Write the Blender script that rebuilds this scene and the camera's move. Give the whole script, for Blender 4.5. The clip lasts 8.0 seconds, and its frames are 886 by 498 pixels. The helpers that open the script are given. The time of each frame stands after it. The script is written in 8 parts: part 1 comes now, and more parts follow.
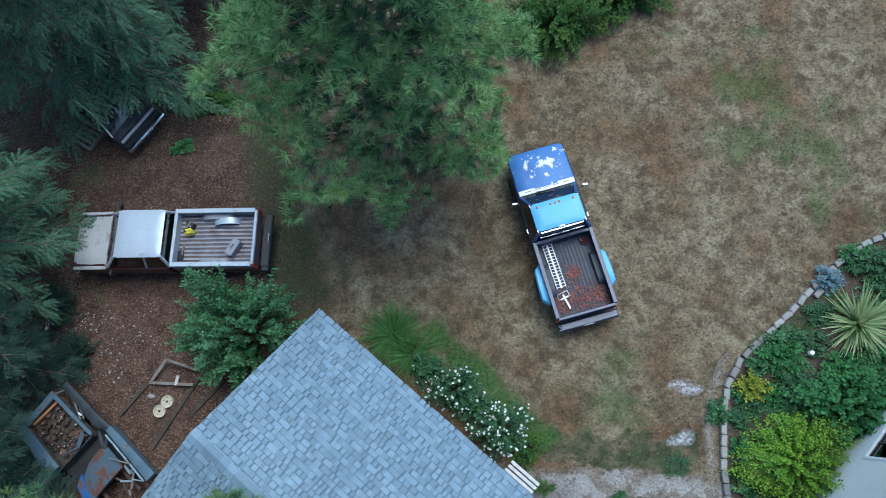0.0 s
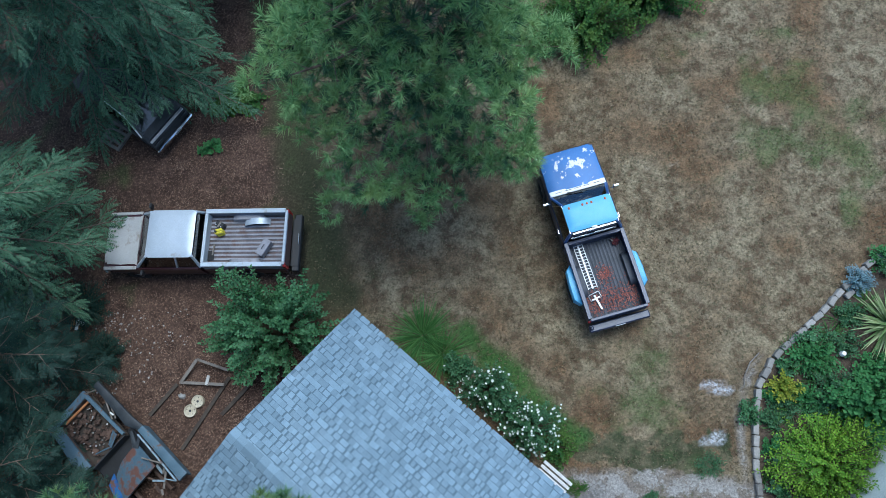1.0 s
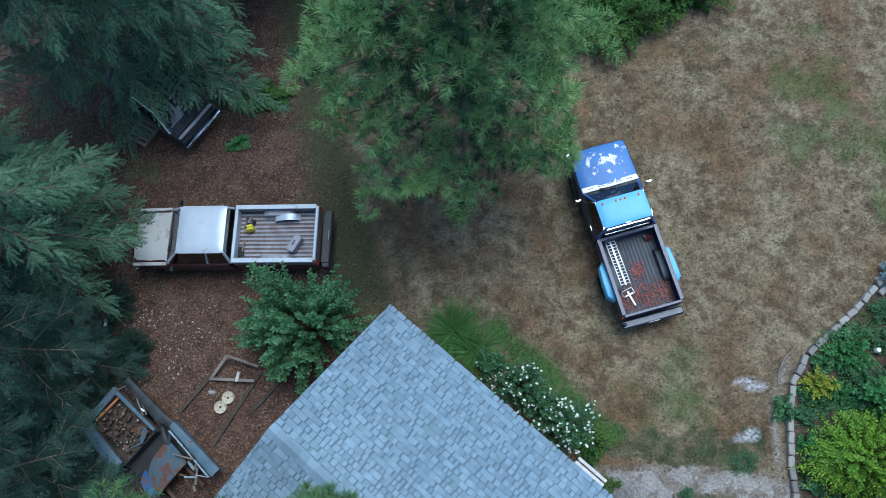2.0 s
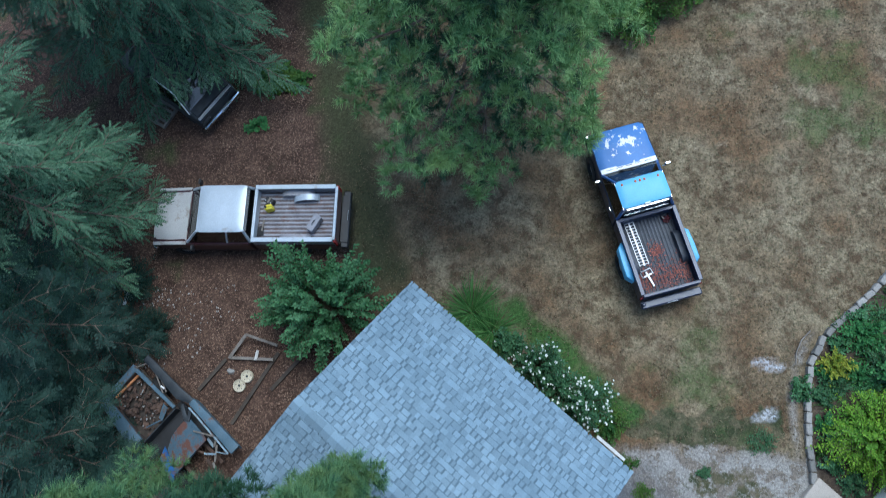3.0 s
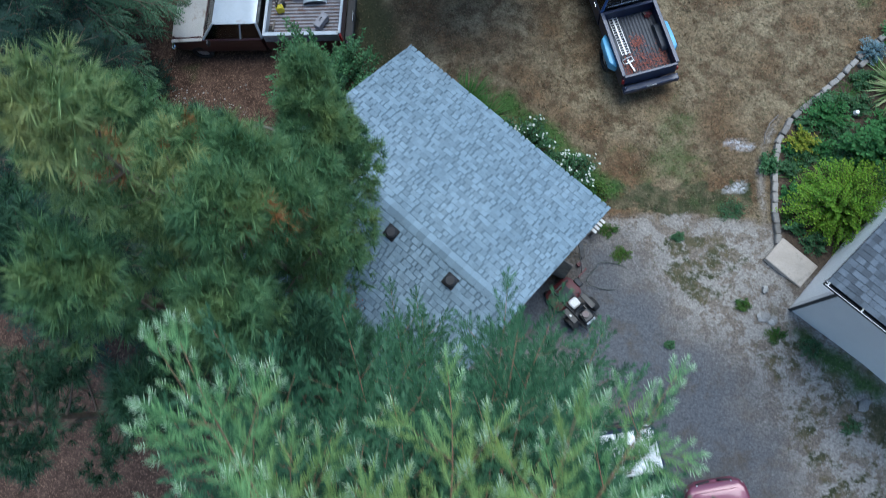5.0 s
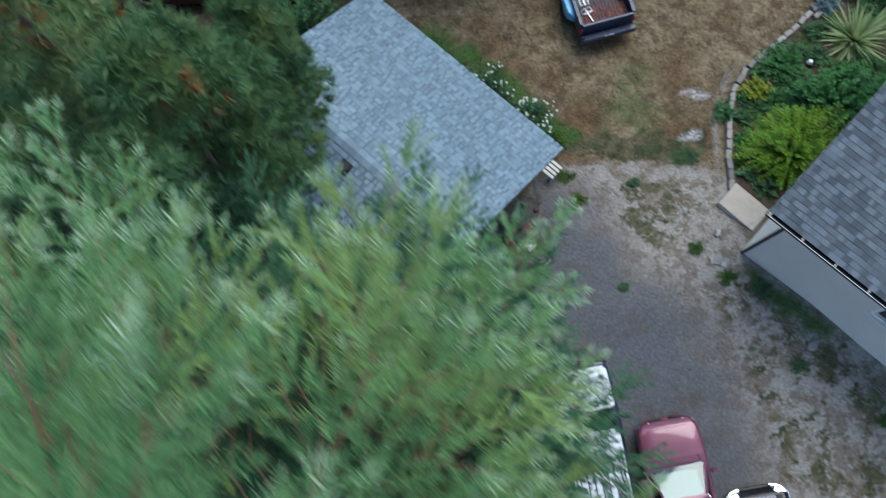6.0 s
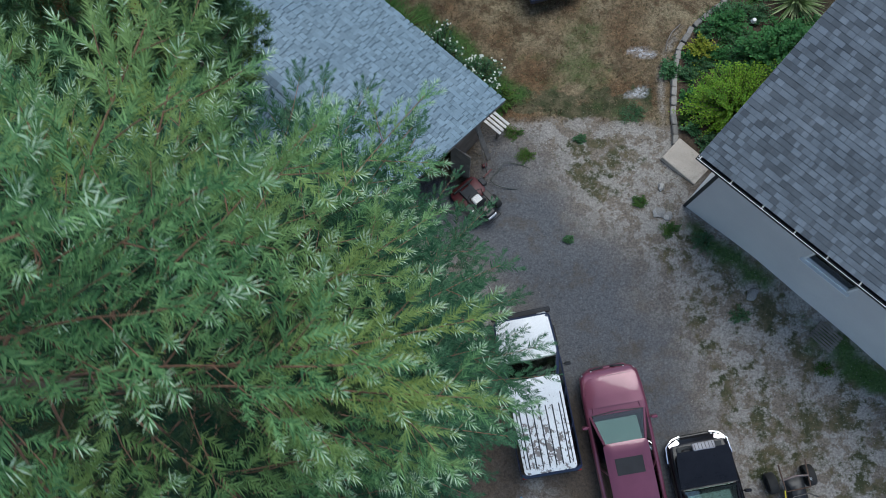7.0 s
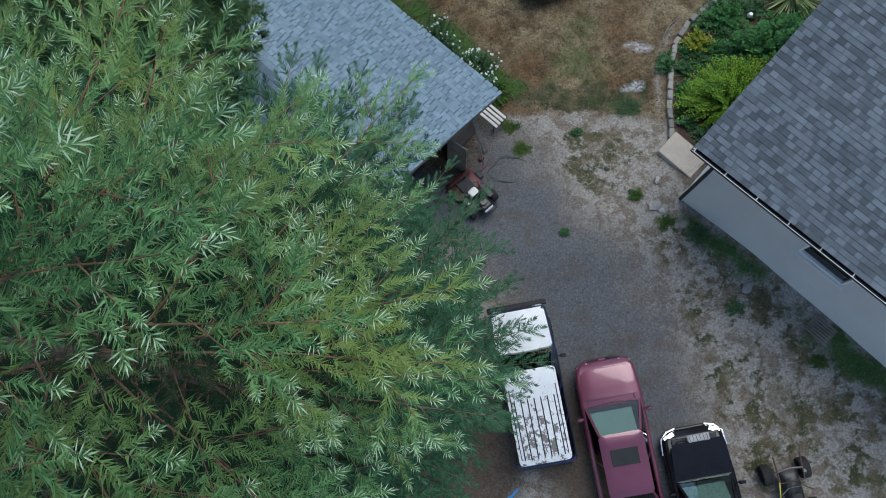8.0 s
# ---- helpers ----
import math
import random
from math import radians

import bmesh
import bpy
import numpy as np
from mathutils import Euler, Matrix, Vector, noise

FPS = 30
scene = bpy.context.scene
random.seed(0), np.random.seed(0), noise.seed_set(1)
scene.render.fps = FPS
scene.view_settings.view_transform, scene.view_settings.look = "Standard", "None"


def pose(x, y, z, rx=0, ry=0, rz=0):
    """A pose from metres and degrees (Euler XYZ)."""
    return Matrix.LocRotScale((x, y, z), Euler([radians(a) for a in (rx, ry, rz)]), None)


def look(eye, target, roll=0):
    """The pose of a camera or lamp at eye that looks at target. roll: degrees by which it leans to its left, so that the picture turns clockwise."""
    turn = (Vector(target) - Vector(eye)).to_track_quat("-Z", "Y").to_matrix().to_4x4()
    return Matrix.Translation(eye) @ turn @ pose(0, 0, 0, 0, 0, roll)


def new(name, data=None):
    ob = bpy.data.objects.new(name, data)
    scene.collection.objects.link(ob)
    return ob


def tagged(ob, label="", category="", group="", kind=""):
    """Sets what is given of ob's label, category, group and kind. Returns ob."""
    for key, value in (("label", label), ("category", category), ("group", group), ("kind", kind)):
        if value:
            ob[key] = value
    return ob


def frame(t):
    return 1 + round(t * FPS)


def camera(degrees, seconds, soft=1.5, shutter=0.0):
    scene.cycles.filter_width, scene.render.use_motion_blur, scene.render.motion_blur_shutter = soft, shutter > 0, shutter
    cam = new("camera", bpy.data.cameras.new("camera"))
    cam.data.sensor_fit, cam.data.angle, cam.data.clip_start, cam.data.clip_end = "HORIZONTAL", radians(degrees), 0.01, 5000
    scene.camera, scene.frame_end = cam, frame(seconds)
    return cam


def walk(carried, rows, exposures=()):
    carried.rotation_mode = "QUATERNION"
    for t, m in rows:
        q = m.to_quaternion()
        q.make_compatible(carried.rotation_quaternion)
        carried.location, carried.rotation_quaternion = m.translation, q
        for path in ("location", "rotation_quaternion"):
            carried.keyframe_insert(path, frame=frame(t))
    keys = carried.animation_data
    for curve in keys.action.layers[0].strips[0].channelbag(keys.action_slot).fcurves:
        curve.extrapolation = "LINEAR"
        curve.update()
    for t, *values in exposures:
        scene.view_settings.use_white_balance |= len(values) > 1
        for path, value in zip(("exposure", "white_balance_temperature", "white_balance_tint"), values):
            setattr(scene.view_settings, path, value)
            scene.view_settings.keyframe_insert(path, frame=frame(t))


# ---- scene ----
cam = camera(62.0, 8.0, soft=0.5, shutter=0.65)
EYE, TILT, LEAN = 21.53, -77.30, 1.19
ROWS = [
    (0.0, -0.000, 0.000, 0.000, 0.00, -0.00, -0.00),
    (0.5, -0.493, -0.035, 0.002, 0.08, -0.00, 0.01),
    (1.0, -0.899, -0.051, 0.009, 0.00, 0.01, -0.07),
    (1.5, -1.153, -0.027, -0.025, -0.04, 0.07, -0.07),
    (1.7, -1.464, -0.002, -0.087, -0.06, 0.10, -0.08),
    (2.8, -2.284, -0.042, -0.434, 0.17, 0.10, -0.41),
    (3.0, -2.365, -0.096, -0.706, 0.03, 0.06, -0.50),
    (3.5, -2.344, -0.418, -1.971, 0.12, 0.13, -0.80),
    (4.0, -2.308, -0.915, -3.834, 0.11, 0.16, -1.03),
    (4.5, -2.255, -1.447, -5.979, 0.08, 0.21, -1.17),
    (4.7, -2.214, -1.640, -6.587, 0.12, 0.13, -1.22),
    (5.8, -1.312, -2.033, -8.567, 0.06, 0.40, -1.45),
    (6.0, -0.984, -2.084, -8.908, -0.26, 0.22, -1.44),
    (6.5, 0.032, -2.293, -9.816, -0.53, 0.15, -1.39),
    (7.0, 0.465, -2.435, -10.215, -0.56, 0.16, -1.41),
    (7.5, 0.580, -2.499, -10.359, -0.51, 0.16, -1.45),
    (8.0, 0.606, -2.520, -10.421, -0.47, 0.13, -1.54),
]
walk(cam, [(t, pose(0, 0, EYE, TILT, LEAN, 0) @ pose(x, y, z, 90 + pitch, roll, yaw)) for t, x, y, z, yaw, pitch, roll in ROWS], [(0.0, 1.59, 5480, 1), (4.0, 1.57, 5460, 1), (6.0, 1.36, 6100, 4), (6.5, 1.16, 6150, 4), (8.0, 1.07, 6250, 5)])

# ---- light: a veiled sun, most of it from the sky ----
world = bpy.data.worlds.new("dusk_sky")
scene.world = world
world.use_nodes = True
wn = world.node_tree.nodes
wl = world.node_tree.links
sky = wn.new("ShaderNodeTexSky")
sky.sky_type = "NISHITA"
sky.sun_disc = False
sky.sun_elevation = radians(68)
sky.sun_rotation = radians(20)
wl.new(sky.outputs[0], wn["Background"].inputs[0])
wn["Background"].inputs[1].default_value = 0.084
sun_data = bpy.data.lights.new("sun", "SUN")
sun_data.energy = 1.0
sun_data.angle = radians(40)
sun_data.color = (1.0, 0.97, 0.93)
sun_ob = new("sun", sun_data)
sun_ob.matrix_world = look((0, 0, 30), (-12 * math.sin(radians(20)), -12 * math.cos(radians(20)), 0))


# ---- small mesh kit ----
def to_mesh(name, bm, mats):
    me = bpy.data.meshes.new(name)
    bm.normal_update()
    bm.to_mesh(me)
    bm.free()
    for m in mats if isinstance(mats, (list, tuple)) else [mats]:
        me.materials.append(m)
    return me


def smooth(me, angle=40):
    me.polygons.foreach_set("use_smooth", [True] * len(me.polygons))
    me.set_sharp_from_angle(angle=radians(angle))
    return me


def thing(name, at, label, category, group="", kind=""):
    ob = new(name)
    ob.empty_display_size = 0.2
    ob.matrix_world = at if isinstance(at, Matrix) else Matrix.Translation(at)
    return tagged(ob, label, category, group, kind)


def part(name, bm, material, parent, label="", kind="", round_=True):
    me = to_mesh(name, bm, material) if isinstance(bm, bmesh.types.BMesh) else bm
    if round_:
        smooth(me)
    ob = new(name, me)
    ob.parent = parent
    return tagged(ob, label, kind=kind)


def whole(name, bm, material, label, category, group="", kind="", at=None, round_=True):
    me = to_mesh(name, bm, material) if isinstance(bm, bmesh.types.BMesh) else bm
    if round_:
        smooth(me)
    ob = new(name, me)
    if at is not None:
        ob.matrix_world = at
    return tagged(ob, label, category, group, kind)


def box(bm, c, s, rot=None, bev=0.012, seg=1):
    m = Matrix.LocRotScale(Vector(c), rot if rot is not None else Euler((0, 0, 0)), Vector(s))
    g = bmesh.ops.create_cube(bm, size=1, matrix=m)
    if bev > 0:
        es = list({e for v in g["verts"] for e in v.link_edges})
        bmesh.ops.bevel(bm, geom=es, offset=bev, segments=seg, affect="EDGES", clamp_overlap=True)
    return bm


def boxes(*items, bev=0.012):
    bm = bmesh.new()
    for it in items:
        box(bm, it[0], it[1], it[2] if len(it) > 2 else None, bev)
    return bm


def cyl(bm, r, h, m, seg=20, r2=None, caps=True):
    bmesh.ops.create_cone(bm, cap_ends=caps, segments=seg, radius1=r, radius2=r if r2 is None else r2, depth=h, matrix=m)
    return bm


def loft(bm, rings, caps=True):
    vs = [[bm.verts.new(p) for p in ring] for ring in rings]
    n = len(rings[0])
    for a, b in zip(vs, vs[1:]):
        for i in range(n):
            bm.faces.new((a[i], a[(i + 1) % n], b[(i + 1) % n], b[i]))
    if caps:
        bm.faces.new(vs[0][::-1])
        bm.faces.new(vs[-1])
    bmesh.ops.recalc_face_normals(bm, faces=bm.faces)
    return bm


def tube(bm, pts, rad, seg=6):
    pts = [Vector(p) for p in pts]
    rad = rad if isinstance(rad, (list, tuple)) else [rad] * len(pts)
    rings = []
    for i, p in enumerate(pts):
        d = (pts[min(i + 1, len(pts) - 1)] - pts[max(i - 1, 0)]).normalized()
        a = d.orthogonal().normalized() if i == 0 else (a - d * a.dot(d)).normalized()
        b = d.cross(a)
        rings.append([p + rad[i] * (math.cos(6.2832 * k / seg) * a + math.sin(6.2832 * k / seg) * b) for k in range(seg)])
    return loft(bm, rings)


def ring_yz(x, hw, z0, z1, r, n=4):
    out = []
    for cy, cz, a0 in ((hw - r, z1 - r, 0), (-hw + r, z1 - r, 90), (-hw + r, z0 + r, 180), (hw - r, z0 + r, 270)):
        for k in range(n):
            a = radians(a0 + 90 * k / (n - 1))
            out.append(Vector((x, cy + r * math.cos(a), cz + r * math.sin(a))))
    return out


def ring_xy(x0, x1, hw, z, r, n=5):
    out = []
    for cx, cy, a0 in ((x1 - r, hw - r, 0), (x0 + r, hw - r, 90), (x0 + r, -hw + r, 180), (x1 - r, -hw + r, 270)):
        for k in range(n):
            a = radians(a0 + 90 * k / (n - 1))
            out.append(Vector((cx + r * math.cos(a), cy + r * math.sin(a), z)))
    return out


def slab(bm, a, b, c, d, t):
    """A pane or panel through four corners, t thick."""
    a, b, c, d = (Vector(p) for p in (a, b, c, d))
    n = (b - a).cross(d - a).normalized() * t
    return loft(bm, [[a, b, c, d], [a + n, b + n, c + n, d + n]])


# ---- numpy kit for foliage and ground ----
rng = np.random.default_rng(7)


def np_mesh(name, verts, faces, mats, slots=None, flat=True):
    me = bpy.data.meshes.new(name)
    nf, k = faces.shape
    me.vertices.add(len(verts))
    me.vertices.foreach_set("co", np.ascontiguousarray(verts, dtype=np.float32).ravel())
    me.loops.add(nf * k)
    me.loops.foreach_set("vertex_index", np.ascontiguousarray(faces, dtype=np.int32).ravel())
    me.polygons.add(nf)
    me.polygons.foreach_set("loop_start", np.arange(0, nf * k, k, dtype=np.int32))
    for m in mats if isinstance(mats, (list, tuple)) else [mats]:
        me.materials.append(m)
    if slots is not None:
        me.polygons.foreach_set("material_index", np.ascontiguousarray(slots, dtype=np.int32))
    if not flat:
        me.polygons.foreach_set("use_smooth", np.ones(nf, dtype=bool))
    me.update(calc_edges=True)
    if flat:
        me.shade_flat()
    return me


def frames_from(dirs, ups, roll=None):
    """Rotations whose x axis is dirs and whose z axis leans to ups."""
    x = dirs / np.linalg.norm(dirs, axis=1, keepdims=True)
    y = np.cross(ups, x)
    y /= np.linalg.norm(y, axis=1, keepdims=True) + 1e-9
    z = np.cross(x, y)
    if roll is not None:
        c, s = np.cos(roll)[:, None], np.sin(roll)[:, None]
        y, z = c * y + s * z, c * z - s * y
    return np.stack([x, y, z], axis=2)


def strew(tv, tf, rot, scale, pos):
    """Copies of a small template, laid out as one big mesh."""
    n, k = len(tv), len(pos)
    v = np.einsum("kij,nj->kni", rot, tv) * scale[:, None, None] + pos[:, None, :]
    f = tf[None, :, :] + (np.arange(k) * n)[:, None, None]
    return v.reshape(-1, 3), f.reshape(-1, tf.shape[1])


def value_noise(x, y, scale, seed):
    x, y = x / scale, y / scale
    xi, yi = np.floor(x).astype(np.int64), np.floor(y).astype(np.int64)
    fx, fy = x - xi, y - yi
    fx, fy = fx * fx * (3 - 2 * fx), fy * fy * (3 - 2 * fy)

    def h(a, b):
        s = np.sin(a * 127.1 + b * 311.7 + seed * 74.7) * 43758.5453
        return s - np.floor(s)
    return (h(xi, yi) * (1 - fx) + h(xi + 1, yi) * fx) * (1 - fy) + (h(xi, yi + 1) * (1 - fx) + h(xi + 1, yi + 1) * fx) * fy


def fbm(x, y, scale, seed, octaves=4):
    out, amp, tot = 0, 1.0, 0
    for o in range(octaves):
        out = out + amp * value_noise(x, y, scale / 2 ** o, seed + o)
        tot += amp
        amp *= 0.55
    return out / tot


def gz(x, y):
    """Height of the ground: a yard that climbs to the east and falls to the north, with a dip at the parking."""
    return 0.085 * x - 0.055 * y - 0.27 * min(max(0.0, -5.9 - y), 7.0)


def on_ground(x, y, heading=0.0, lift=0.0):
    """A pose standing on the ground there, lying along its slope, x axis turned to heading (degrees)."""
    e = 0.8
    n = Vector((-(gz(x + e, y) - gz(x - e, y)) / (2 * e), -(gz(x, y + e) - gz(x, y - e)) / (2 * e), 1)).normalized()
    f = Vector((math.cos(radians(heading)), math.sin(radians(heading)), 0))
    f = (f - n * f.dot(n)).normalized()
    s = n.cross(f)
    m = Matrix((f, s, n)).transposed().to_4x4()
    return Matrix.Translation((x, y, gz(x, y) + lift)) @ m


# ---- materials ----
def node(nt, kind, **vals):
    n = nt.nodes.new(kind)
    for k, v in vals.items():
        if k in n.inputs:
            n.inputs[k].default_value = v
    return n


def mix(nt, fac, a, b, mode="MIX"):
    n = nt.nodes.new("ShaderNodeMix")
    n.data_type = "RGBA"
    n.blend_type = mode
    for socket, v in ((n.inputs[0], fac), (n.inputs[6], a), (n.inputs[7], b)):
        if isinstance(v, bpy.types.NodeSocket):
            nt.links.new(v, socket)
        elif isinstance(v, (int, float)):
            socket.default_value = v
        else:
            socket.default_value = (*v, 1)
    return n.outputs[2]


def ramp(nt, src, lo, hi):
    n = nt.nodes.new("ShaderNodeMapRange")
    n.inputs[1].default_value, n.inputs[2].default_value = lo, hi
    nt.links.new(src, n.inputs[0])
    return n.outputs[0]


def grain(nt, scale, detail=4.0, rough=0.6, coord="Object"):
    tc = nt.nodes.new("ShaderNodeTexCoord")
    n = node(nt, "ShaderNodeTexNoise", Scale=scale, Detail=detail, Roughness=rough)
    nt.links.new(tc.outputs[coord], n.inputs["Vector"])
    return n.outputs[0]


def mat(name, a, b, rough=0.7, metal=0.0, big=2.0, fine=40.0, bump=0.15, coat=0.0, rand="", spread=0.25, spot=None, spot_at=(0.6, 0.66), spot_scale=5.0, spec=0.5, dist=0.01, two_tone=None, spot_near=None):
    """Two colours mixed by a broad noise, a fine grain over them, and spots of a third (rust, bare primer, dirt)."""
    m = bpy.data.materials.new(name)
    m.use_nodes = True
    nt = m.node_tree
    p = nt.nodes["Principled BSDF"]
    col = mix(nt, ramp(nt, grain(nt, big), 0.35, 0.65), a, b)
    g = grain(nt, fine, 3.0)
    col = mix(nt, 1.0, col, mix(nt, ramp(nt, g, 0.3, 0.7), (0.82, 0.82, 0.82), (1.15, 1.15, 1.15)), "MULTIPLY")
    if rand:
        src = nt.nodes.new("ShaderNodeObjectInfo").outputs["Random"] if rand == "object" else nt.nodes.new("ShaderNodeNewGeometry").outputs["Random Per Island"]
        lo, hi = 1 - spread, 1 + spread
        if two_tone:
            src = ramp(nt, src, *two_tone)
        col = mix(nt, 1.0, col, mix(nt, src, (lo, lo, lo), (hi, hi, hi)), "MULTIPLY")
    if spot:
        src = grain(nt, spot_scale, 6.0, 0.7)
        if spot_near:
            tc = nt.nodes.new("ShaderNodeTexCoord")
            dv = nt.nodes.new("ShaderNodeVectorMath")
            dv.operation = "DISTANCE"
            nt.links.new(tc.outputs["Object"], dv.inputs[0])
            dv.inputs[1].default_value = spot_near[:3]
            near = nt.nodes.new("ShaderNodeMapRange")
            near.inputs[1].default_value, near.inputs[2].default_value = 0.0, spot_near[3]
            near.inputs[3].default_value, near.inputs[4].default_value = 0.13, -0.03
            nt.links.new(dv.outputs["Value"], near.inputs[0])
            add = nt.nodes.new("ShaderNodeMath")
            nt.links.new(src, add.inputs[0])
            nt.links.new(near.outputs[0], add.inputs[1])
            src = add.outputs[0]
        mask = ramp(nt, src, *spot_at)
        col = mix(nt, mask, col, spot)
    nt.links.new(col, p.inputs["Base Color"])
    r = nt.nodes.new("ShaderNodeMapRange")
    r.inputs[3].default_value, r.inputs[4].default_value = max(0.03, rough - 0.1), min(1.0, rough + 0.1)
    nt.links.new(g, r.inputs[0])
    nt.links.new(r.outputs[0], p.inputs["Roughness"])
    p.inputs["Metallic"].default_value = metal
    p.inputs["Coat Weight"].default_value = coat
    p.inputs["Coat Roughness"].default_value = 0.08
    p.inputs["Specular IOR Level"].default_value = spec
    if bump:
        bp = node(nt, "ShaderNodeBump", Strength=bump, Distance=dist)
        nt.links.new(g, bp.inputs["Height"])
        nt.links.new(bp.outputs[0], p.inputs["Normal"])
    return m


def leaf_mat(name, a, b, tip=None, rough=0.55, big=1.2, glow=0.25):
    """Foliage: each leaf its own shade between two greens, clumps drifting towards a third, some light passing through."""
    m = bpy.data.materials.new(name)
    m.use_nodes = True
    nt = m.node_tree
    p = nt.nodes["Principled BSDF"]
    rnd = nt.nodes.new("ShaderNodeNewGeometry").outputs["Random Per Island"]
    col = mix(nt, rnd, a, b)
    if tip:
        col = mix(nt, ramp(nt, grain(nt, big, 3.0), 0.45, 0.7), col, tip)
    nt.links.new(col, p.inputs["Base Color"])
    p.inputs["Roughness"].default_value = rough
    p.inputs["Specular IOR Level"].default_value = 0.2
    t = nt.nodes.new("ShaderNodeBsdfTranslucent")
    nt.links.new(col, t.inputs[0])
    ms = nt.nodes.new("ShaderNodeMixShader")
    ms.inputs[0].default_value = glow
    nt.links.new(p.outputs[0], ms.inputs[1])
    nt.links.new(t.outputs[0], ms.inputs[2])
    nt.links.new(ms.outputs[0], nt.nodes["Material Output"].inputs[0])
    return m


def glass_mat(name, tint, rough=0.03):
    m = bpy.data.materials.new(name)
    m.use_nodes = True
    nt = m.node_tree
    nt.nodes.remove(nt.nodes["Principled BSDF"])
    tr = nt.nodes.new("ShaderNodeBsdfTransparent")
    tr.inputs[0].default_value = (*tint, 1)
    gl = nt.nodes.new("ShaderNodeBsdfGlossy")
    gl.inputs["Roughness"].default_value = rough
    fr = node(nt, "ShaderNodeFresnel", IOR=1.8)
    ms = nt.nodes.new("ShaderNodeMixShader")
    nt.links.new(fr.outputs[0], ms.inputs[0])
    nt.links.new(tr.outputs[0], ms.inputs[1])
    nt.links.new(gl.outputs[0], ms.inputs[2])
    nt.links.new(ms.outputs[0], nt.nodes["Material Output"].inputs[0])
    return m


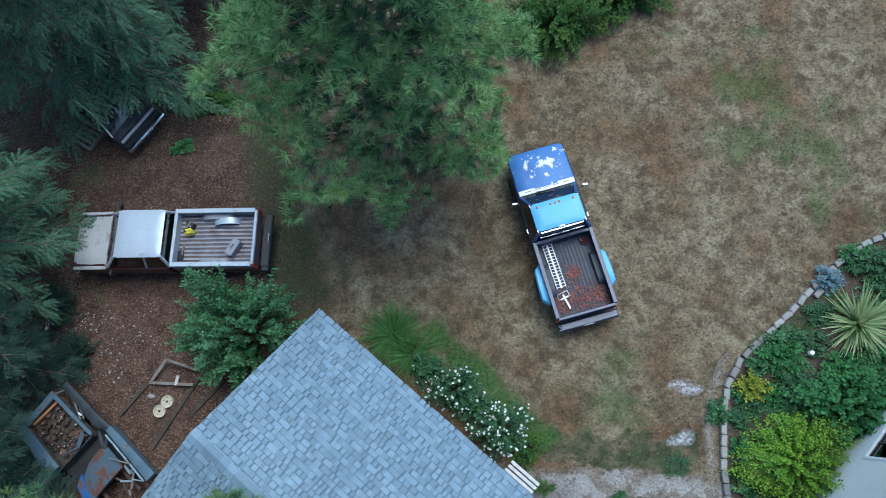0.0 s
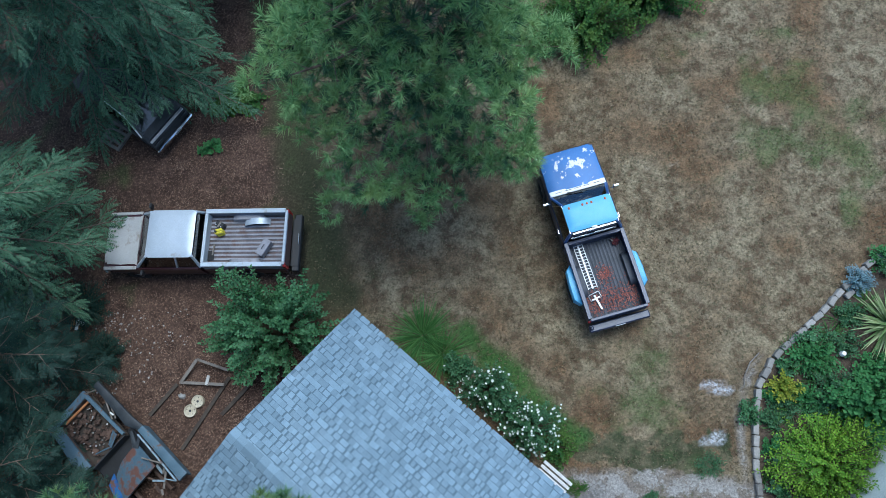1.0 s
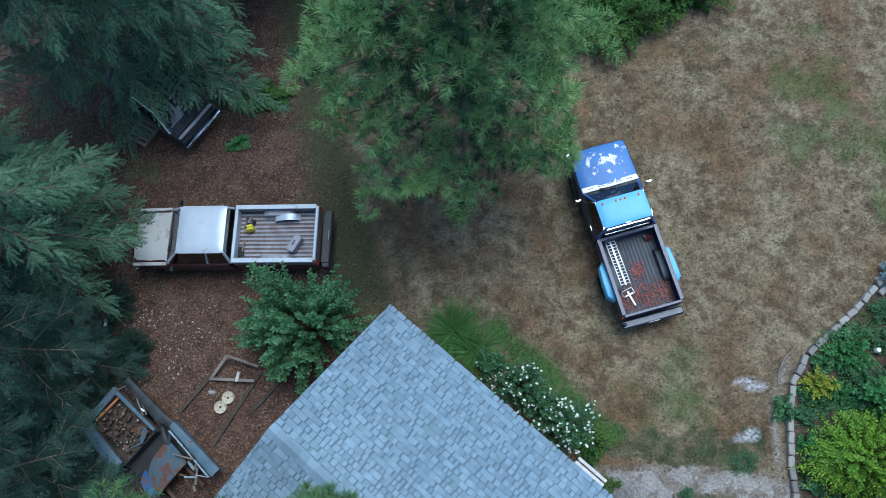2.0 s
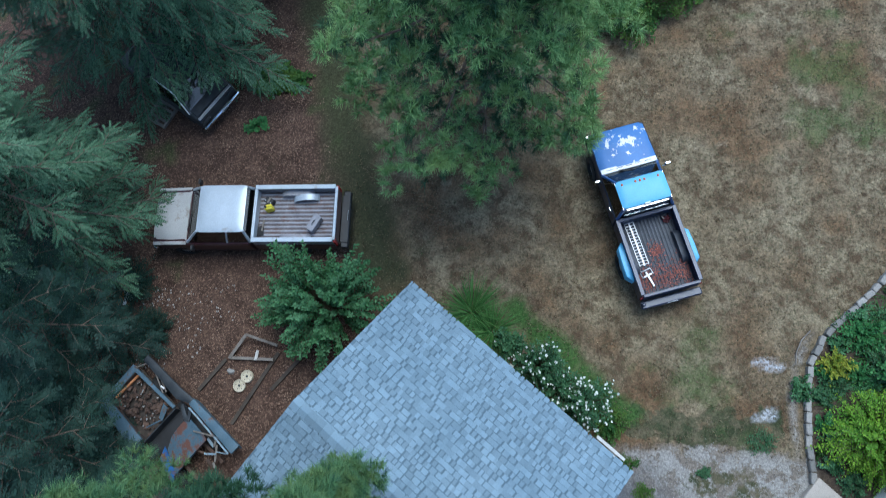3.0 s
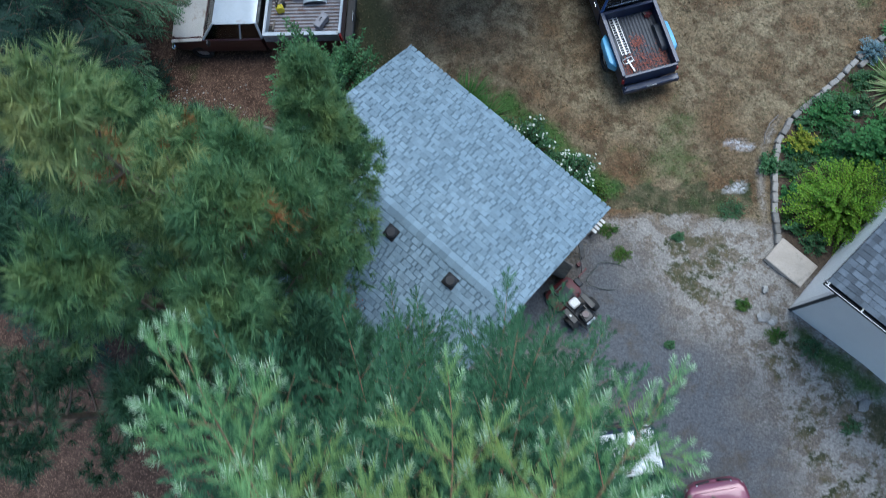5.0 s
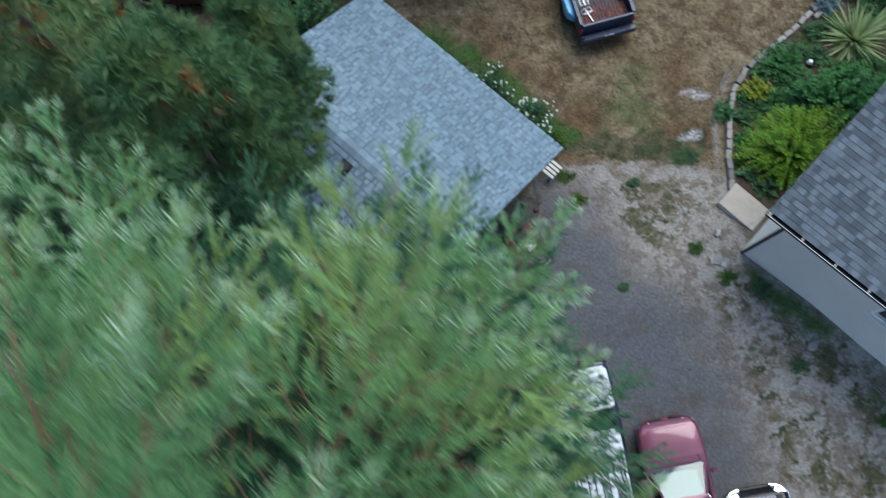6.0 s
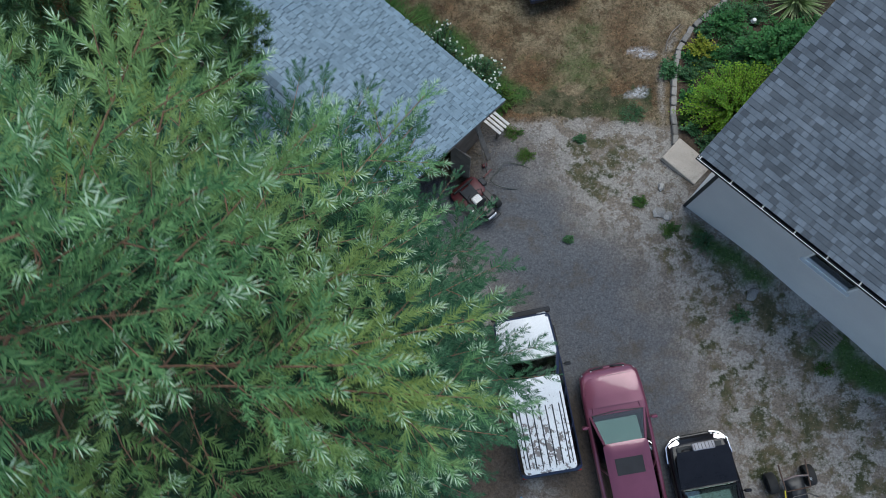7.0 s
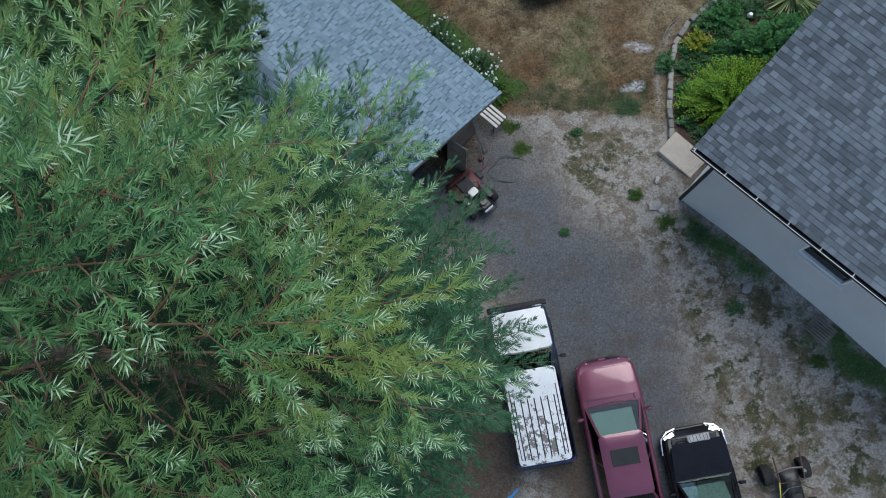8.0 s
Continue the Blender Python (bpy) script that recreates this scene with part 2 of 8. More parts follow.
M = dict(
    shingle=mat("slate_grey_shingle", (0.165, 0.232, 0.280), (0.205, 0.278, 0.328), 0.9, big=0.8, fine=120, bump=0.5, rand="object", spread=0.17),
    shingle_far=mat("slate_grey_shingle_rows", (0.165, 0.232, 0.280), (0.205, 0.278, 0.328), 0.9, big=0.8, fine=120, bump=0.5, rand="island", spread=0.17),
    shingle_house=mat("charcoal_shingle", (0.092, 0.110, 0.128), (0.118, 0.138, 0.158), 0.9, big=0.8, fine=120, bump=0.5, rand="object", spread=0.42),
    shingle_house_far=mat("charcoal_shingle_rows", (0.092, 0.110, 0.128), (0.118, 0.138, 0.158), 0.9, big=0.8, fine=120, bump=0.5, rand="island", spread=0.42),
    shingle_base=mat("slate_grey_shingle_underlay", (0.090, 0.132, 0.164), (0.110, 0.156, 0.190), 0.9, big=0.8, fine=120, bump=0.4),
    shingle_house_base=mat("charcoal_shingle_underlay", (0.078, 0.090, 0.104), (0.094, 0.107, 0.122), 0.9, big=0.8, fine=120, bump=0.4),
    stucco=mat("grey_painted_siding", (0.63, 0.61, 0.60), (0.68, 0.66, 0.645), 0.85, big=0.7, fine=90, bump=0.3, spot=(0.30, 0.29, 0.27), spot_at=(0.70, 0.85), spot_scale=1.5),
    white_paint=mat("white_painted_board", (0.78, 0.77, 0.74), (0.83, 0.82, 0.80), 0.6, big=1.0, spot=(0.55, 0.53, 0.49), spot_at=(0.66, 0.8)),
    brown_siding=mat("brown_weathered_siding", (0.16, 0.12, 0.09), (0.22, 0.17, 0.13), 0.9, big=2, fine=50, bump=0.4),
    gutter=mat("dark_metal_gutter", (0.02, 0.02, 0.022), (0.035, 0.035, 0.04), 0.4, 0.5),
    tin=mat("black_roof_vent_metal", (0.012, 0.012, 0.013), (0.022, 0.022, 0.024), 0.7, 0.0),
    concrete=mat("weathered_concrete", (0.42, 0.365, 0.31), (0.50, 0.44, 0.375), 0.9, big=2.5, fine=70, bump=0.4, spot=(0.28, 0.25, 0.21), spot_at=(0.58, 0.75), spot_scale=3),
    stone=mat("brown_grey_wall_block", (0.20, 0.185, 0.165), (0.32, 0.30, 0.275), 0.95, big=3, fine=60, bump=0.6, rand="object", spread=0.26, spot=(0.12, 0.13, 0.08), spot_at=(0.58, 0.72), spot_scale=6),
    rock=mat("pale_rock", (0.24, 0.23, 0.215), (0.36, 0.35, 0.33), 0.95, big=6, fine=50, bump=0.6, rand="island", spread=0.35),
    old_wood=mat("old_grey_timber", (0.15, 0.13, 0.11), (0.24, 0.21, 0.18), 0.9, big=4, fine=60, bump=0.5),
    dark_wood=mat("dark_sodden_timber", (0.045, 0.035, 0.028), (0.075, 0.06, 0.048), 0.9, big=4, fine=60, bump=0.5),
    white_wood=mat("white_weathered_slat", (0.50, 0.48, 0.45), (0.64, 0.62, 0.58), 0.8, big=4, fine=60, bump=0.4),
    orange_wood=mat("orange_cedar_offcut", (0.36, 0.14, 0.05), (0.46, 0.20, 0.08), 0.8, big=4),
    bark=mat("grey_brown_bark", (0.13, 0.09, 0.065), (0.20, 0.145, 0.105), 0.95, big=5, fine=40, bump=0.8, dist=0.02),
    red_bark=mat("reddish_twig_bark", (0.13, 0.075, 0.045), (0.25, 0.135, 0.08), 0.9, big=6, fine=60, bump=0.4),
    stem=mat("green_brown_stem", (0.10, 0.09, 0.05), (0.15, 0.12, 0.07), 0.9),
    rubber=mat("black_rubber", (0.015, 0.015, 0.015), (0.028, 0.027, 0.026), 0.85, fine=80),
    black=mat("black_plastic", (0.012, 0.012, 0.013), (0.022, 0.022, 0.024), 0.45),
    chrome=mat("dull_chrome", (0.62, 0.63, 0.65), (0.72, 0.73, 0.75), 0.18, 1.0, bump=0.02),
    steel=mat("bare_aluminium", (0.46, 0.47, 0.49), (0.58, 0.59, 0.60), 0.5, 0.8, bump=0.05),
    cream=mat("cream_wheel_paint", (0.48, 0.42, 0.30), (0.58, 0.52, 0.40), 0.6, spot=(0.25, 0.16, 0.09), spot_at=(0.6, 0.72), spot_scale=12),
    amber=mat("amber_marker_lens", (0.45, 0.12, 0.05), (0.55, 0.16, 0.07), 0.25, bump=0),
    red_lens=mat("red_tail_lens", (0.30, 0.015, 0.015), (0.36, 0.02, 0.02), 0.25, bump=0),
    plate=mat("pale_number_plate", (0.62, 0.64, 0.68), (0.70, 0.72, 0.75), 0.45, bump=0.02),
    yellow=mat("yellow_plastic", (0.72, 0.60, 0.04), (0.80, 0.68, 0.06), 0.5),
    seat=mat("dark_cloth_interior", (0.03, 0.03, 0.032), (0.05, 0.048, 0.046), 0.95),
    silver_paint=mat("faded_silver_paint", (0.42, 0.47, 0.52), (0.51, 0.56, 0.61), 0.42, 0.2, big=1.2, fine=60, bump=0.03, coat=0.3, spot=(0.30, 0.28, 0.25), spot_at=(0.60, 0.72), spot_scale=2.2),
    hood_silver=mat("dusty_silver_hood_paint", (0.40, 0.39, 0.37), (0.47, 0.46, 0.44), 0.6, 0.1, big=1.5, fine=60, bump=0.05, spot=(0.28, 0.24, 0.20), spot_at=(0.55, 0.7), spot_scale=3),
    maroon=mat("dark_maroon_paint", (0.035, 0.010, 0.013), (0.048, 0.014, 0.017), 0.35, 0.1, coat=0.4, bump=0.02),
    bed_rib=mat("worn_bare_rib_metal", (0.25, 0.245, 0.265), (0.34, 0.335, 0.36), 0.6, 0.2, big=3, fine=60, bump=0.1, spot=(0.20, 0.14, 0.12), spot_at=(0.56, 0.70), spot_scale=3.5),
    bed_silver=mat("worn_truck_bed_metal", (0.10, 0.085, 0.085), (0.16, 0.13, 0.13), 0.55, 0.4, big=3, fine=60, bump=0.1, spot=(0.12, 0.07, 0.055), spot_at=(0.50, 0.66), spot_scale=3.5),
    bed_blue=mat("scuffed_black_bed_liner", (0.035, 0.04, 0.05), (0.06, 0.065, 0.08), 0.6, 0.1, big=3, fine=60, bump=0.15, spot=(0.14, 0.12, 0.12), spot_at=(0.62, 0.8), spot_scale=4),
    blue_paint=mat("deep_blue_paint", (0.02, 0.075, 0.24), (0.03, 0.10, 0.29), 0.4, 0.2, big=1.5, fine=60, bump=0.03, coat=0.35),
    hood_blue=mat("peeling_blue_hood_paint", (0.035, 0.125, 0.33), (0.05, 0.16, 0.40), 0.5, 0.1, big=1.5, fine=60, bump=0.04, coat=0.08, spot=(0.60, 0.61, 0.66), spot_at=(0.625, 0.64), spot_scale=4.2, spot_near=(2.0, -0.05, 1.16, 0.95)),
    light_blue=mat("light_blue_paint", (0.10, 0.35, 0.58), (0.14, 0.42, 0.66), 0.5, 0.05, big=1.0, fine=60, bump=0.03, coat=0.1),
    navy=mat("dark_navy_paint", (0.012, 0.02, 0.05), (0.018, 0.028, 0.065), 0.4, 0.1, coat=0.3, bump=0.02),
    old_blue=mat("dull_blue_rusted_panel", (0.075, 0.125, 0.165), (0.11, 0.17, 0.215), 0.8, 0.1, big=2, fine=40, bump=0.2, spot=(0.13, 0.07, 0.04), spot_at=(0.56, 0.66), spot_scale=4),
    bright_blue=mat("patched_blue_panel", (0.02, 0.10, 0.30), (0.04, 0.15, 0.40), 0.7, big=3, spot=(0.16, 0.08, 0.045), spot_at=(0.5, 0.6), spot_scale=5),
    rust=mat("rusted_sheet_steel", (0.075, 0.048, 0.036), (0.125, 0.078, 0.056), 0.95, 0.1, big=4, fine=40, bump=0.4, spot=(0.10, 0.13, 0.15), spot_at=(0.6, 0.7), spot_scale=5),
    debris=mat("rusty_dirt_debris", (0.060, 0.036, 0.026), (0.120, 0.075, 0.055), 0.95, big=6, fine=40, bump=0.4, rand="island", spread=0.4),
    bare_blue=mat("scraped_pale_blue_metal", (0.20, 0.28, 0.34), (0.30, 0.38, 0.43), 0.6, 0.2, big=3, fine=50, bump=0.15, spot=(0.12, 0.08, 0.06), spot_at=(0.54, 0.64), spot_scale=6),
    patched=mat("rust_streaked_blue_panel", (0.050, 0.090, 0.125), (0.090, 0.135, 0.165), 0.8, 0.1, big=3, fine=40, bump=0.25, spot=(0.115, 0.050, 0.035), spot_at=(0.48, 0.58), spot_scale=3),
    dark_hull=mat("grimy_dark_panel", (0.02, 0.025, 0.03), (0.04, 0.045, 0.05), 0.6, 0.2, big=3, fine=40),
    white_car=mat("chalky_white_paint", (0.66, 0.67, 0.67), (0.74, 0.75, 0.75), 0.45, big=1.5, bump=0.03, coat=0.2),
    white_roof=mat("peeling_white_roof_paint", (0.66, 0.67, 0.67), (0.74, 0.75, 0.75), 0.5, big=1.5, bump=0.05, spot=(0.17, 0.15, 0.14), spot_at=(0.60, 0.62), spot_scale=5.5, spot_near=(-1.3, 0.0, 1.8, 1.5)),
    burgundy=mat("burgundy_car_paint", (0.150, 0.038, 0.066), (0.185, 0.050, 0.084), 0.36, 0.25, big=1.0, fine=60, bump=0.02, coat=0.8),
    black_paint=mat("black_car_paint", (0.008, 0.008, 0.010), (0.012, 0.012, 0.015), 0.22, 0.0, bump=0.02, coat=0.12, spec=0.25),
    mower_red=mat("faded_red_mower_paint", (0.075, 0.013, 0.016), (0.11, 0.02, 0.022), 0.5, bump=0.05),
    mat_red=mat("red_leaf_litter", (0.22, 0.07, 0.05), (0.30, 0.11, 0.08), 0.95, rand="island", spread=0.4),
    tarp=mat("blue_tarpaulin", (0.04, 0.22, 0.45), (0.06, 0.28, 0.52), 0.5),
    hose=mat("dark_green_hose", (0.03, 0.04, 0.03), (0.05, 0.06, 0.045), 0.5),
    glass=glass_mat("smoky_car_glass", (0.42, 0.52, 0.50)),
    sunshade=mat("silver_sunshade", (0.72, 0.82, 0.83), (0.80, 0.88, 0.89), 0.9, bump=0.05),
    house_glass=glass_mat("window_glass", (0.25, 0.26, 0.28)),
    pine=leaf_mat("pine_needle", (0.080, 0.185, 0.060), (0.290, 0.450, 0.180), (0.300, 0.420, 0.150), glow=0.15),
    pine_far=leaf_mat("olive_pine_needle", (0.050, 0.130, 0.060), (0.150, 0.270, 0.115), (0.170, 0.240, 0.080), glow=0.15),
    # deep green of whole dark pines, and painted shade under pads
    pine_shade=leaf_mat("deep_green_shade_needle", (0.018, 0.058, 0.034), (0.060, 0.130, 0.065), glow=0.05),
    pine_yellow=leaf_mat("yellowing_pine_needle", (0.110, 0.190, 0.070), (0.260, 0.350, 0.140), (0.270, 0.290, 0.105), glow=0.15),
    dead_needle=leaf_mat("dead_orange_needle", (0.20, 0.085, 0.030), (0.38, 0.190, 0.075), glow=0.1),
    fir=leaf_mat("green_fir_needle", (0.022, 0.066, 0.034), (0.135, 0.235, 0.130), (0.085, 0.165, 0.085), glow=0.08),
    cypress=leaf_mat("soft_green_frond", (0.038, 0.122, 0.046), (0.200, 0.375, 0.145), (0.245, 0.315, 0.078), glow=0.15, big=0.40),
    # lower crown's darker copy of the frond green, painting its shade
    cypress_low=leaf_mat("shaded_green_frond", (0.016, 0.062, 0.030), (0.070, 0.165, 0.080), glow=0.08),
    # three inner-foliage greens, darkened to hold the shade inside crowns
    pine_inner_shade=leaf_mat("shaded_pine_needle", (0.022, 0.062, 0.032), (0.068, 0.135, 0.062), glow=0.05),
    fir_shade=leaf_mat("inner_shade_fir_needle", (0.013, 0.038, 0.019), (0.032, 0.072, 0.038), glow=0.05),
    cypress_shade=leaf_mat("inner_shade_frond", (0.006, 0.025, 0.012), (0.022, 0.068, 0.030), (0.050, 0.065, 0.020), glow=0.05),
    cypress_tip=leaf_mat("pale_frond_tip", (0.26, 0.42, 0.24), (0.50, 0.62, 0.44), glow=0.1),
    dark_leaf=leaf_mat("dark_conifer_leaf", (0.014, 0.040, 0.031), (0.036, 0.078, 0.056), (0.042, 0.080, 0.056)),
    shrub=leaf_mat("fresh_green_leaf", (0.022, 0.078, 0.026), (0.105, 0.240, 0.098), (0.17, 0.33, 0.16), big=2.5),
    rose_leaf=leaf_mat("rose_leaf", (0.036, 0.100, 0.042), (0.105, 0.210, 0.095)),
    petal=leaf_mat("white_petal", (0.72, 0.74, 0.68), (0.82, 0.84, 0.78), glow=0.3),
    lime=leaf_mat("lime_green_leaf", (0.12, 0.27, 0.022), (0.29, 0.45, 0.05), (0.14, 0.31, 0.05)),
    round_leaf=leaf_mat("mid_green_leaf", (0.045, 0.150, 0.045), (0.095, 0.250, 0.080)),
    yellow_leaf=leaf_mat("yellow_green_leaf", (0.16, 0.24, 0.03), (0.36, 0.36, 0.05)),
    blue_leaf=leaf_mat("glaucous_blue_leaf", (0.14, 0.24, 0.27), (0.25, 0.36, 0.40)),
    yucca=leaf_mat("yucca_blade", (0.16, 0.26, 0.09), (0.50, 0.56, 0.30), rough=0.45),
    lily=leaf_mat("daylily_blade", (0.045, 0.130, 0.028), (0.135, 0.265, 0.075)),
    dry_blade=leaf_mat("dry_grass_blade", (0.060, 0.042, 0.022), (0.360, 0.285, 0.180)),
    green_blade=leaf_mat("green_grass_blade", (0.026, 0.085, 0.018), (0.078, 0.170, 0.040)),
    ivy=leaf_mat("ground_ivy", (0.025, 0.080, 0.018), (0.075, 0.160, 0.035), (0.11, 0.17, 0.03)),
    chip=mat("wood_chip", (0.132, 0.084, 0.057), (0.240, 0.162, 0.115), 0.95, rand="island", spread=0.45),
)


# ---- ground: one sheet, fine under the camera and coarse to the horizon ----
def seg_dist(x, y, ax, ay, bx, by):
    dx, dy = bx - ax, by - ay
    t = np.clip(((x - ax) * dx + (y - ay) * dy) / (dx * dx + dy * dy), 0, 1)
    return np.hypot(x - ax - t * dx, y - ay - t * dy)


def step(v, lo, hi):
    t = np.clip((v - lo) / (hi - lo), 0, 1)
    return t * t * (3 - 2 * t)


def gz_np(x, y):
    near = 0.085 * np.clip(x, -25, 25) - 0.055 * np.clip(y, -25, 25) - 0.27 * np.clip(-5.9 - y, 0, 7)
    return near


def bed_edge(y):
    """x of the garden's edge, for a y."""
    return np.interp(y, (-2.3, -1.2, 0.0, 0.8, 1.56, 2.15, 2.8, 3.5, 4.3, 4.8, 6.0), (7.12, 7.13, 7.24, 7.42, 7.88, 8.58, 9.32, 10.0, 10.9, 11.7, 14.5))


def zones(x, y):
    n1, n2, n3 = fbm(x, y, 2.2, 3), fbm(x, y, 0.7, 11), fbm(x, y, 4.5, 23)
    u = (x + 3.57) * 0.76 - (y - 2.64) * 0.65      # along the buildings
    w = (x - 7.25) * -0.65 + (y + 4.29) * -0.76    # out from the house wall
    dirt = step(-5.6 - 0.22 * (y - 5) - x + 2.2 * (n1 - 0.5), -0.4, 0.9)
    dirt = np.maximum(dirt, step(-1.0 - x + (n1 - 0.5), 0, 1) * step(1.4 - y - 0.8 * x - 4.5, 0, 0.6))
    # mossy grass strip, its colour also darkened for the pine's shade
    moss = step(1.6 - np.abs(x + 5.6 + 0.25 * (y - 6)) + 1.5 * (n2 - 0.5), 0, 1.0) * step(y, 2.2, 3.6)
    gravel = step(-1.45 - y + 1.8 * (n1 - 0.5) + 1.1 * (n2 - 0.5) - 0.06 * (x - 4), -0.25, 0.35) * step(x, 0.5, 2.2)
    gravel = np.maximum(gravel, step(-3.6 - y + 0.8 * (n1 - 0.5), -0.2, 0.3) * step(x, -4, -2))
    lane = step(1.9 - np.minimum(seg_dist(x, y, 1.0, -3.6, 4.4, -7.2), seg_dist(x, y, 4.4, -7.2, 7.5, -16)) + 1.6 * (n1 - 0.5) + 0.8 * (n2 - 0.5), -1.2, 1.2)
    pale = gravel * (1 - 0.85 * lane)
    pale = np.maximum(pale, 0.75 * step(0.13 - np.abs(x - bed_edge(y) + 0.36 + 0.2 * (n1 - 0.5)) + 0.2 * (n2 - 0.5), 0, 0.10) * step(y, -2.6, -2.0) * step(1.9 - y, 0, 0.8))
    green = step(0.42 - np.abs(seg_dist(x, y, -0.6, 2.3, 2.3, -0.6) - 0.10) + 0.6 * (n2 - 0.5), 0, 0.35)
    green = np.maximum(green, 0.95 * step(0.36 - np.abs(w - 0.40) + 1.1 * (n1 - 0.5) + 1.0 * (n2 - 0.5), 0, 0.35) * step(u, 12.2, 13.2) * (1 - 0.9 * step(0.75 - np.abs(u - 16.6), 0, 0.3)))
    mossy = step(3.3 - np.abs(w - 2.4) + 2.0 * (n1 - 0.5), 0.0, 1.2) * step(u, 11.0, 13.0) * 0.575
    mossy = np.maximum(mossy, 0.61 * step(2.6 - np.hypot(x - 4.8, (y + 3.2) * 1.1) + 2.5 * (n1 - 0.5), 0, 1.5))
    mossy = mossy * gravel * (1 - 0.9 * lane)
    mossy = np.maximum(mossy, 0.69 * step(0.85 - np.abs(y + 0.95) + 0.9 * (n2 - 0.5), 0, 0.5) * step(x, 1.6, 2.6) * step(7.0 - x, 0, 0.6))
    green = np.maximum(green, 0.5 * step(n3 * 0.6 + n2 * 0.5, 0.66, 0.80) * (1 - gravel))
    soil = step(x - bed_edge(y), 0.02, 0.15) * step(y, -4.2, -2.9)
    soil = np.maximum(soil, 0.85 * step(1.5 - seg_dist(x, y, 2.0, -8.8, 4.9, -13.0) + 1.2 * (n1 - 0.5) + 0.8 * (n2 - 0.5), 0, 1.0))
    soil = np.maximum(soil, 0.9 * step(4.3 - np.hypot(x + 1.0, y + 11.5) + 1.5 * (n1 - 0.5), 0, 0.8))
    white = step(0.12 - seg_dist(x, y, 5.95, 0.80, 6.60, 0.74) + 0.16 * (n2 - 0.5), 0, 0.05)
    white = np.maximum(white, step(0.15 - seg_dist(x, y, 5.9, -0.70, 6.25, -0.62) + 0.2 * (n2 - 0.5), 0, 0.06))
    return dirt, moss, gravel, pale, green, soil, white, lane, mossy


def build_ground():
    fine_x, fine_y = np.arange(-19, 19.01, 0.17), np.arange(-17, 19.01, 0.17)
    far = np.array([1.5, 4, 9, 18, 40, 90, 200, 450, 1000])
    xs = np.concatenate([-19 - far[::-1], fine_x, 19 + far])
    ys = np.concatenate([-17 - far[::-1], fine_y, 19 + far])
    x, y = np.meshgrid(xs, ys, indexing="ij")
    dirt, moss, gravel, pale, green, soil, white, lane, mossy = zones(x, y)
    z = gz_np(x, y) + 0.10 * (fbm(x, y, 1.6, 5) - 0.5) + 0.05 * (fbm(x, y, 0.35, 8, 3) - 0.5) * (1 - 0.6 * gravel) + 0.05 * soil
    n, k = x.shape
    idx = np.arange(n * k).reshape(n, k)
    faces = np.stack([idx[:-1, :-1], idx[1:, :-1], idx[1:, 1:], idx[:-1, 1:]], axis=-1).reshape(-1, 4)
    me = np_mesh("ground", np.stack([x, y, z], axis=-1).reshape(-1, 3), faces, ground_mat(), flat=False)
    for name, chans in (("zone_a", (dirt, gravel, green)), ("zone_b", (soil, white, moss)), ("zone_c", (pale, lane, mossy))):
        at = me.color_attributes.new(name, "FLOAT_COLOR", "POINT")
        data = np.ones((n * k, 4), dtype=np.float32)
        for c in range(3):
            data[:, c] = chans[c].ravel()
        at.data.foreach_set("color", data.ravel())
    ob = new("ground", me)
    return tagged(ob, "sloping yard of parched brown grass, dirt, moss and pale gravel", "ground", kind="structure")


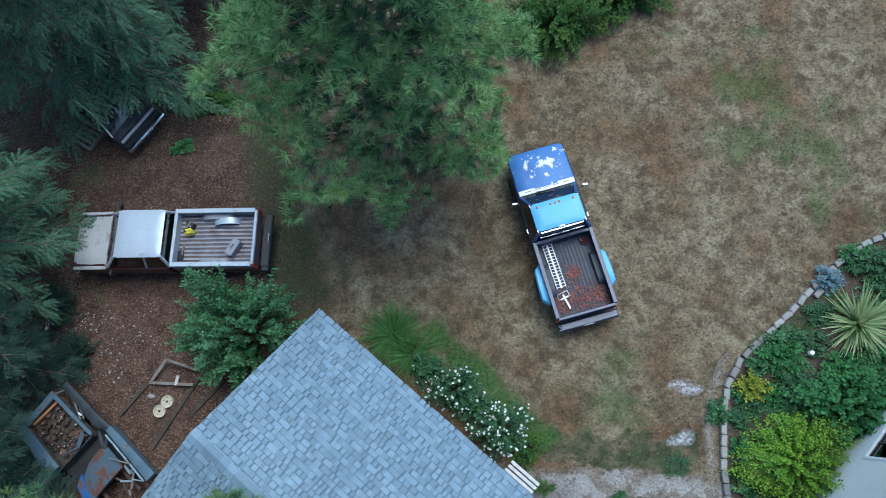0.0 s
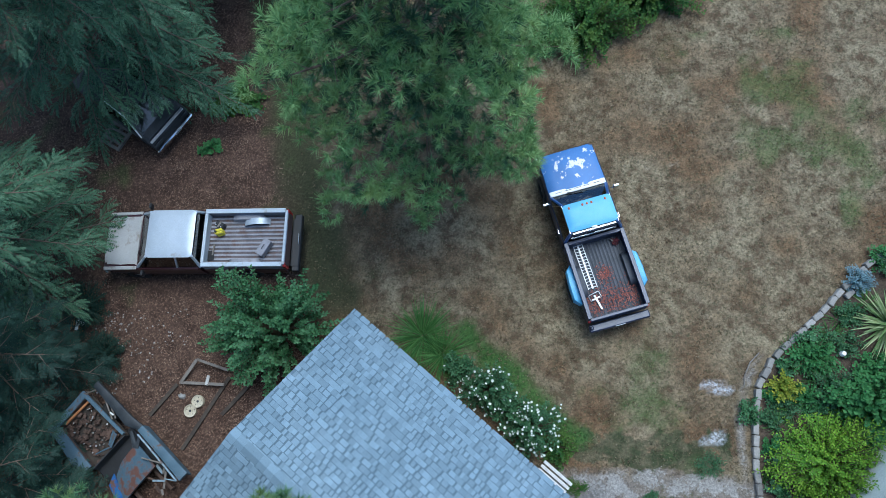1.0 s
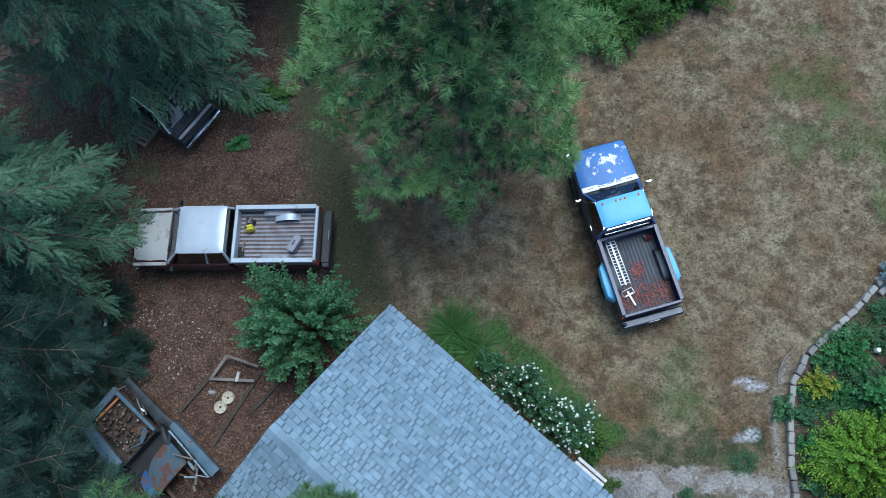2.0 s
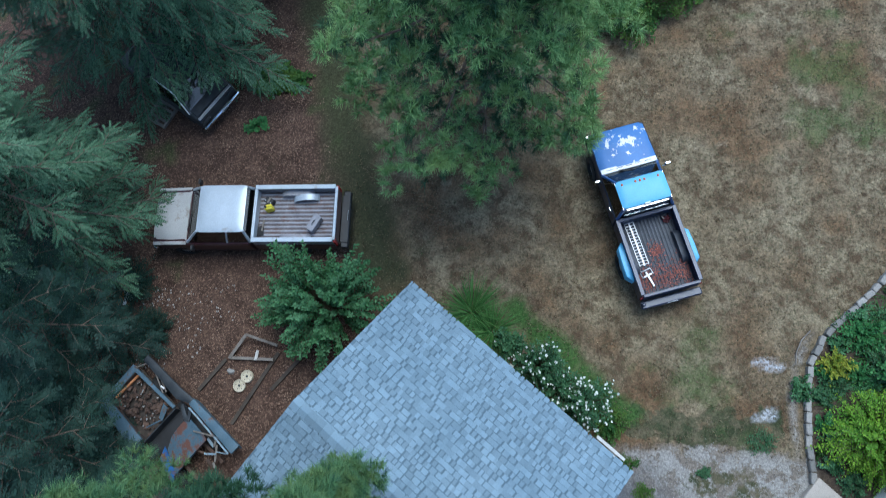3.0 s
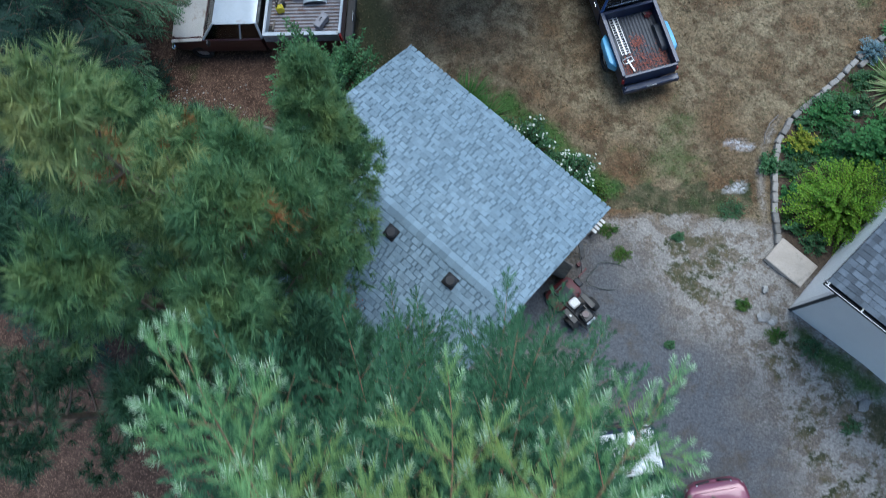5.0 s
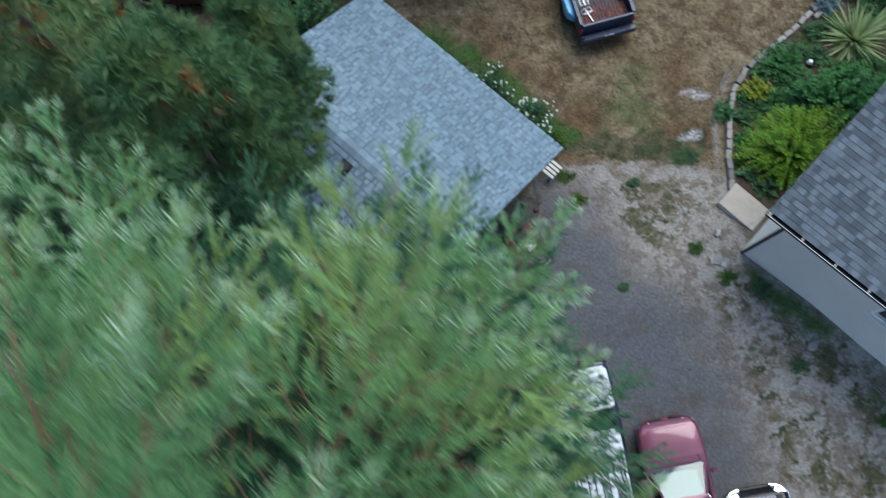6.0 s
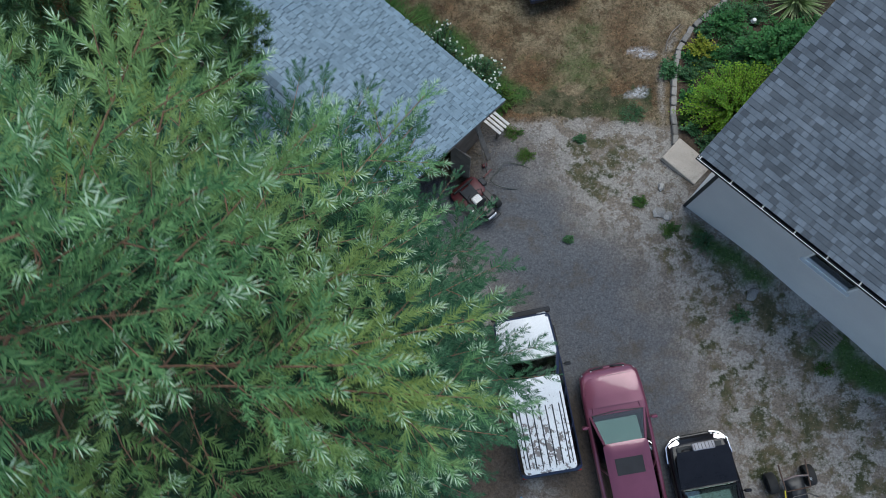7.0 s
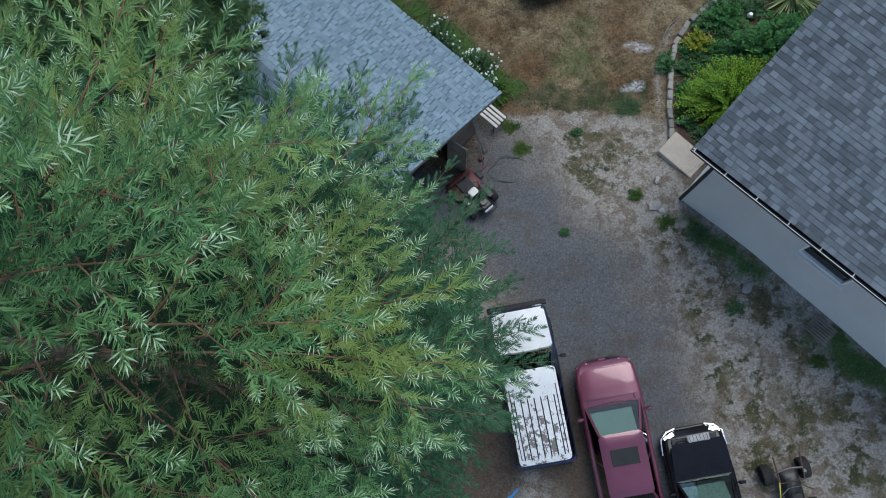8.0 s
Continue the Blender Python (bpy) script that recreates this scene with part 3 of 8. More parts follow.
def ground_mat():
    m = bpy.data.materials.new("yard_ground")
    m.use_nodes = True
    nt = m.node_tree
    p = nt.nodes["Principled BSDF"]
    sep = {}
    for name in ("zone_a", "zone_b", "zone_c"):
        a = nt.nodes.new("ShaderNodeAttribute")
        a.attribute_name = name
        s = nt.nodes.new("ShaderNodeSeparateColor")
        nt.links.new(a.outputs[0], s.inputs[0])
        sep[name] = s.outputs
    g1, g2, g3, g4 = grain(nt, 0.55, 5), grain(nt, 2.2, 8, 0.72), grain(nt, 11, 6, 0.75), grain(nt, 55, 4, 0.7)
    g0, g5 = grain(nt, 1.3, 9, 0.72), grain(nt, 15, 5, 0.9)
    dry = mix(nt, ramp(nt, g2, 0.40, 0.60), (0.095, 0.062, 0.036), (0.255, 0.205, 0.128))
    dry = mix(nt, ramp(nt, g1, 0.46, 0.62), dry, mix(nt, ramp(nt, g2, 0.40, 0.62), (0.085, 0.048, 0.024), (0.190, 0.120, 0.066)))
    dry = mix(nt, ramp(nt, g3, 0.50, 0.66), dry, (0.070, 0.066, 0.034))
    dry = mix(nt, ramp(nt, g0, 0.60, 0.74), dry, (0.27, 0.215, 0.145))
    dirt = mix(nt, ramp(nt, g2, 0.35, 0.65), (0.043, 0.025, 0.018), (0.106, 0.065, 0.047))
    dirt = mix(nt, ramp(nt, g5, 0.54, 0.64), dirt, (0.20, 0.125, 0.085))
    grav = mix(nt, ramp(nt, g5, 0.36, 0.64), (0.128, 0.106, 0.086), (0.230, 0.194, 0.158))
    pale = mix(nt, ramp(nt, g5, 0.36, 0.62), (0.205, 0.188, 0.166), (0.345, 0.322, 0.290))
    pale = mix(nt, ramp(nt, g2, 0.49, 0.54), pale, grav)
    lane = mix(nt, ramp(nt, g5, 0.36, 0.64), (0.084, 0.088, 0.096), (0.132, 0.137, 0.146))
    lane = mix(nt, ramp(nt, g0, 0.50, 0.66), lane, (0.098, 0.088, 0.078))
    green = mix(nt, ramp(nt, g3, 0.3, 0.7), (0.026, 0.064, 0.016), (0.076, 0.132, 0.034))
    soil = mix(nt, ramp(nt, g3, 0.3, 0.7), (0.045, 0.033, 0.024), (0.115, 0.085, 0.060))
    moss = mix(nt, ramp(nt, g3, 0.3, 0.7), (0.028, 0.035, 0.016), (0.078, 0.074, 0.038))
    col = mix(nt, sep["zone_b"][2], dry, moss)
    col = mix(nt, sep["zone_a"][0], col, dirt)
    col = mix(nt, sep["zone_a"][1], col, grav)
    col = mix(nt, sep["zone_c"][0], col, pale)
    m1 = nt.nodes.new("ShaderNodeMath")
    m1.operation = "MULTIPLY"
    nt.links.new(sep["zone_a"][1], m1.inputs[0])
    nt.links.new(sep["zone_c"][1], m1.inputs[1])
    col = mix(nt, m1.outputs[0], col, lane)
    m2 = nt.nodes.new("ShaderNodeMath")
    m2.operation = "ADD"
    fine = nt.nodes.new("ShaderNodeMath")
    fine.operation = "MULTIPLY_ADD"
    nt.links.new(grain(nt, 3.6, 6, 0.75), fine.inputs[0])
    fine.inputs[1].default_value = 0.45
    nt.links.new(g0, fine.inputs[2])
    nt.links.new(fine.outputs[0], m2.inputs[0])
    nt.links.new(sep["zone_c"][2], m2.inputs[1])
    patch = mix(nt, ramp(nt, g2, 0.42, 0.62), (0.045, 0.052, 0.024), (0.125, 0.105, 0.062))
    col = mix(nt, ramp(nt, m2.outputs[0], 1.27, 1.36), col, patch)
    col = mix(nt, sep["zone_b"][0], col, soil)
    col = mix(nt, sep["zone_a"][2], col, green)
    m3 = nt.nodes.new("ShaderNodeMath")
    m3.operation = "MULTIPLY"
    nt.links.new(sep["zone_b"][1], m3.inputs[0])
    nt.links.new(ramp(nt, g3, 0.36, 0.62), m3.inputs[1])
    col = mix(nt, m3.outputs[0], col, (0.50, 0.51, 0.54))
    speck = nt.nodes.new("ShaderNodeMapRange")
    speck.inputs[3].default_value, speck.inputs[4].default_value = 1.0, 0.5
    nt.links.new(sep["zone_a"][1], speck.inputs[0])
    col = mix(nt, speck.outputs[0], col, mix(nt, ramp(nt, g5, 0.36, 0.64), (0.54, 0.54, 0.54), (1.46, 1.46, 1.46)), "MULTIPLY")
    nt.links.new(col, p.inputs["Base Color"])
    p.inputs["Roughness"].default_value = 0.95
    p.inputs["Specular IOR Level"].default_value = 0.2
    b = node(nt, "ShaderNodeBump", Strength=0.7, Distance=0.04)
    nt.links.new(g3, b.inputs["Height"])
    b2 = node(nt, "ShaderNodeBump", Strength=0.5, Distance=0.015)
    nt.links.new(g4, b2.inputs["Height"])
    nt.links.new(b.outputs[0], b2.inputs["Normal"])
    nt.links.new(b2.outputs[0], p.inputs["Normal"])
    return m


ground = build_ground()


# ---- the two buildings: a local frame with x along the eaves, y from the front eave over the ridge ----
U = Vector((0.7596, -0.6503, 0))
V = Vector((-0.6503, -0.7596, 0))
# the garage: x along its eaves, y from the lawn-side eave towards the trees
GARAGE = Matrix.Translation((-3.57, 2.64, 0)) @ Matrix(((U.x, V.x, 0), (U.y, V.y, 0), (0, 0, 1))).to_4x4()
# the house: y runs from its drive-side eave up the slope, away from the drive
HOUSE = Matrix.Translation((6.41, -4.21, 0)) @ Matrix(((U.x, -V.x, 0), (U.y, -V.y, 0), (0, 0, 1))).to_4x4()


def roof_slope(parent, length, run, z0, z1, y0, sign, mat_piece, mat_rows, near, seed, name="shingle"):
    """Shingles of one slope: rows from the eave up. The near ones are pieces of their own, the rest one joined part."""
    r = random.Random(seed)
    slope = math.atan2(z1 - z0, run)
    face = math.hypot(run, z1 - z0)
    row_h = 0.145
    shapes = {}
    rest_v, rest_f, made = [], [], 0
    rot = Matrix.Rotation(slope * sign, 4, "X")
    rows = int(face / row_h) + 1
    for i in range(rows):
        x = -r.random() * 0.3
        while x < length:
            wdt = r.choice((0.08, 0.10, 0.13, 0.16) if run < 4.5 else (0.10, 0.14, 0.18, 0.22))
            a, b = max(0.0, x), min(length, x + wdt)
            x += wdt + r.choice((0.0, 0.0, 0.03, 0.05) if run < 4.5 else (0.0, 0.0, 0.0, 0.02))
            if b - a < 0.03:
                continue
            d = i * row_h
            top = min(face, d + row_h - r.choice((0.008, 0.016, 0.024) if run < 4.5 else (0.005, 0.009, 0.014)))
            if top - d < 0.04:
                continue
            lift = r.choice((0.012, 0.016, 0.021) if run < 4.5 else (0.008, 0.011, 0.015))
            hgt = top - d
            w = round(b - a, 2)
            loc = Vector((a, y0 + sign * d * math.cos(slope), z0 + d * math.sin(slope)))
            if near(a, d) and made < 300:
                key = (w, round(hgt, 3), lift)
                if key not in shapes:
                    bm = bmesh.new()
                    pts = [(0, 0), (w, 0), (w, hgt), (0, hgt)]
                    lo = [Vector((px, py * sign, 0.002)) for px, py in pts]
                    hi = [Vector((px, py * sign, lift if py == 0 else 0.006)) for px, py in pts]
                    loft(bm, [lo, hi])
                    shapes[key] = to_mesh(name, bm, mat_piece)
                ob = new(name, shapes[key])
                ob.parent = parent
                ob.matrix_basis = Matrix.Translation(loc) @ rot
                made += 1
            else:
                base = len(rest_v)
                for hz in (0, 1):
                    for px, py in ((0, 0), (b - a, 0), (b - a, hgt), (0, hgt)):
                        p = loc + rot.to_3x3() @ Vector((px, py * sign, (lift if py == 0 else 0.006) if hz else 0.002))
                        rest_v.append(p[:])
                q = [(4, 5, 6, 7), (0, 1, 5, 4), (1, 2, 6, 5), (2, 3, 7, 6), (3, 0, 4, 7)]
                rest_f += [tuple(base + k for k in (f if sign > 0 else f[::-1])) for f in q]
    me = np_mesh("shingle_field", np.array(rest_v), np.array(rest_f), mat_rows)
    part("shingle_field", me, None, parent, kind="stuff", round_=False)


def wall_panel(bm, x0, x1, y0, y1, z0, z1):
    return box(bm, ((x0 + x1) / 2, (y0 + y1) / 2, (z0 + z1) / 2), (abs(x1 - x0), abs(y1 - y0), z1 - z0), bev=0)


def gable_wall(bm, x0, x1, ya, yb, z0, ze, zr):
    ym = (ya + yb) / 2
    pts = [(ya, z0), (yb, z0), (yb, ze), (ym, zr), (ya, ze)]
    return loft(bm, [[Vector((x0, y, z)) for y, z in pts], [Vector((x1, y, z)) for y, z in pts]])


def build_garage():
    L, D, ze, zr = 7.16, 8.0, 2.89, 4.20
    g = thing("garage", GARAGE, "timber garage with a blue-grey shingle roof beside the yard", "garage")
    roof = part("roof", loft(bmesh.new(), [[Vector((x, 0, ze - 0.10)), Vector((x, 0, ze)), Vector((x, D / 2, zr)), Vector((x, D, ze)), Vector((x, D, ze - 0.10)), Vector((x, D / 2, zr - 0.12))] for x in (0, L)]), M["shingle_base"], g, "blue-grey asphalt shingle roof", round_=False)
    roof_slope(roof, L, D / 2 + 0.03, ze - 0.01, zr, -0.03, 1, M["shingle"], M["shingle_far"], lambda a, d: 2.0 < a < 5.6 and d < 2.9, 1)
    roof_slope(roof, L, D / 2 + 0.03, ze - 0.01, zr, D + 0.03, -1, M["shingle"], M["shingle_far"], lambda a, d: False, 2)
    bm = bmesh.new()
    loft(bm, [[Vector((x, y, z)) for y, z in ((-0.15, -0.05), (0, 0.004), (0.15, -0.05), (0.15, -0.042), (0, 0.014), (-0.15, -0.042))] for x in (0, 0.232)])
    cap = to_mesh("ridge_cap", bm, M["shingle"])
    for k in range(30):
        ob = new("ridge_cap", cap)
        ob.parent = roof
        ob.matrix_basis = pose(k * L / 30, D / 2, zr + 0.02, 0, 1.0, 0)
    for vx, vy in ((3.55, 4.48), (5.45, 4.42)):
        z = zr - (vy - D / 2) * (zr - ze) / (D / 2)
        bm = bmesh.new()
        box(bm, (vx, vy, z + 0.02), (0.34, 0.34, 0.03), Euler((-0.32, 0, 0)), 0.01)
        cyl(bm, 0.11, 0.08, Matrix.Translation((vx, vy, z + 0.06)), 14)
        cyl(bm, 0.16, 0.05, Matrix.Translation((vx, vy, z + 0.12)), 16, 0.11)
        part("roof_vent", bm, M["tin"], roof, "black metal roof vent")
    x0, x1, y0, y1, zf = 0.35, L - 0.40, 0.42, D - 0.42, -1.2
    rise = (zr - ze) / (D / 2)
    bm = bmesh.new()
    wall_panel(bm, x0, x1, y0, y0 + 0.14, zf, ze + 0.02)
    part("wall_front", bm, M["brown_siding"], g, "brown weathered board wall", round_=False)
    bm = bmesh.new()
    wall_panel(bm, x0, x1, y1 - 0.14, y1, zf, ze + 0.02)
    part("wall_back", bm, M["brown_siding"], g, round_=False)
    part("wall_gable", gable_wall(bmesh.new(), x0, x0 + 0.14, y0 + 0.15, y1 - 0.15, zf, ze + 0.05, zr - 0.14), M["brown_siding"], g, round_=False)
    # open gable towards the drive: a wide doorway under a header
    bm = bmesh.new()
    wall_panel(bm, x1 - 0.14, x1, y0 + 0.15, 1.55, zf, ze + 0.1)
    wall_panel(bm, x1 - 0.14, x1, 5.6, y1 - 0.15, zf, ze + 0.1)
    loft(bm, [[Vector((x, y, z)) for y, z in ((1.56, 2.3), (5.59, 2.3), (5.59, ze + 0.45), (D / 2, zr - 0.14), (1.56, ze + 0.22))] for x in (x1 - 0.14, x1)])
    part("wall_doorway", bm, M["brown_siding"], g, round_=False)
    part("door_leaf", boxes(((x1 + 0.33, 1.72, 1.02), (0.66, 0.045, 2.5), Euler((0, 0, radians(-8)))), bev=0.006), M["old_wood"], g, "grey door leaf standing open")
    for x in (0.012, L - 0.012):
        for ya, yb in ((0.0, D / 2), (D, D / 2)):
            bm = bmesh.new()
            slab(bm, (x - 0.015, ya, ze - 0.14), (x + 0.015, ya, ze - 0.14), (x + 0.015, yb, zr - 0.15), (x - 0.015, yb, zr - 0.15), 0.10 if yb > ya else -0.10)
            part("fascia", bm, M["old_wood"], g)
    return g


def build_house():
    L, run, ze = 15.0, 5.2, 4.90
    zr = ze + run * 0.36
    D = run * 2
    h = thing("house", HOUSE, "grey rendered house with a charcoal shingle roof", "house")
    roof = part("roof", loft(bmesh.new(), [[Vector((x, 0, ze - 0.12)), Vector((x, 0, ze)), Vector((x, run, zr)), Vector((x, D, ze)), Vector((x, D, ze - 0.12)), Vector((x, run, zr - 0.14))] for x in (0, L)]), M["shingle_house_base"], h, "charcoal asphalt shingle roof", round_=False)
    roof_slope(roof, L, run + 0.03, ze - 0.01, zr, -0.03, 1, M["shingle_house"], M["shingle_house_far"], lambda a, d: a < 4.6 and d < 2.3, 5)
    roof_slope(roof, L, run + 0.03, ze - 0.01, zr, D + 0.03, -1, M["shingle_house"], M["shingle_house_far"], lambda a, d: False, 6)
    x0, x1, y0, y1, zf = 0.69, L - 0.6, 0.49, D - 0.5, -1.5
    wy0, wy1 = 3.75, 5.15
    bm = bmesh.new()
    for a, b, c, d in ((x0, wy0, zf, ze), (wy1, x1, zf, ze), (wy0, wy1, zf, 2.95), (wy0, wy1, 3.95, ze)):
        wall_panel(bm, a, b, y0, y0 + 0.18, c, d)
    part("wall_drive_side", bm, M["stucco"], h, "plain grey painted wall", round_=False)
    part("wall_back", wall_panel(bmesh.new(), x0, x1, y1 - 0.18, y1, zf, ze), M["stucco"], h, round_=False)
    gw0, gw1 = 4.75, 5.85
    bm = bmesh.new()
    ym = (y0 + y1) / 2
    for pts in ([(y0 + 0.19, zf), (gw0, zf), (gw0, ze + 0.36 * (gw0 - 0.2) - 0.12), (y0 + 0.19, ze + 0.05)],
                [(gw1, zf), (y1 - 0.19, zf), (y1 - 0.19, ze + 0.05), (ym, zr - 0.16), (gw1, ze + 0.36 * (gw1 - 0.2) - 0.12)],
                [(gw0, zf), (gw1, zf), (gw1, 2.3), (gw0, 2.3)],
                [(gw0, 3.5), (gw1, 3.5), (gw1, ze + 0.36 * (gw1 - 0.2) - 0.12), (gw0, ze + 0.36 * (gw0 - 0.2) - 0.12)]):
        loft(bm, [[Vector((x, y, z)) for y, z in pts] for x in (x0, x0 + 0.18)])
    part("wall_gable", bm, M["white_paint"], h, "white painted gable wall", round_=False)
    part("wall_gable_far", gable_wall(bmesh.new(), x1 - 0.18, x1, y0 + 0.19, y1 - 0.19, zf, ze + 0.05, zr - 0.16), M["stucco"], h, round_=False)
    part("floor_slab", wall_panel(bmesh.new(), x0 + 0.2, x1 - 0.2, y0 + 0.2, y1 - 0.2, 1.9, 2.0), M["dark_wood"], h, round_=False)
    # thin strip at the corner whose dark grey paints the shadow line
    part("corner_board", boxes(((x0 + 0.03, y0 - 0.012, 1.6), (0.10, 0.024, 6.2)), bev=0.004), M["dark_hull"], h, "dark shadow strip at the house corner")
    win = part("window", boxes(((wy0 + 0.03, y0 + 0.06, 3.45), (0.06, 0.12, 1.0)), ((wy1 - 0.03, y0 + 0.06, 3.45), (0.06, 0.12, 1.0)), ((4.45, y0 + 0.06, 2.98), (1.4, 0.12, 0.06)), ((4.45, y0 + 0.06, 3.92), (1.4, 0.12, 0.06)), bev=0.005), M["white_paint"], h, "white framed window")
    part("pane", boxes(((4.45, y0 + 0.09, 3.45), (1.28, 0.012, 0.9)), bev=0), M["house_glass"], win)
    part("sill", boxes(((4.45, y0 - 0.03, 2.94), (1.5, 0.12, 0.04)), bev=0.006), M["white_paint"], win)
    gy = (gw0 + gw1) / 2
    win = part("window", boxes(((x0 + 0.04, gw0 + 0.04, 2.9), (0.12, 0.08, 1.2)), ((x0 + 0.04, gw1 - 0.04, 2.9), (0.12, 0.08, 1.2)), ((x0 + 0.04, gy, 2.34), (0.12, 1.1, 0.08)), ((x0 + 0.04, gy, 3.46), (0.12, 1.1, 0.08)), bev=0.005), M["white_paint"], h, "white framed gable window")
    part("pane", boxes(((x0 + 0.08, gy, 2.9), (0.012, 0.94, 1.04)), bev=0), M["house_glass"], win)
    part("sash", boxes(((x0 + 0.06, gy, 2.9), (0.03, 0.05, 1.04)), ((x0 + 0.06, gy, 2.42), (0.03, 0.94, 0.05)), bev=0.004), M["black"], win, "black inner sash")
    bm = bmesh.new()
    prof = [(-0.13, 0.0), (-0.13, -0.10), (-0.02, -0.10), (-0.02, 0.0), (-0.03, 0.0), (-0.03, -0.085), (-0.12, -0.085), (-0.12, 0.0)]
    loft(bm, [[Vector((x, y, ze - 0.02 + z)) for y, z in prof] for x in (-0.02, L)])
    gut = part("gutter", bm, M["gutter"], h, "dark gutter with pale hangers", round_=False)
    x = 0.06
    while x < L:
        part("gutter_hanger", boxes(((x, -0.075, ze - 0.012), (0.025, 0.115, 0.012)), bev=0.003), M["white_paint"], gut, round_=False)
        x += 0.92
    part("gutter_lip", boxes(((L / 2, -0.135, ze - 0.02), (L, 0.012, 0.02)), bev=0.003), M["white_paint"], gut, "pale gutter lip", round_=False)
    part("eave_soffit", boxes(((L / 2, 0.24, ze - 0.09), (L - 0.1, 0.44, 0.02)), bev=0), M["white_paint"], h, round_=False)
    bm = bmesh.new()
    slab(bm, (0.0, -0.02, ze - 0.16), (0.03, -0.02, ze - 0.16), (0.03, run, zr - 0.17), (0.0, run, zr - 0.17), 0.13)
    slab(bm, (0.0, D + 0.02, ze - 0.16), (0.0, run, zr - 0.17), (0.03, run, zr - 0.17), (0.03, D + 0.02, ze - 0.16), 0.13)
    part("barge_board", bm, M["white_paint"], h, "white barge board")
    return h


build_garage()
build_house()


# ---- foliage templates (x along the shoot) ----
def needle_tuft(n, r0=0.35, r1=1.0, w=0.045, cone=75, seed=1):
    r = np.random.default_rng(seed)
    v, f = [], []
    for i in range(n):
        az, el = r.uniform(0, 2 * np.pi), np.radians(r.uniform(10, cone))
        d = np.array([np.cos(el), np.sin(el) * np.cos(az), np.sin(el) * np.sin(az)])
        s = np.cross(d, r.normal(size=3))
        s /= np.linalg.norm(s)
        b = np.array([r.uniform(-0.25, 0.25), 0, 0])
        ln = r.uniform(r0 + 0.4, r1)
        v += [b + s * w, b - s * w, b + d * ln]
        f.append([3 * i, 3 * i + 1, 3 * i + 2])
    return np.array(v), np.array(f)


def leaflet(v, f, base, d, up, ln, w):
    s = np.cross(up, d)
    s /= np.linalg.norm(s) + 1e-9
    k = len(v)
    v += [base, base + d * ln * 0.45 + s * w, base + d * ln, base + d * ln * 0.45 - s * w]
    f += [[k, k + 1, k + 2], [k, k + 2, k + 3]]


def lance(v, f, base, d, up, ln, w):
    s = np.cross(up, d)
    s /= np.linalg.norm(s) + 1e-9
    k = len(v)
    b = base + d * ln * 0.06
    v += [b + s * w, b - s * w, base + d * ln]
    f += [[k, k + 1, k + 2]]


def frond(pairs, ang=42, ln=0.30, w=0.035, droop=0.15, seed=1, up=0.25, leaf=leaflet, wild=10):
    """A feathery spray, 1 long: a thin axis with narrow leaves on both sides."""
    r = np.random.default_rng(seed)
    v, f = [], []
    z = np.array([0, 0, 1.0])
    leaf(v, f, np.zeros(3), np.array([1.0, 0, -droop * 0.5]), z, 1.0, 0.012)
    for i in range(pairs):
        t = (i + 0.5) / pairs
        b = np.array([t, 0, -droop * t * t])
        for sgn in (-1, 1):
            a = np.radians(ang + r.uniform(-wild, wild))
            d = np.array([np.cos(a), sgn * np.sin(a), r.uniform(-0.1 if wild < 15 else -0.4, up)])
            leaf(v, f, b, d / np.linalg.norm(d), z, ln * (1.1 - 0.6 * t) * r.uniform(0.8, 1.2), w)
    d = np.array([1.0, 0, 0])
    leaf(v, f, np.array([0.9, 0, -droop * 0.8]), d, z, ln * 0.6, w)
    return np.array(v), np.array(f)


def limb_path(p0, az, length, rise, curl, k=7, rnd=None):
    """Points of a limb: outwards, rise in slope at its root, curl bending it up (+) or down (-) to its end."""
    out = []
    p = np.array(p0, float)
    st = length / (k - 1)
    for i in range(k):
        out.append(p.copy())
        t = i / (k - 1)
        el = np.radians(rise + curl * t)
        a = az + (rnd.normal(0, 0.05) if rnd is not None else 0)
        p = p + st * np.array([np.cos(a) * np.cos(el), np.sin(a) * np.cos(el), np.sin(el)])
    return np.array(out)


def tubes_np(paths, r0s, r1s, seg=5):
    V_, F_, n = [], [], 0
    for pts, ra, rb in zip(paths, r0s, r1s):
        k = len(pts)
        d = np.gradient(pts, axis=0)
        d /= np.linalg.norm(d, axis=1, keepdims=True) + 1e-9
        ref = np.array([0.31, 0.17, 0.93]) if abs(d[0, 2]) < 0.9 else np.array([1.0, 0, 0])
        a = np.cross(d, ref)
        a /= np.linalg.norm(a, axis=1, keepdims=True) + 1e-9
        b = np.cross(d, a)
        rad = np.linspace(ra, rb, k)
        ang = np.arange(seg) * 2 * np.pi / seg
        ring = pts[:, None, :] + rad[:, None, None] * (np.cos(ang)[None, :, None] * a[:, None, :] + np.sin(ang)[None, :, None] * b[:, None, :])
        V_.append(ring.reshape(-1, 3))
        i = np.arange((k - 1) * seg)
        row, col = i // seg, i % seg
        q = np.stack([row * seg + col, row * seg + (col + 1) % seg, (row + 1) * seg + (col + 1) % seg, (row + 1) * seg + col], axis=1)
        F_.append(q + n)
        n += k * seg
    return np.concatenate(V_), np.concatenate(F_)


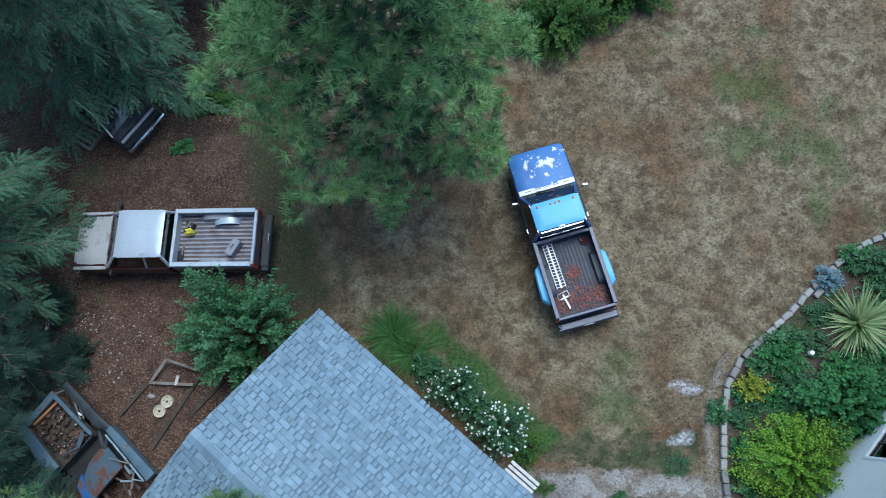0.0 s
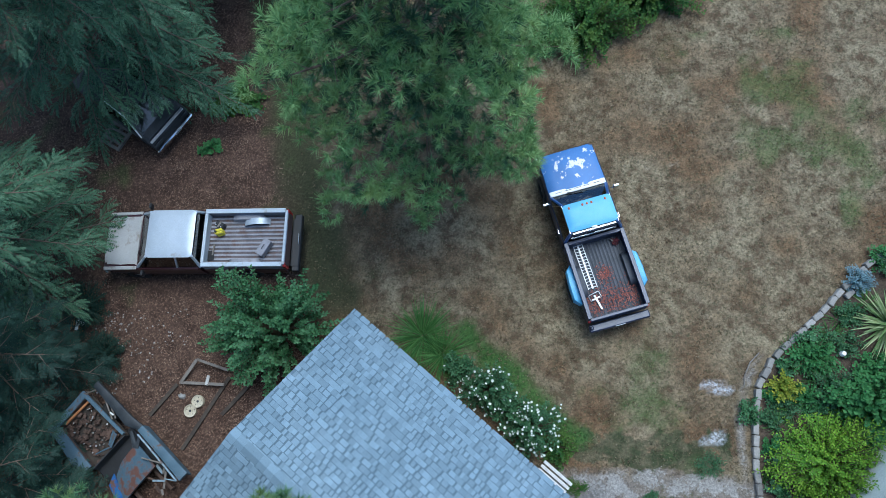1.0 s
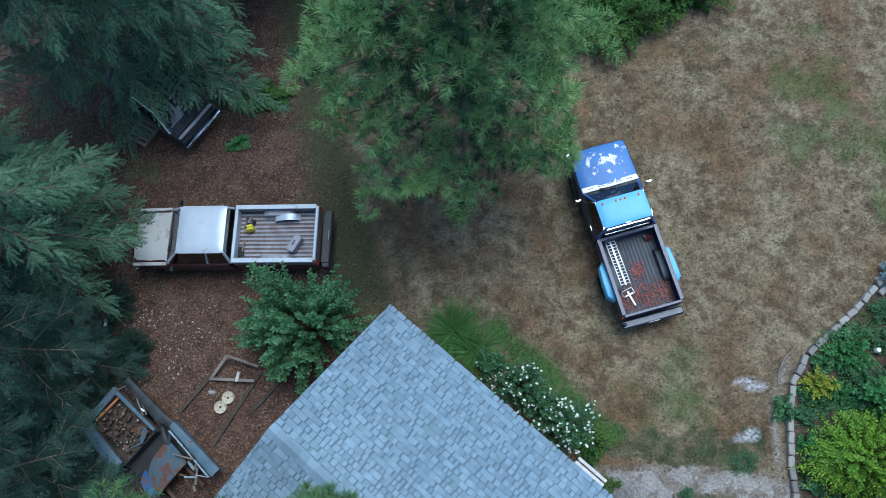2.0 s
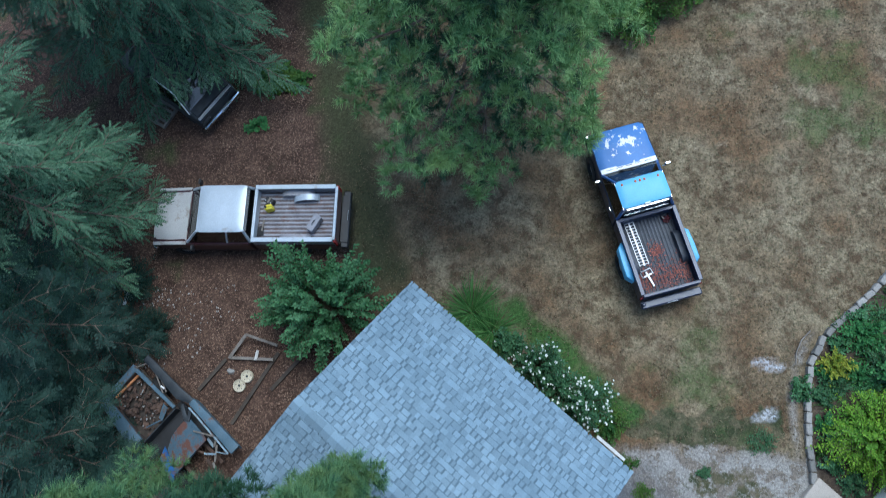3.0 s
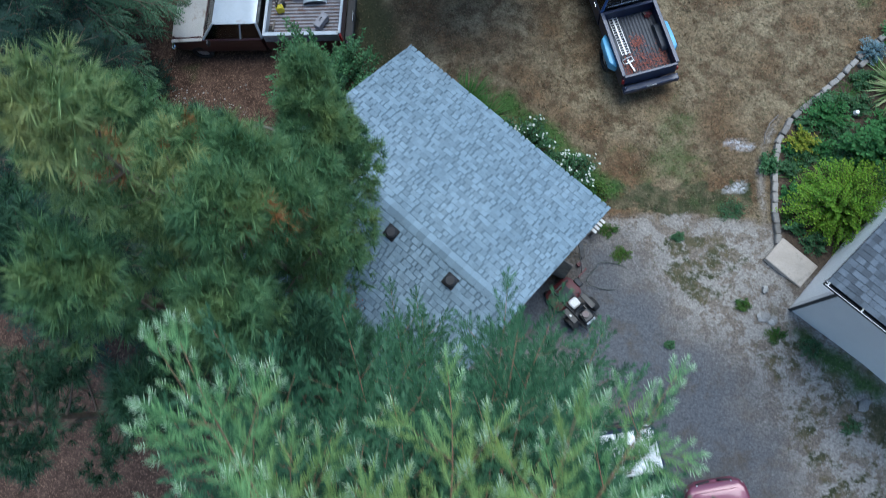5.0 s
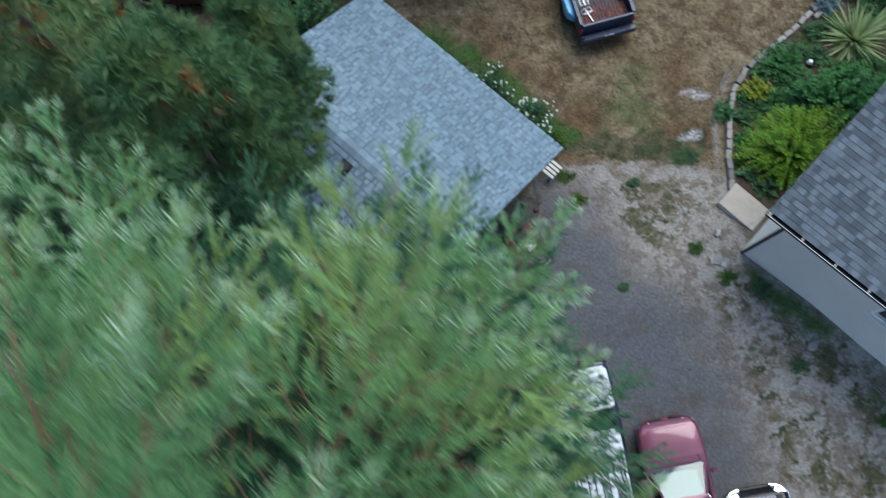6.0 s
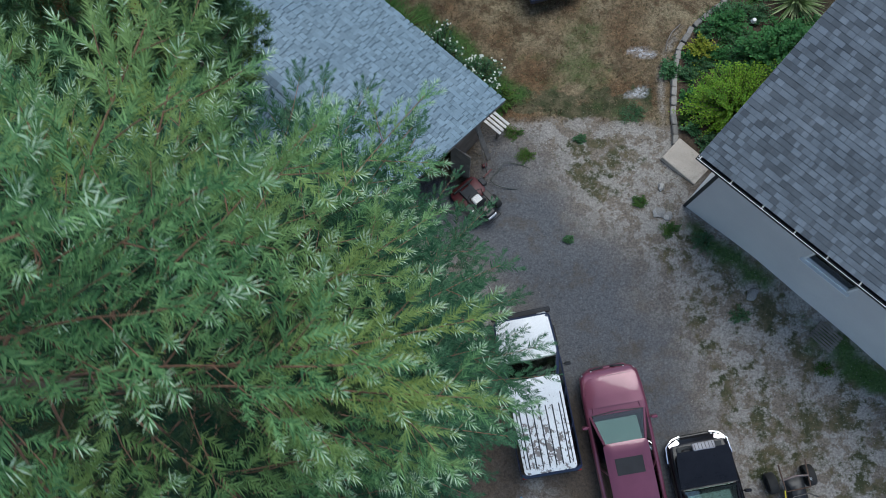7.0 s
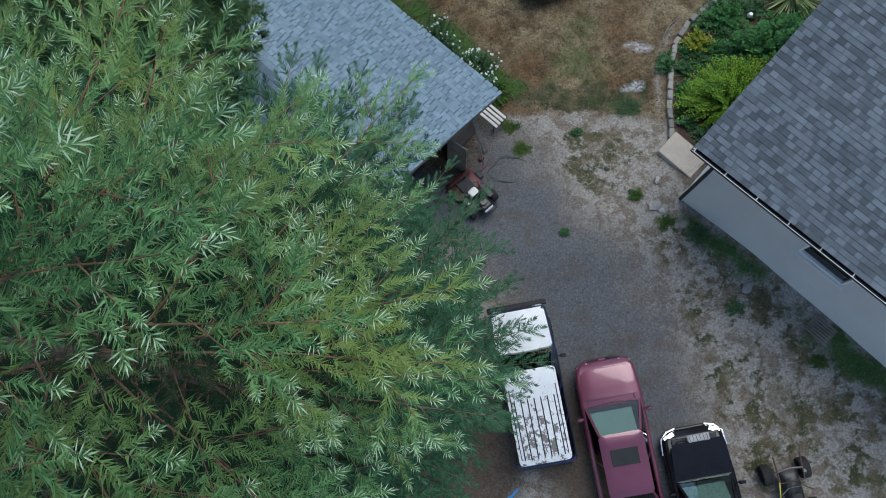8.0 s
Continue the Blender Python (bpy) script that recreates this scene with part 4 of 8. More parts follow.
def crown_part(tree, tv_list, rot, scale, pos, mats, slots_by_copy=None, name="crown"):
    V_, F_, S_, n = [], [], [], 0
    pick = rng.integers(0, len(tv_list), len(pos))
    for i, (tv, tf, *tip) in enumerate(tv_list):
        m = pick == i
        if not m.any():
            continue
        v, f = strew(tv, tf, rot[m], scale[m], pos[m])
        V_.append(v)
        F_.append(f + n)
        n += len(v)
        if slots_by_copy is not None:
            slot = np.repeat(slots_by_copy[m], len(tf))
            if tip:
                slot = np.minimum(len(mats) - 1, slot + np.tile(tip[0], int(m.sum())) * (slot > 0))
            S_.append(slot)
    me = np_mesh(name, np.concatenate(V_), np.concatenate(F_), mats, np.concatenate(S_) if S_ else None)
    return part(name, me, None, tree, kind="stuff", round_=False)


def leafy_twig(seed, leaves=19, ang=36, ln=0.26, w=0.0145, forks=3, wild=15):
    """A twig 1 long: slim leaves in two rows that shorten to the end, then a small forked tip. Last item: 1 for the tip's faces."""
    r = np.random.default_rng(seed)
    v, f = [], []
    z = np.array([0, 0, 1.0])
    lance(v, f, np.zeros(3), np.array([1.0, 0, -0.04]), z, 0.95, 0.010)
    for i in range(leaves):
        t = 0.06 + 0.86 * (i + 0.5) / leaves
        for sgn in (-1, 1):
            a = np.radians(ang * (1.15 - 0.4 * t) + r.uniform(-wild, wild))
            d = np.array([np.cos(a), sgn * np.sin(a), r.uniform(-0.25, 0.40)])
            lance(v, f, np.array([t + r.uniform(-0.02, 0.02), 0, -0.04 * t]), d / np.linalg.norm(d), z + r.normal(0, 0.35, 3), ln * (1.05 - 0.55 * t) * r.uniform(0.75, 1.2), w * (1.1 - 0.4 * t))
    tip0 = len(f)
    for k in range(forks * 2 + 1):
        a = np.radians((k - forks) * 24 + r.uniform(-6, 6))
        d = np.array([np.cos(a), np.sin(a), r.uniform(0.0, 0.35)])
        leaflet(v, f, np.array([0.86 - 0.05 * abs(k - forks), 0, -0.03]), d, z, 0.20 * r.uniform(0.8, 1.2), w * 0.8)
    tip = np.zeros(len(f), int)
    tip[tip0:] = 1
    return np.array(v), np.array(f), tip


def along(pth, s):
    g = s * (len(pth) - 1)
    a = int(min(len(pth) - 2, g))
    d = pth[a + 1] - pth[a]
    return pth[a] + d * (g - a), d / (np.linalg.norm(d) + 1e-9)


def bough_tree(name, label, x, y, height, crown0, reach, limbs, rise, curl, step, twig, ang, templates, mats, bark="bark", twig_mat=None, trunk_r=0.18, limb_r=(0.008, 0.004), seed=1, lift=0.1, sub=0.5, away=None, low_templates=None, low_below=0.0, low_mats=None, pale_from=0.9, shade_below=0.4, s0=0.16, hang=0.0, up=30, top=0, fluff=0.0):
    """A trunk, limbs spiralling up it, side boughs on the long ones, and flat two-rowed twigs along them all."""
    r = np.random.default_rng(seed)
    base = np.array([x, y, gz(x, y) - 0.1])
    t = thing(name, Matrix.Identity(4), label, "tree")
    trunk = np.stack([base + np.array([0, 0, height * s]) for s in np.linspace(0, 1, 9)])
    trunk[1:-1, :2] += r.normal(0, 0.05, (7, 2))
    tv, tf = tubes_np([trunk], [trunk_r], [0.015], 9)
    part("trunk", np_mesh("trunk", tv, tf, M[bark], flat=False), None, t, round_=False)
    paths, ra, rb, rows = [], [], [], []

    def twigs(pth, ln, f, inner, main):
        n = max(3, int(ln / step))
        for j in range(n):
            s = s0 + (1 - s0) * (j + r.uniform(0.2, 0.8)) / n
            p, d = along(pth, s)
            side = np.cross(d, [0, 0, 1.0]) * (1 if j % 2 else -1)
            if fluff:
                phi = r.normal(0.25, fluff)
                side = side * math.cos(phi) + np.array([0, 0, math.sin(phi)])
            a = np.radians(ang + r.normal(0, 7)) * (1.1 - 0.5 * s)
            dd = d * np.cos(a) + side * np.sin(a) + np.array([0, 0, lift + r.normal(0, 0.12)])
            size = twig * (1.05 - 0.45 * s) * r.uniform(0.8, 1.2) * (0.65 + 0.35 * min(1.0, s / 0.35))
            rows.append((*p, *dd, size, inner + (1 - inner) * s if not main else s, f))
        p, d = along(pth, 1.0)
        rows.append((*(p - d * twig * 0.2), *d, twig * 0.75, 1.0, f))

    for i in range(limbs):
        q = ((i + r.uniform(0, 1)) / limbs) ** 0.92
        f = crown0 + (1 - crown0) * q
        az = i * 2.39996 + r.normal(0, 0.22)
        ln = reach * max(0.07, (1 - f ** 2.2) ** 0.6) * r.uniform(0.80, 1.10)
        if away is not None:
            ln *= away(az, q)
        pth = limb_path(base + np.array([0, 0, height * f]), az, ln, rise + up * q ** 2 + r.normal(0, 6), curl, 9, r)
        paths.append(pth)
        ra.append(limb_r[0] + limb_r[1] * ln)
        rb.append(0.004)
        twigs(pth, ln, f, 0, True)
        if ln > 1.1:
            n = int(ln * 0.75 / sub)
            for j in range(n):
                s = 0.22 + 0.62 * (j + r.uniform(0.2, 0.8)) / max(1, n)
                p, d = along(pth, s)
                a = math.atan2(d[1], d[0]) + (1 if j % 2 else -1) * (0.80 + r.normal(0, 0.12))
                bl = (0.20 + 0.42 * ln * (1 - s)) * r.uniform(0.8, 1.15)
                bp = limb_path(p, a, bl, math.degrees(math.asin(d[2])) + 6 - hang * 30 + r.normal(0, 7), curl * 0.6, 5, r)
                paths.append(bp)
                ra.append(limb_r[0] * 0.7 + limb_r[1] * bl)
                rb.append(0.003)
                twigs(bp, bl, f, s * 0.9, False)
    for i in range(top):
        f = 1 - 0.26 * (i / max(1, top)) ** 1.1
        az = i * 2.39996
        p = base + np.array([0, 0, height * f]) + np.array([math.cos(az), math.sin(az), 0]) * r.uniform(0, 1.2) * (1 - f) * 4
        rows.append((*p, math.cos(az), math.sin(az), r.uniform(0.1, 0.9), twig * r.uniform(0.6, 1.0), 0.95, f))
    tv, tf = tubes_np(paths, ra, rb, 5)
    part("branchwork", np_mesh("branchwork", tv, tf, M[twig_mat or bark], flat=False), None, t, kind="stuff", round_=False)
    rows = np.array(rows)
    pos, dirs, sc, outer, level = rows[:, :3], rows[:, 3:6], rows[:, 6], rows[:, 7], rows[:, 8]
    ups = np.tile([0, 0, 1.0], (len(pos), 1)) + r.normal(0, 0.22, (len(pos), 3))
    rot = frames_from(dirs, ups, r.normal(0, 0.3, len(pos)))
    # twigs near the trunk take the darker first material: crown shade as colour
    slots = (outer > shade_below * np.clip((1.0 - level) / 0.25, 0, 1)).astype(np.int32) + (outer > pale_from).astype(np.int32) * (len(mats) > 3)
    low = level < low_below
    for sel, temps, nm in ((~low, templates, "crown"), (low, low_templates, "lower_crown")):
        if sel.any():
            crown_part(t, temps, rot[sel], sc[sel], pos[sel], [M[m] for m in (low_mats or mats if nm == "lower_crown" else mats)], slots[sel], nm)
    return t


def pom_tree(name, label, x, y, height, crown0, rad, limbs, rise, curl, pom, per, size, templates, mats, gap=0.8, trunk_r=0.16, seed=1, away=None, shape=0.6, squash=0.75, top=5, start=0.42, lumps=0.0, foot=None, dead=0.0):
    """A pine: needle tufts gathered in rounded pads along and at the ends of its limbs, with gaps between the pads."""
    r = np.random.default_rng(seed)
    base = np.array([x, y, gz(x, y) - 0.1])
    t = thing(name, Matrix.Identity(4), label, "tree")
    trunk = np.stack([base + np.array([0, 0, height * s]) for s in np.linspace(0, 1, 9)])
    trunk[1:-1, :2] += r.normal(0, 0.06, (7, 2))
    if foot is not None:
        # rooted beside its crown, the trunk leans over to it
        sway = np.array([foot[0] - x, foot[1] - y, gz(*foot) - gz(x, y)])
        trunk += sway * (1 - np.clip(np.linspace(0, 1, 9) / (crown0 + 0.05), 0, 1)[:, None] ** 3)
    tv, tf = tubes_np([trunk], [trunk_r], [0.02], 9)
    part("trunk", np_mesh("trunk", tv, tf, M["bark"], flat=False), None, t, round_=False)
    paths, ra, rb, pads = [], [], [], []
    for i in range(limbs):
        q = ((i + r.uniform(0, 1)) / limbs) ** 0.9
        az = i * 2.39996 + r.normal(0, 0.25)
        ln = rad * max(0.12, (1 - q ** 1.8) ** shape) * r.uniform(0.72, 1.12) * (1 + lumps * math.sin(3 * az + seed))
        if away is not None:
            ln *= away(az, q)
        pth = limb_path(along(trunk, crown0 + (1 - crown0) * q)[0], az, ln, rise + 30 * q + r.normal(0, 6), curl, 8, r)
        paths.append(pth)
        ra.append(0.014 + 0.011 * ln)
        rb.append(0.008)
        pads.append((pth[-1], 1.0, q))
        n = int(ln * (1 - start) / gap)
        for j in range(n):
            s = start + (0.93 - start) * (j + r.uniform(0.2, 0.8)) / n
            p, d = along(pth, s)
            side = np.cross(d, [0, 0, 1.0]) * (1 if j % 2 else -1)
            e = p + (side * 0.85 + d * 0.5) * (0.18 + 0.42 * ln * (1.02 - s)) * r.uniform(0.7, 1.2) + np.array([0, 0, r.uniform(0.0, 0.16)])
            paths.append(np.linspace(p, e, 4))
            ra.append(0.012)
            rb.append(0.006)
            pads.append((e, s, q))
    for k in range(top):
        a = k * 2.39996
        pads.append((trunk[-1] + np.array([math.cos(a), math.sin(a), 0]) * 0.22 * pom * math.sqrt(k) - np.array([0, 0, 0.30 * k * pom]), 1.0, 1.0))
    tv, tf = tubes_np(paths, ra, rb, 5)
    part("branchwork", np_mesh("branchwork", tv, tf, M["bark"], flat=False), None, t, kind="stuff", round_=False)
    pos, dirs, inner = [], [], []
    for c, s, q in pads:
        pr = pom * r.uniform(0.75, 1.25) * (0.75 + 0.25 * s)
        k = max(4, int(per * (pr / pom) ** 2))
        d = r.normal(size=(k, 3))
        d[:, 2] = np.abs(d[:, 2]) * 1.1 - 0.25
        d /= np.linalg.norm(d, axis=1, keepdims=True)
        pos.append(c + d * [pr, pr, pr * squash] * r.uniform(0.45, 1.0, (k, 1)))
        dirs.append(d + [0, 0, 0.35])
        # tufts under a pad or near the trunk get the shade colour
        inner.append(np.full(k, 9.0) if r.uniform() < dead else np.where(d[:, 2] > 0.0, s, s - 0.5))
    pos, dirs, inner = np.concatenate(pos), np.concatenate(dirs), np.concatenate(inner)
    rot = frames_from(dirs, r.normal(size=(len(pos), 3)))
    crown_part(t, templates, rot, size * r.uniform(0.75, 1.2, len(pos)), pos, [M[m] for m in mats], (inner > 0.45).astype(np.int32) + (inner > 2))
    return t


TUFTS = [needle_tuft(32, w=0.034, cone=80, seed=s) for s in (1, 2, 3)]
TWIGS = [leafy_twig(s) for s in (5, 6, 7, 8, 9)]
TWIGS_LOW = [leafy_twig(s, 11, 40, 0.34, 0.026, 1) for s in (1, 2, 3)]
FINGERS = [frond(7, 32, 0.26, 0.044, 0.25, s, 0.15, lance) for s in (14, 15, 16, 17)]
FIRS = [frond(6, 44, 0.36, 0.045, 0.35, s, -0.1) for s in (11, 12, 13)]

# the pine on the lawn, shade inside and under its pads painted darker
pom_tree("pine_tree", "broad green pine with long soft needles on the lawn", -1.65, 9.0, 12.5, 0.20, 3.95, 84, -8, 26, 0.46, 16, 0.30, TUFTS, ["pine_inner_shade", "pine"], gap=0.50, trunk_r=0.20, seed=3, shape=0.55, start=0.12, squash=0.6, away=lambda az, q: 1 + 0.16 * max(0.0, -math.sin(az + 0.35)) - 0.20 * max(0.0, math.cos(az + 0.5)), lumps=0.10)
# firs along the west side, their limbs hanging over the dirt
# inner twigs nearly black, painting the shade between the limbs
fir_opts = dict(templates=FINGERS, mats=["fir_shade", "fir"], rise=4, curl=-34, ang=46, lift=-0.12, shade_below=0.38, limb_r=(0.012, 0.008), up=25)
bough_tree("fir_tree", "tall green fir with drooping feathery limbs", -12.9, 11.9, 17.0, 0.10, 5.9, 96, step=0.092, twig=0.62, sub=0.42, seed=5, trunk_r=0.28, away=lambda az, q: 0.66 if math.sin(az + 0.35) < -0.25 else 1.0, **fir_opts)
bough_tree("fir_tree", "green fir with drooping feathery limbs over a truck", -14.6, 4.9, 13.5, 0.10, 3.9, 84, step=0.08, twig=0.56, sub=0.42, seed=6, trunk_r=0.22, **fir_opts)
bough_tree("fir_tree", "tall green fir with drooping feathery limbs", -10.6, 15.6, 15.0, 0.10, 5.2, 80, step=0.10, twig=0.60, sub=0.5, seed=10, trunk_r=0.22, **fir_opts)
# two rim firs added mostly out of view, to keep light off the dirt
bough_tree("fir_tree", "tall green fir added at the rim for shade", -6.6, 18.4, 16.0, 0.10, 4.6, 60, step=0.12, twig=0.64, sub=0.6, seed=12, trunk_r=0.2, **fir_opts)
bough_tree("fir_tree", "tall green fir added at the rim for shade", -17.6, 8.4, 16.0, 0.10, 4.2, 50, step=0.13, twig=0.62, sub=0.6, seed=13, trunk_r=0.2, **fir_opts)
dark_opts = dict(templates=FIRS, mats=["fir_shade", "dark_leaf"], rise=6, curl=-22, ang=50, lift=0.05, shade_below=0.3, limb_r=(0.012, 0.008), step=0.085, sub=0.38, twig=0.48)
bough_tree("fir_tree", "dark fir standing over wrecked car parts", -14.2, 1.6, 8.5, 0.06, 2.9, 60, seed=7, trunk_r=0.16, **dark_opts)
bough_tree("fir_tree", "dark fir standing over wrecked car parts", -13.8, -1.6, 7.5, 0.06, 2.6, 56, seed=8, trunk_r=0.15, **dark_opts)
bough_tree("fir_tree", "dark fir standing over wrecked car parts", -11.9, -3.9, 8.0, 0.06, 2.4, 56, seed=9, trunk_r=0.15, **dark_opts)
# clumped pines behind the garage; those that lean over its roof are rooted behind it
# pad undersides take the darker needle, so their shade sits in the colour
pine_opts = dict(rise=16, curl=40, pom=0.44, per=20, size=0.25, gap=0.5, templates=TUFTS, squash=0.8, start=0.55)
for i, (px, py, hh, rr, tone) in enumerate((
        (-8.1, -2.35, 10.8, 0.9, 0), (-8.7, -3.5, 11.4, 0.85, 0), (-6.9, -2.6, 9.8, 0.7, 1), (-5.2, -3.95, 12.3, 0.9, 0), (-6.3, -3.55, 11.9, 0.85, 0), (-6.7, -4.3, 12.8, 0.8, 0),
        (-4.95, -5.2, 13.8, 0.9, 0), (-4.6, -4.6, 12.3, 0.75, 0), (-6.0, -4.75, 15.8, 1.0, 2), (-4.95, -6.25, 13.4, 0.9, 0), (-6.2, -7.3, 12.5, 1.0, 1), (-6.4, -6.1, 14.4, 0.95, 0),
        (-8.8, -5.2, 12.5, 1.2, 1), (-8.9, -7.6, 13.0, 1.4, 1), (-4.2, -6.5, 11.8, 0.8, 1), (-4.6, -2.75, 10.8, 0.7, 0), (-4.6, -3.7, 10.8, 0.7, 0), (-10.3, -4.6, 11.5, 1.3, 1))):
    rel = GARAGE.inverted() @ Vector((px, py, 0))
    root = (GARAGE @ Vector((rel.x, 8.80 + 0.12 * (i % 5), 0)))[:2] if rel.x > -0.4 and rel.y < 8.4 else None
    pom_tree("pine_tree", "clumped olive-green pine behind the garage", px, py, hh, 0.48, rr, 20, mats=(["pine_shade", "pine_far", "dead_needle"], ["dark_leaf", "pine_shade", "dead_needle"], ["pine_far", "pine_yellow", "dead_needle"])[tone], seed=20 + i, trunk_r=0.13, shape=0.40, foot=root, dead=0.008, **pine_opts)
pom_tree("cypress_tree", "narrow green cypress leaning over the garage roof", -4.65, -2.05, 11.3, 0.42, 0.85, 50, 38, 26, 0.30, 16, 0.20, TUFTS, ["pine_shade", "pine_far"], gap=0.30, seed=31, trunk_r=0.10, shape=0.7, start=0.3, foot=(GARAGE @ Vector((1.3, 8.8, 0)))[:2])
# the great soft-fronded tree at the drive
# its inner and lower fronds are coloured darker for the crown's own shade
bough_tree("redwood_tree", "tall soft-fronded conifer with reddish limbs beside the drive", -2.1, -10.35, 21.3, 0.20, 4.7, 165, 2, -14, 0.105, 0.50, 44, TWIGS, ["cypress_shade", "cypress", "cypress", "cypress_tip"], twig_mat="red_bark", seed=41, trunk_r=0.20, limb_r=(0.006, 0.0024), sub=0.36, low_templates=TWIGS_LOW, low_below=0.70, low_mats=["cypress_shade", "cypress_low", "cypress_low", "cypress_low"], pale_from=0.80, shade_below=0.55, up=22, top=130, lift=0.10, s0=0.06, fluff=0.5, away=lambda az, q: 1 + 0.30 * max(0.0, math.sin(az - 0.5)))


# ---- vehicles: x forwards, y to the left, z up, standing on the ground ----
def wheel(parent, x, y, r=0.36, w=0.23, rim="steel", turn=0.0):
    side = 1 if y > 0 else -1
    bm = bmesh.new()
    prof = [(0.60, -0.5), (0.94, -0.5), (1.0, -0.36), (1.0, 0.36), (0.94, 0.5), (0.60, 0.5)]
    rings = []
    for k in range(24):
        a = 2 * math.pi * k / 24
        rings.append([Vector((pr * r * math.cos(a), pw * w, pr * r * math.sin(a))) for pr, pw in prof])
    rings.append(rings[0])
    loft(bm, rings, caps=False)
    bmesh.ops.remove_doubles(bm, verts=bm.verts, dist=1e-4)
    whl = part("wheel", bm, M["rubber"], parent, "black rubber tyre on its rim")
    whl.matrix_basis = Matrix.Translation((x, y, r)) @ Matrix.Rotation(radians(turn), 4, "Z")
    bm = bmesh.new()
    cyl(bm, 0.61 * r, w * 0.5, Matrix.Rotation(radians(90), 4, "X"), 20)
    cyl(bm, 0.20 * r, w * 0.75, Matrix.Rotation(radians(90), 4, "X"), 14)
    for k in range(5):
        a = 2 * math.pi * k / 5
        cyl(bm, 0.035 * r / 0.36, w * 0.6, Matrix.Translation((0.38 * r * math.cos(a), 0, 0.38 * r * math.sin(a))) @ Matrix.Rotation(radians(90), 4, "X"), 8)
    part("rim", bm, M[rim], whl)
    return whl


def greenhouse(car, xb0, xb1, hb, zb, xr0, xr1, hr, zr, paint, roof_paint, mid=(), glass="glass", crown=0.035, roof_label="", pil=0.05):
    """Roof, pillars and panes between the belt line (b) and the roof edge (r)."""
    bm = bmesh.new()
    loft(bm, [ring_xy(xr0 - 0.01, xr1 + 0.01, hr + 0.02, zr - 0.035, 0.10), ring_xy(xr0 - 0.02, xr1 + 0.02, hr + 0.03, zr, 0.12),
              ring_xy(xr0 + 0.05, xr1 - 0.05, hr - 0.05, zr + crown * 0.7, 0.12), ring_xy(xr0 + 0.25, xr1 - 0.25, hr - 0.22, zr + crown, 0.12)])
    roof = part("roof", bm, M[roof_paint], car, roof_label)
    pairs = [((xb1, hb, zb), (xr1, hr, zr - 0.02)), ((xb0, hb, zb), (xr0, hr, zr - 0.02))]
    for t in mid:
        pairs.append(((xb0 + t * (xb1 - xb0), hb, zb), (xr0 + t * (xr1 - xr0), hr, zr - 0.02)))
    for a, b in pairs:
        for s in (1, -1):
            bm = bmesh.new()
            tube(bm, [(a[0], s * (a[1] - 0.02), a[2] - 0.03), (b[0], s * (b[1] - 0.02), b[2])], [pil, pil * 0.8], 6)
            part("pillar", bm, M[paint], car)
    g = 0.012
    for nm, a, b, c, d in (("windshield", (xb1, hb - 0.05, zb), (xb1, -hb + 0.05, zb), (xr1, -hr + 0.05, zr - 0.03), (xr1, hr - 0.05, zr - 0.03)),
                           ("rear_window", (xb0, -hb + 0.05, zb), (xb0, hb - 0.05, zb), (xr0, hr - 0.05, zr - 0.03), (xr0, -hr + 0.05, zr - 0.03))):
        ob = part(nm, slab(bmesh.new(), a, b, c, d, g), M[glass], car, "smoky car glass", round_=False)
        ob.visible_shadow = False
    cuts = [0.0, *mid, 1.0]
    for t0, t1 in zip(cuts, cuts[1:]):
        for s in (1, -1):
            p = [(xb0 + t * (xb1 - xb0), s * hb, zb) for t in (t0, t1)] + [(xr0 + t * (xr1 - xr0), s * hr, zr - 0.03) for t in (t1, t0)]
            p = p if s > 0 else p[::-1]
            ob = part("side_window", slab(bmesh.new(), *p, -g), M[glass], car, round_=False)
            ob.visible_shadow = False
    return roof


def cabin(car, x0, x1, hw, zf, zs):
    part("floor_pan", boxes(((0.5 * (x0 + x1), 0, zf), (x1 - x0, hw * 1.9, 0.05))), M["seat"], car)
    seats = [(x0 + 0.42, 0)] if x1 - x0 < 2.0 else [(x0 + 0.42, 0), (x0 + 1.35, 0)]
    for sx, sy in seats:
        part("seat", boxes(((sx, sy, zf + 0.22), (0.5, hw * 1.6, 0.30)), ((sx - 0.25, sy, zf + 0.5), (0.16, hw * 1.6, 0.62), Euler((0, -0.2, 0))), bev=0.05), M["seat"], car, "dark cloth seat")
    part("dashboard", boxes(((x1 - 0.20, 0, zs - 0.08), (0.34, hw * 1.8, 0.22)), bev=0.05), M["black"], car)
    bm = bmesh.new()
    bmesh.ops.create_circle(bm, segments=18, radius=0.19, matrix=Matrix.Translation((x1 - 0.50, hw * 0.45, zs + 0.02)) @ Matrix.Rotation(radians(60), 4, "Y"))
    ring = [v.co.copy() for v in bm.verts]
    bm.free()
    part("steering_wheel", tube(bmesh.new(), ring + ring[:1], 0.015, 6), M["black"], car)


def mirror(car, x, y, z, m="chrome"):
    s = 1 if y > 0 else -1
    bm = boxes(((x, y + s * 0.14, z + 0.05), (0.08, 0.17, 0.20)), bev=0.02)
    tube(bm, [(x, y, z), (x, y + s * 0.10, z + 0.04)], 0.014)
    part("door_mirror", bm, M[m], car, "door mirror on its arm")


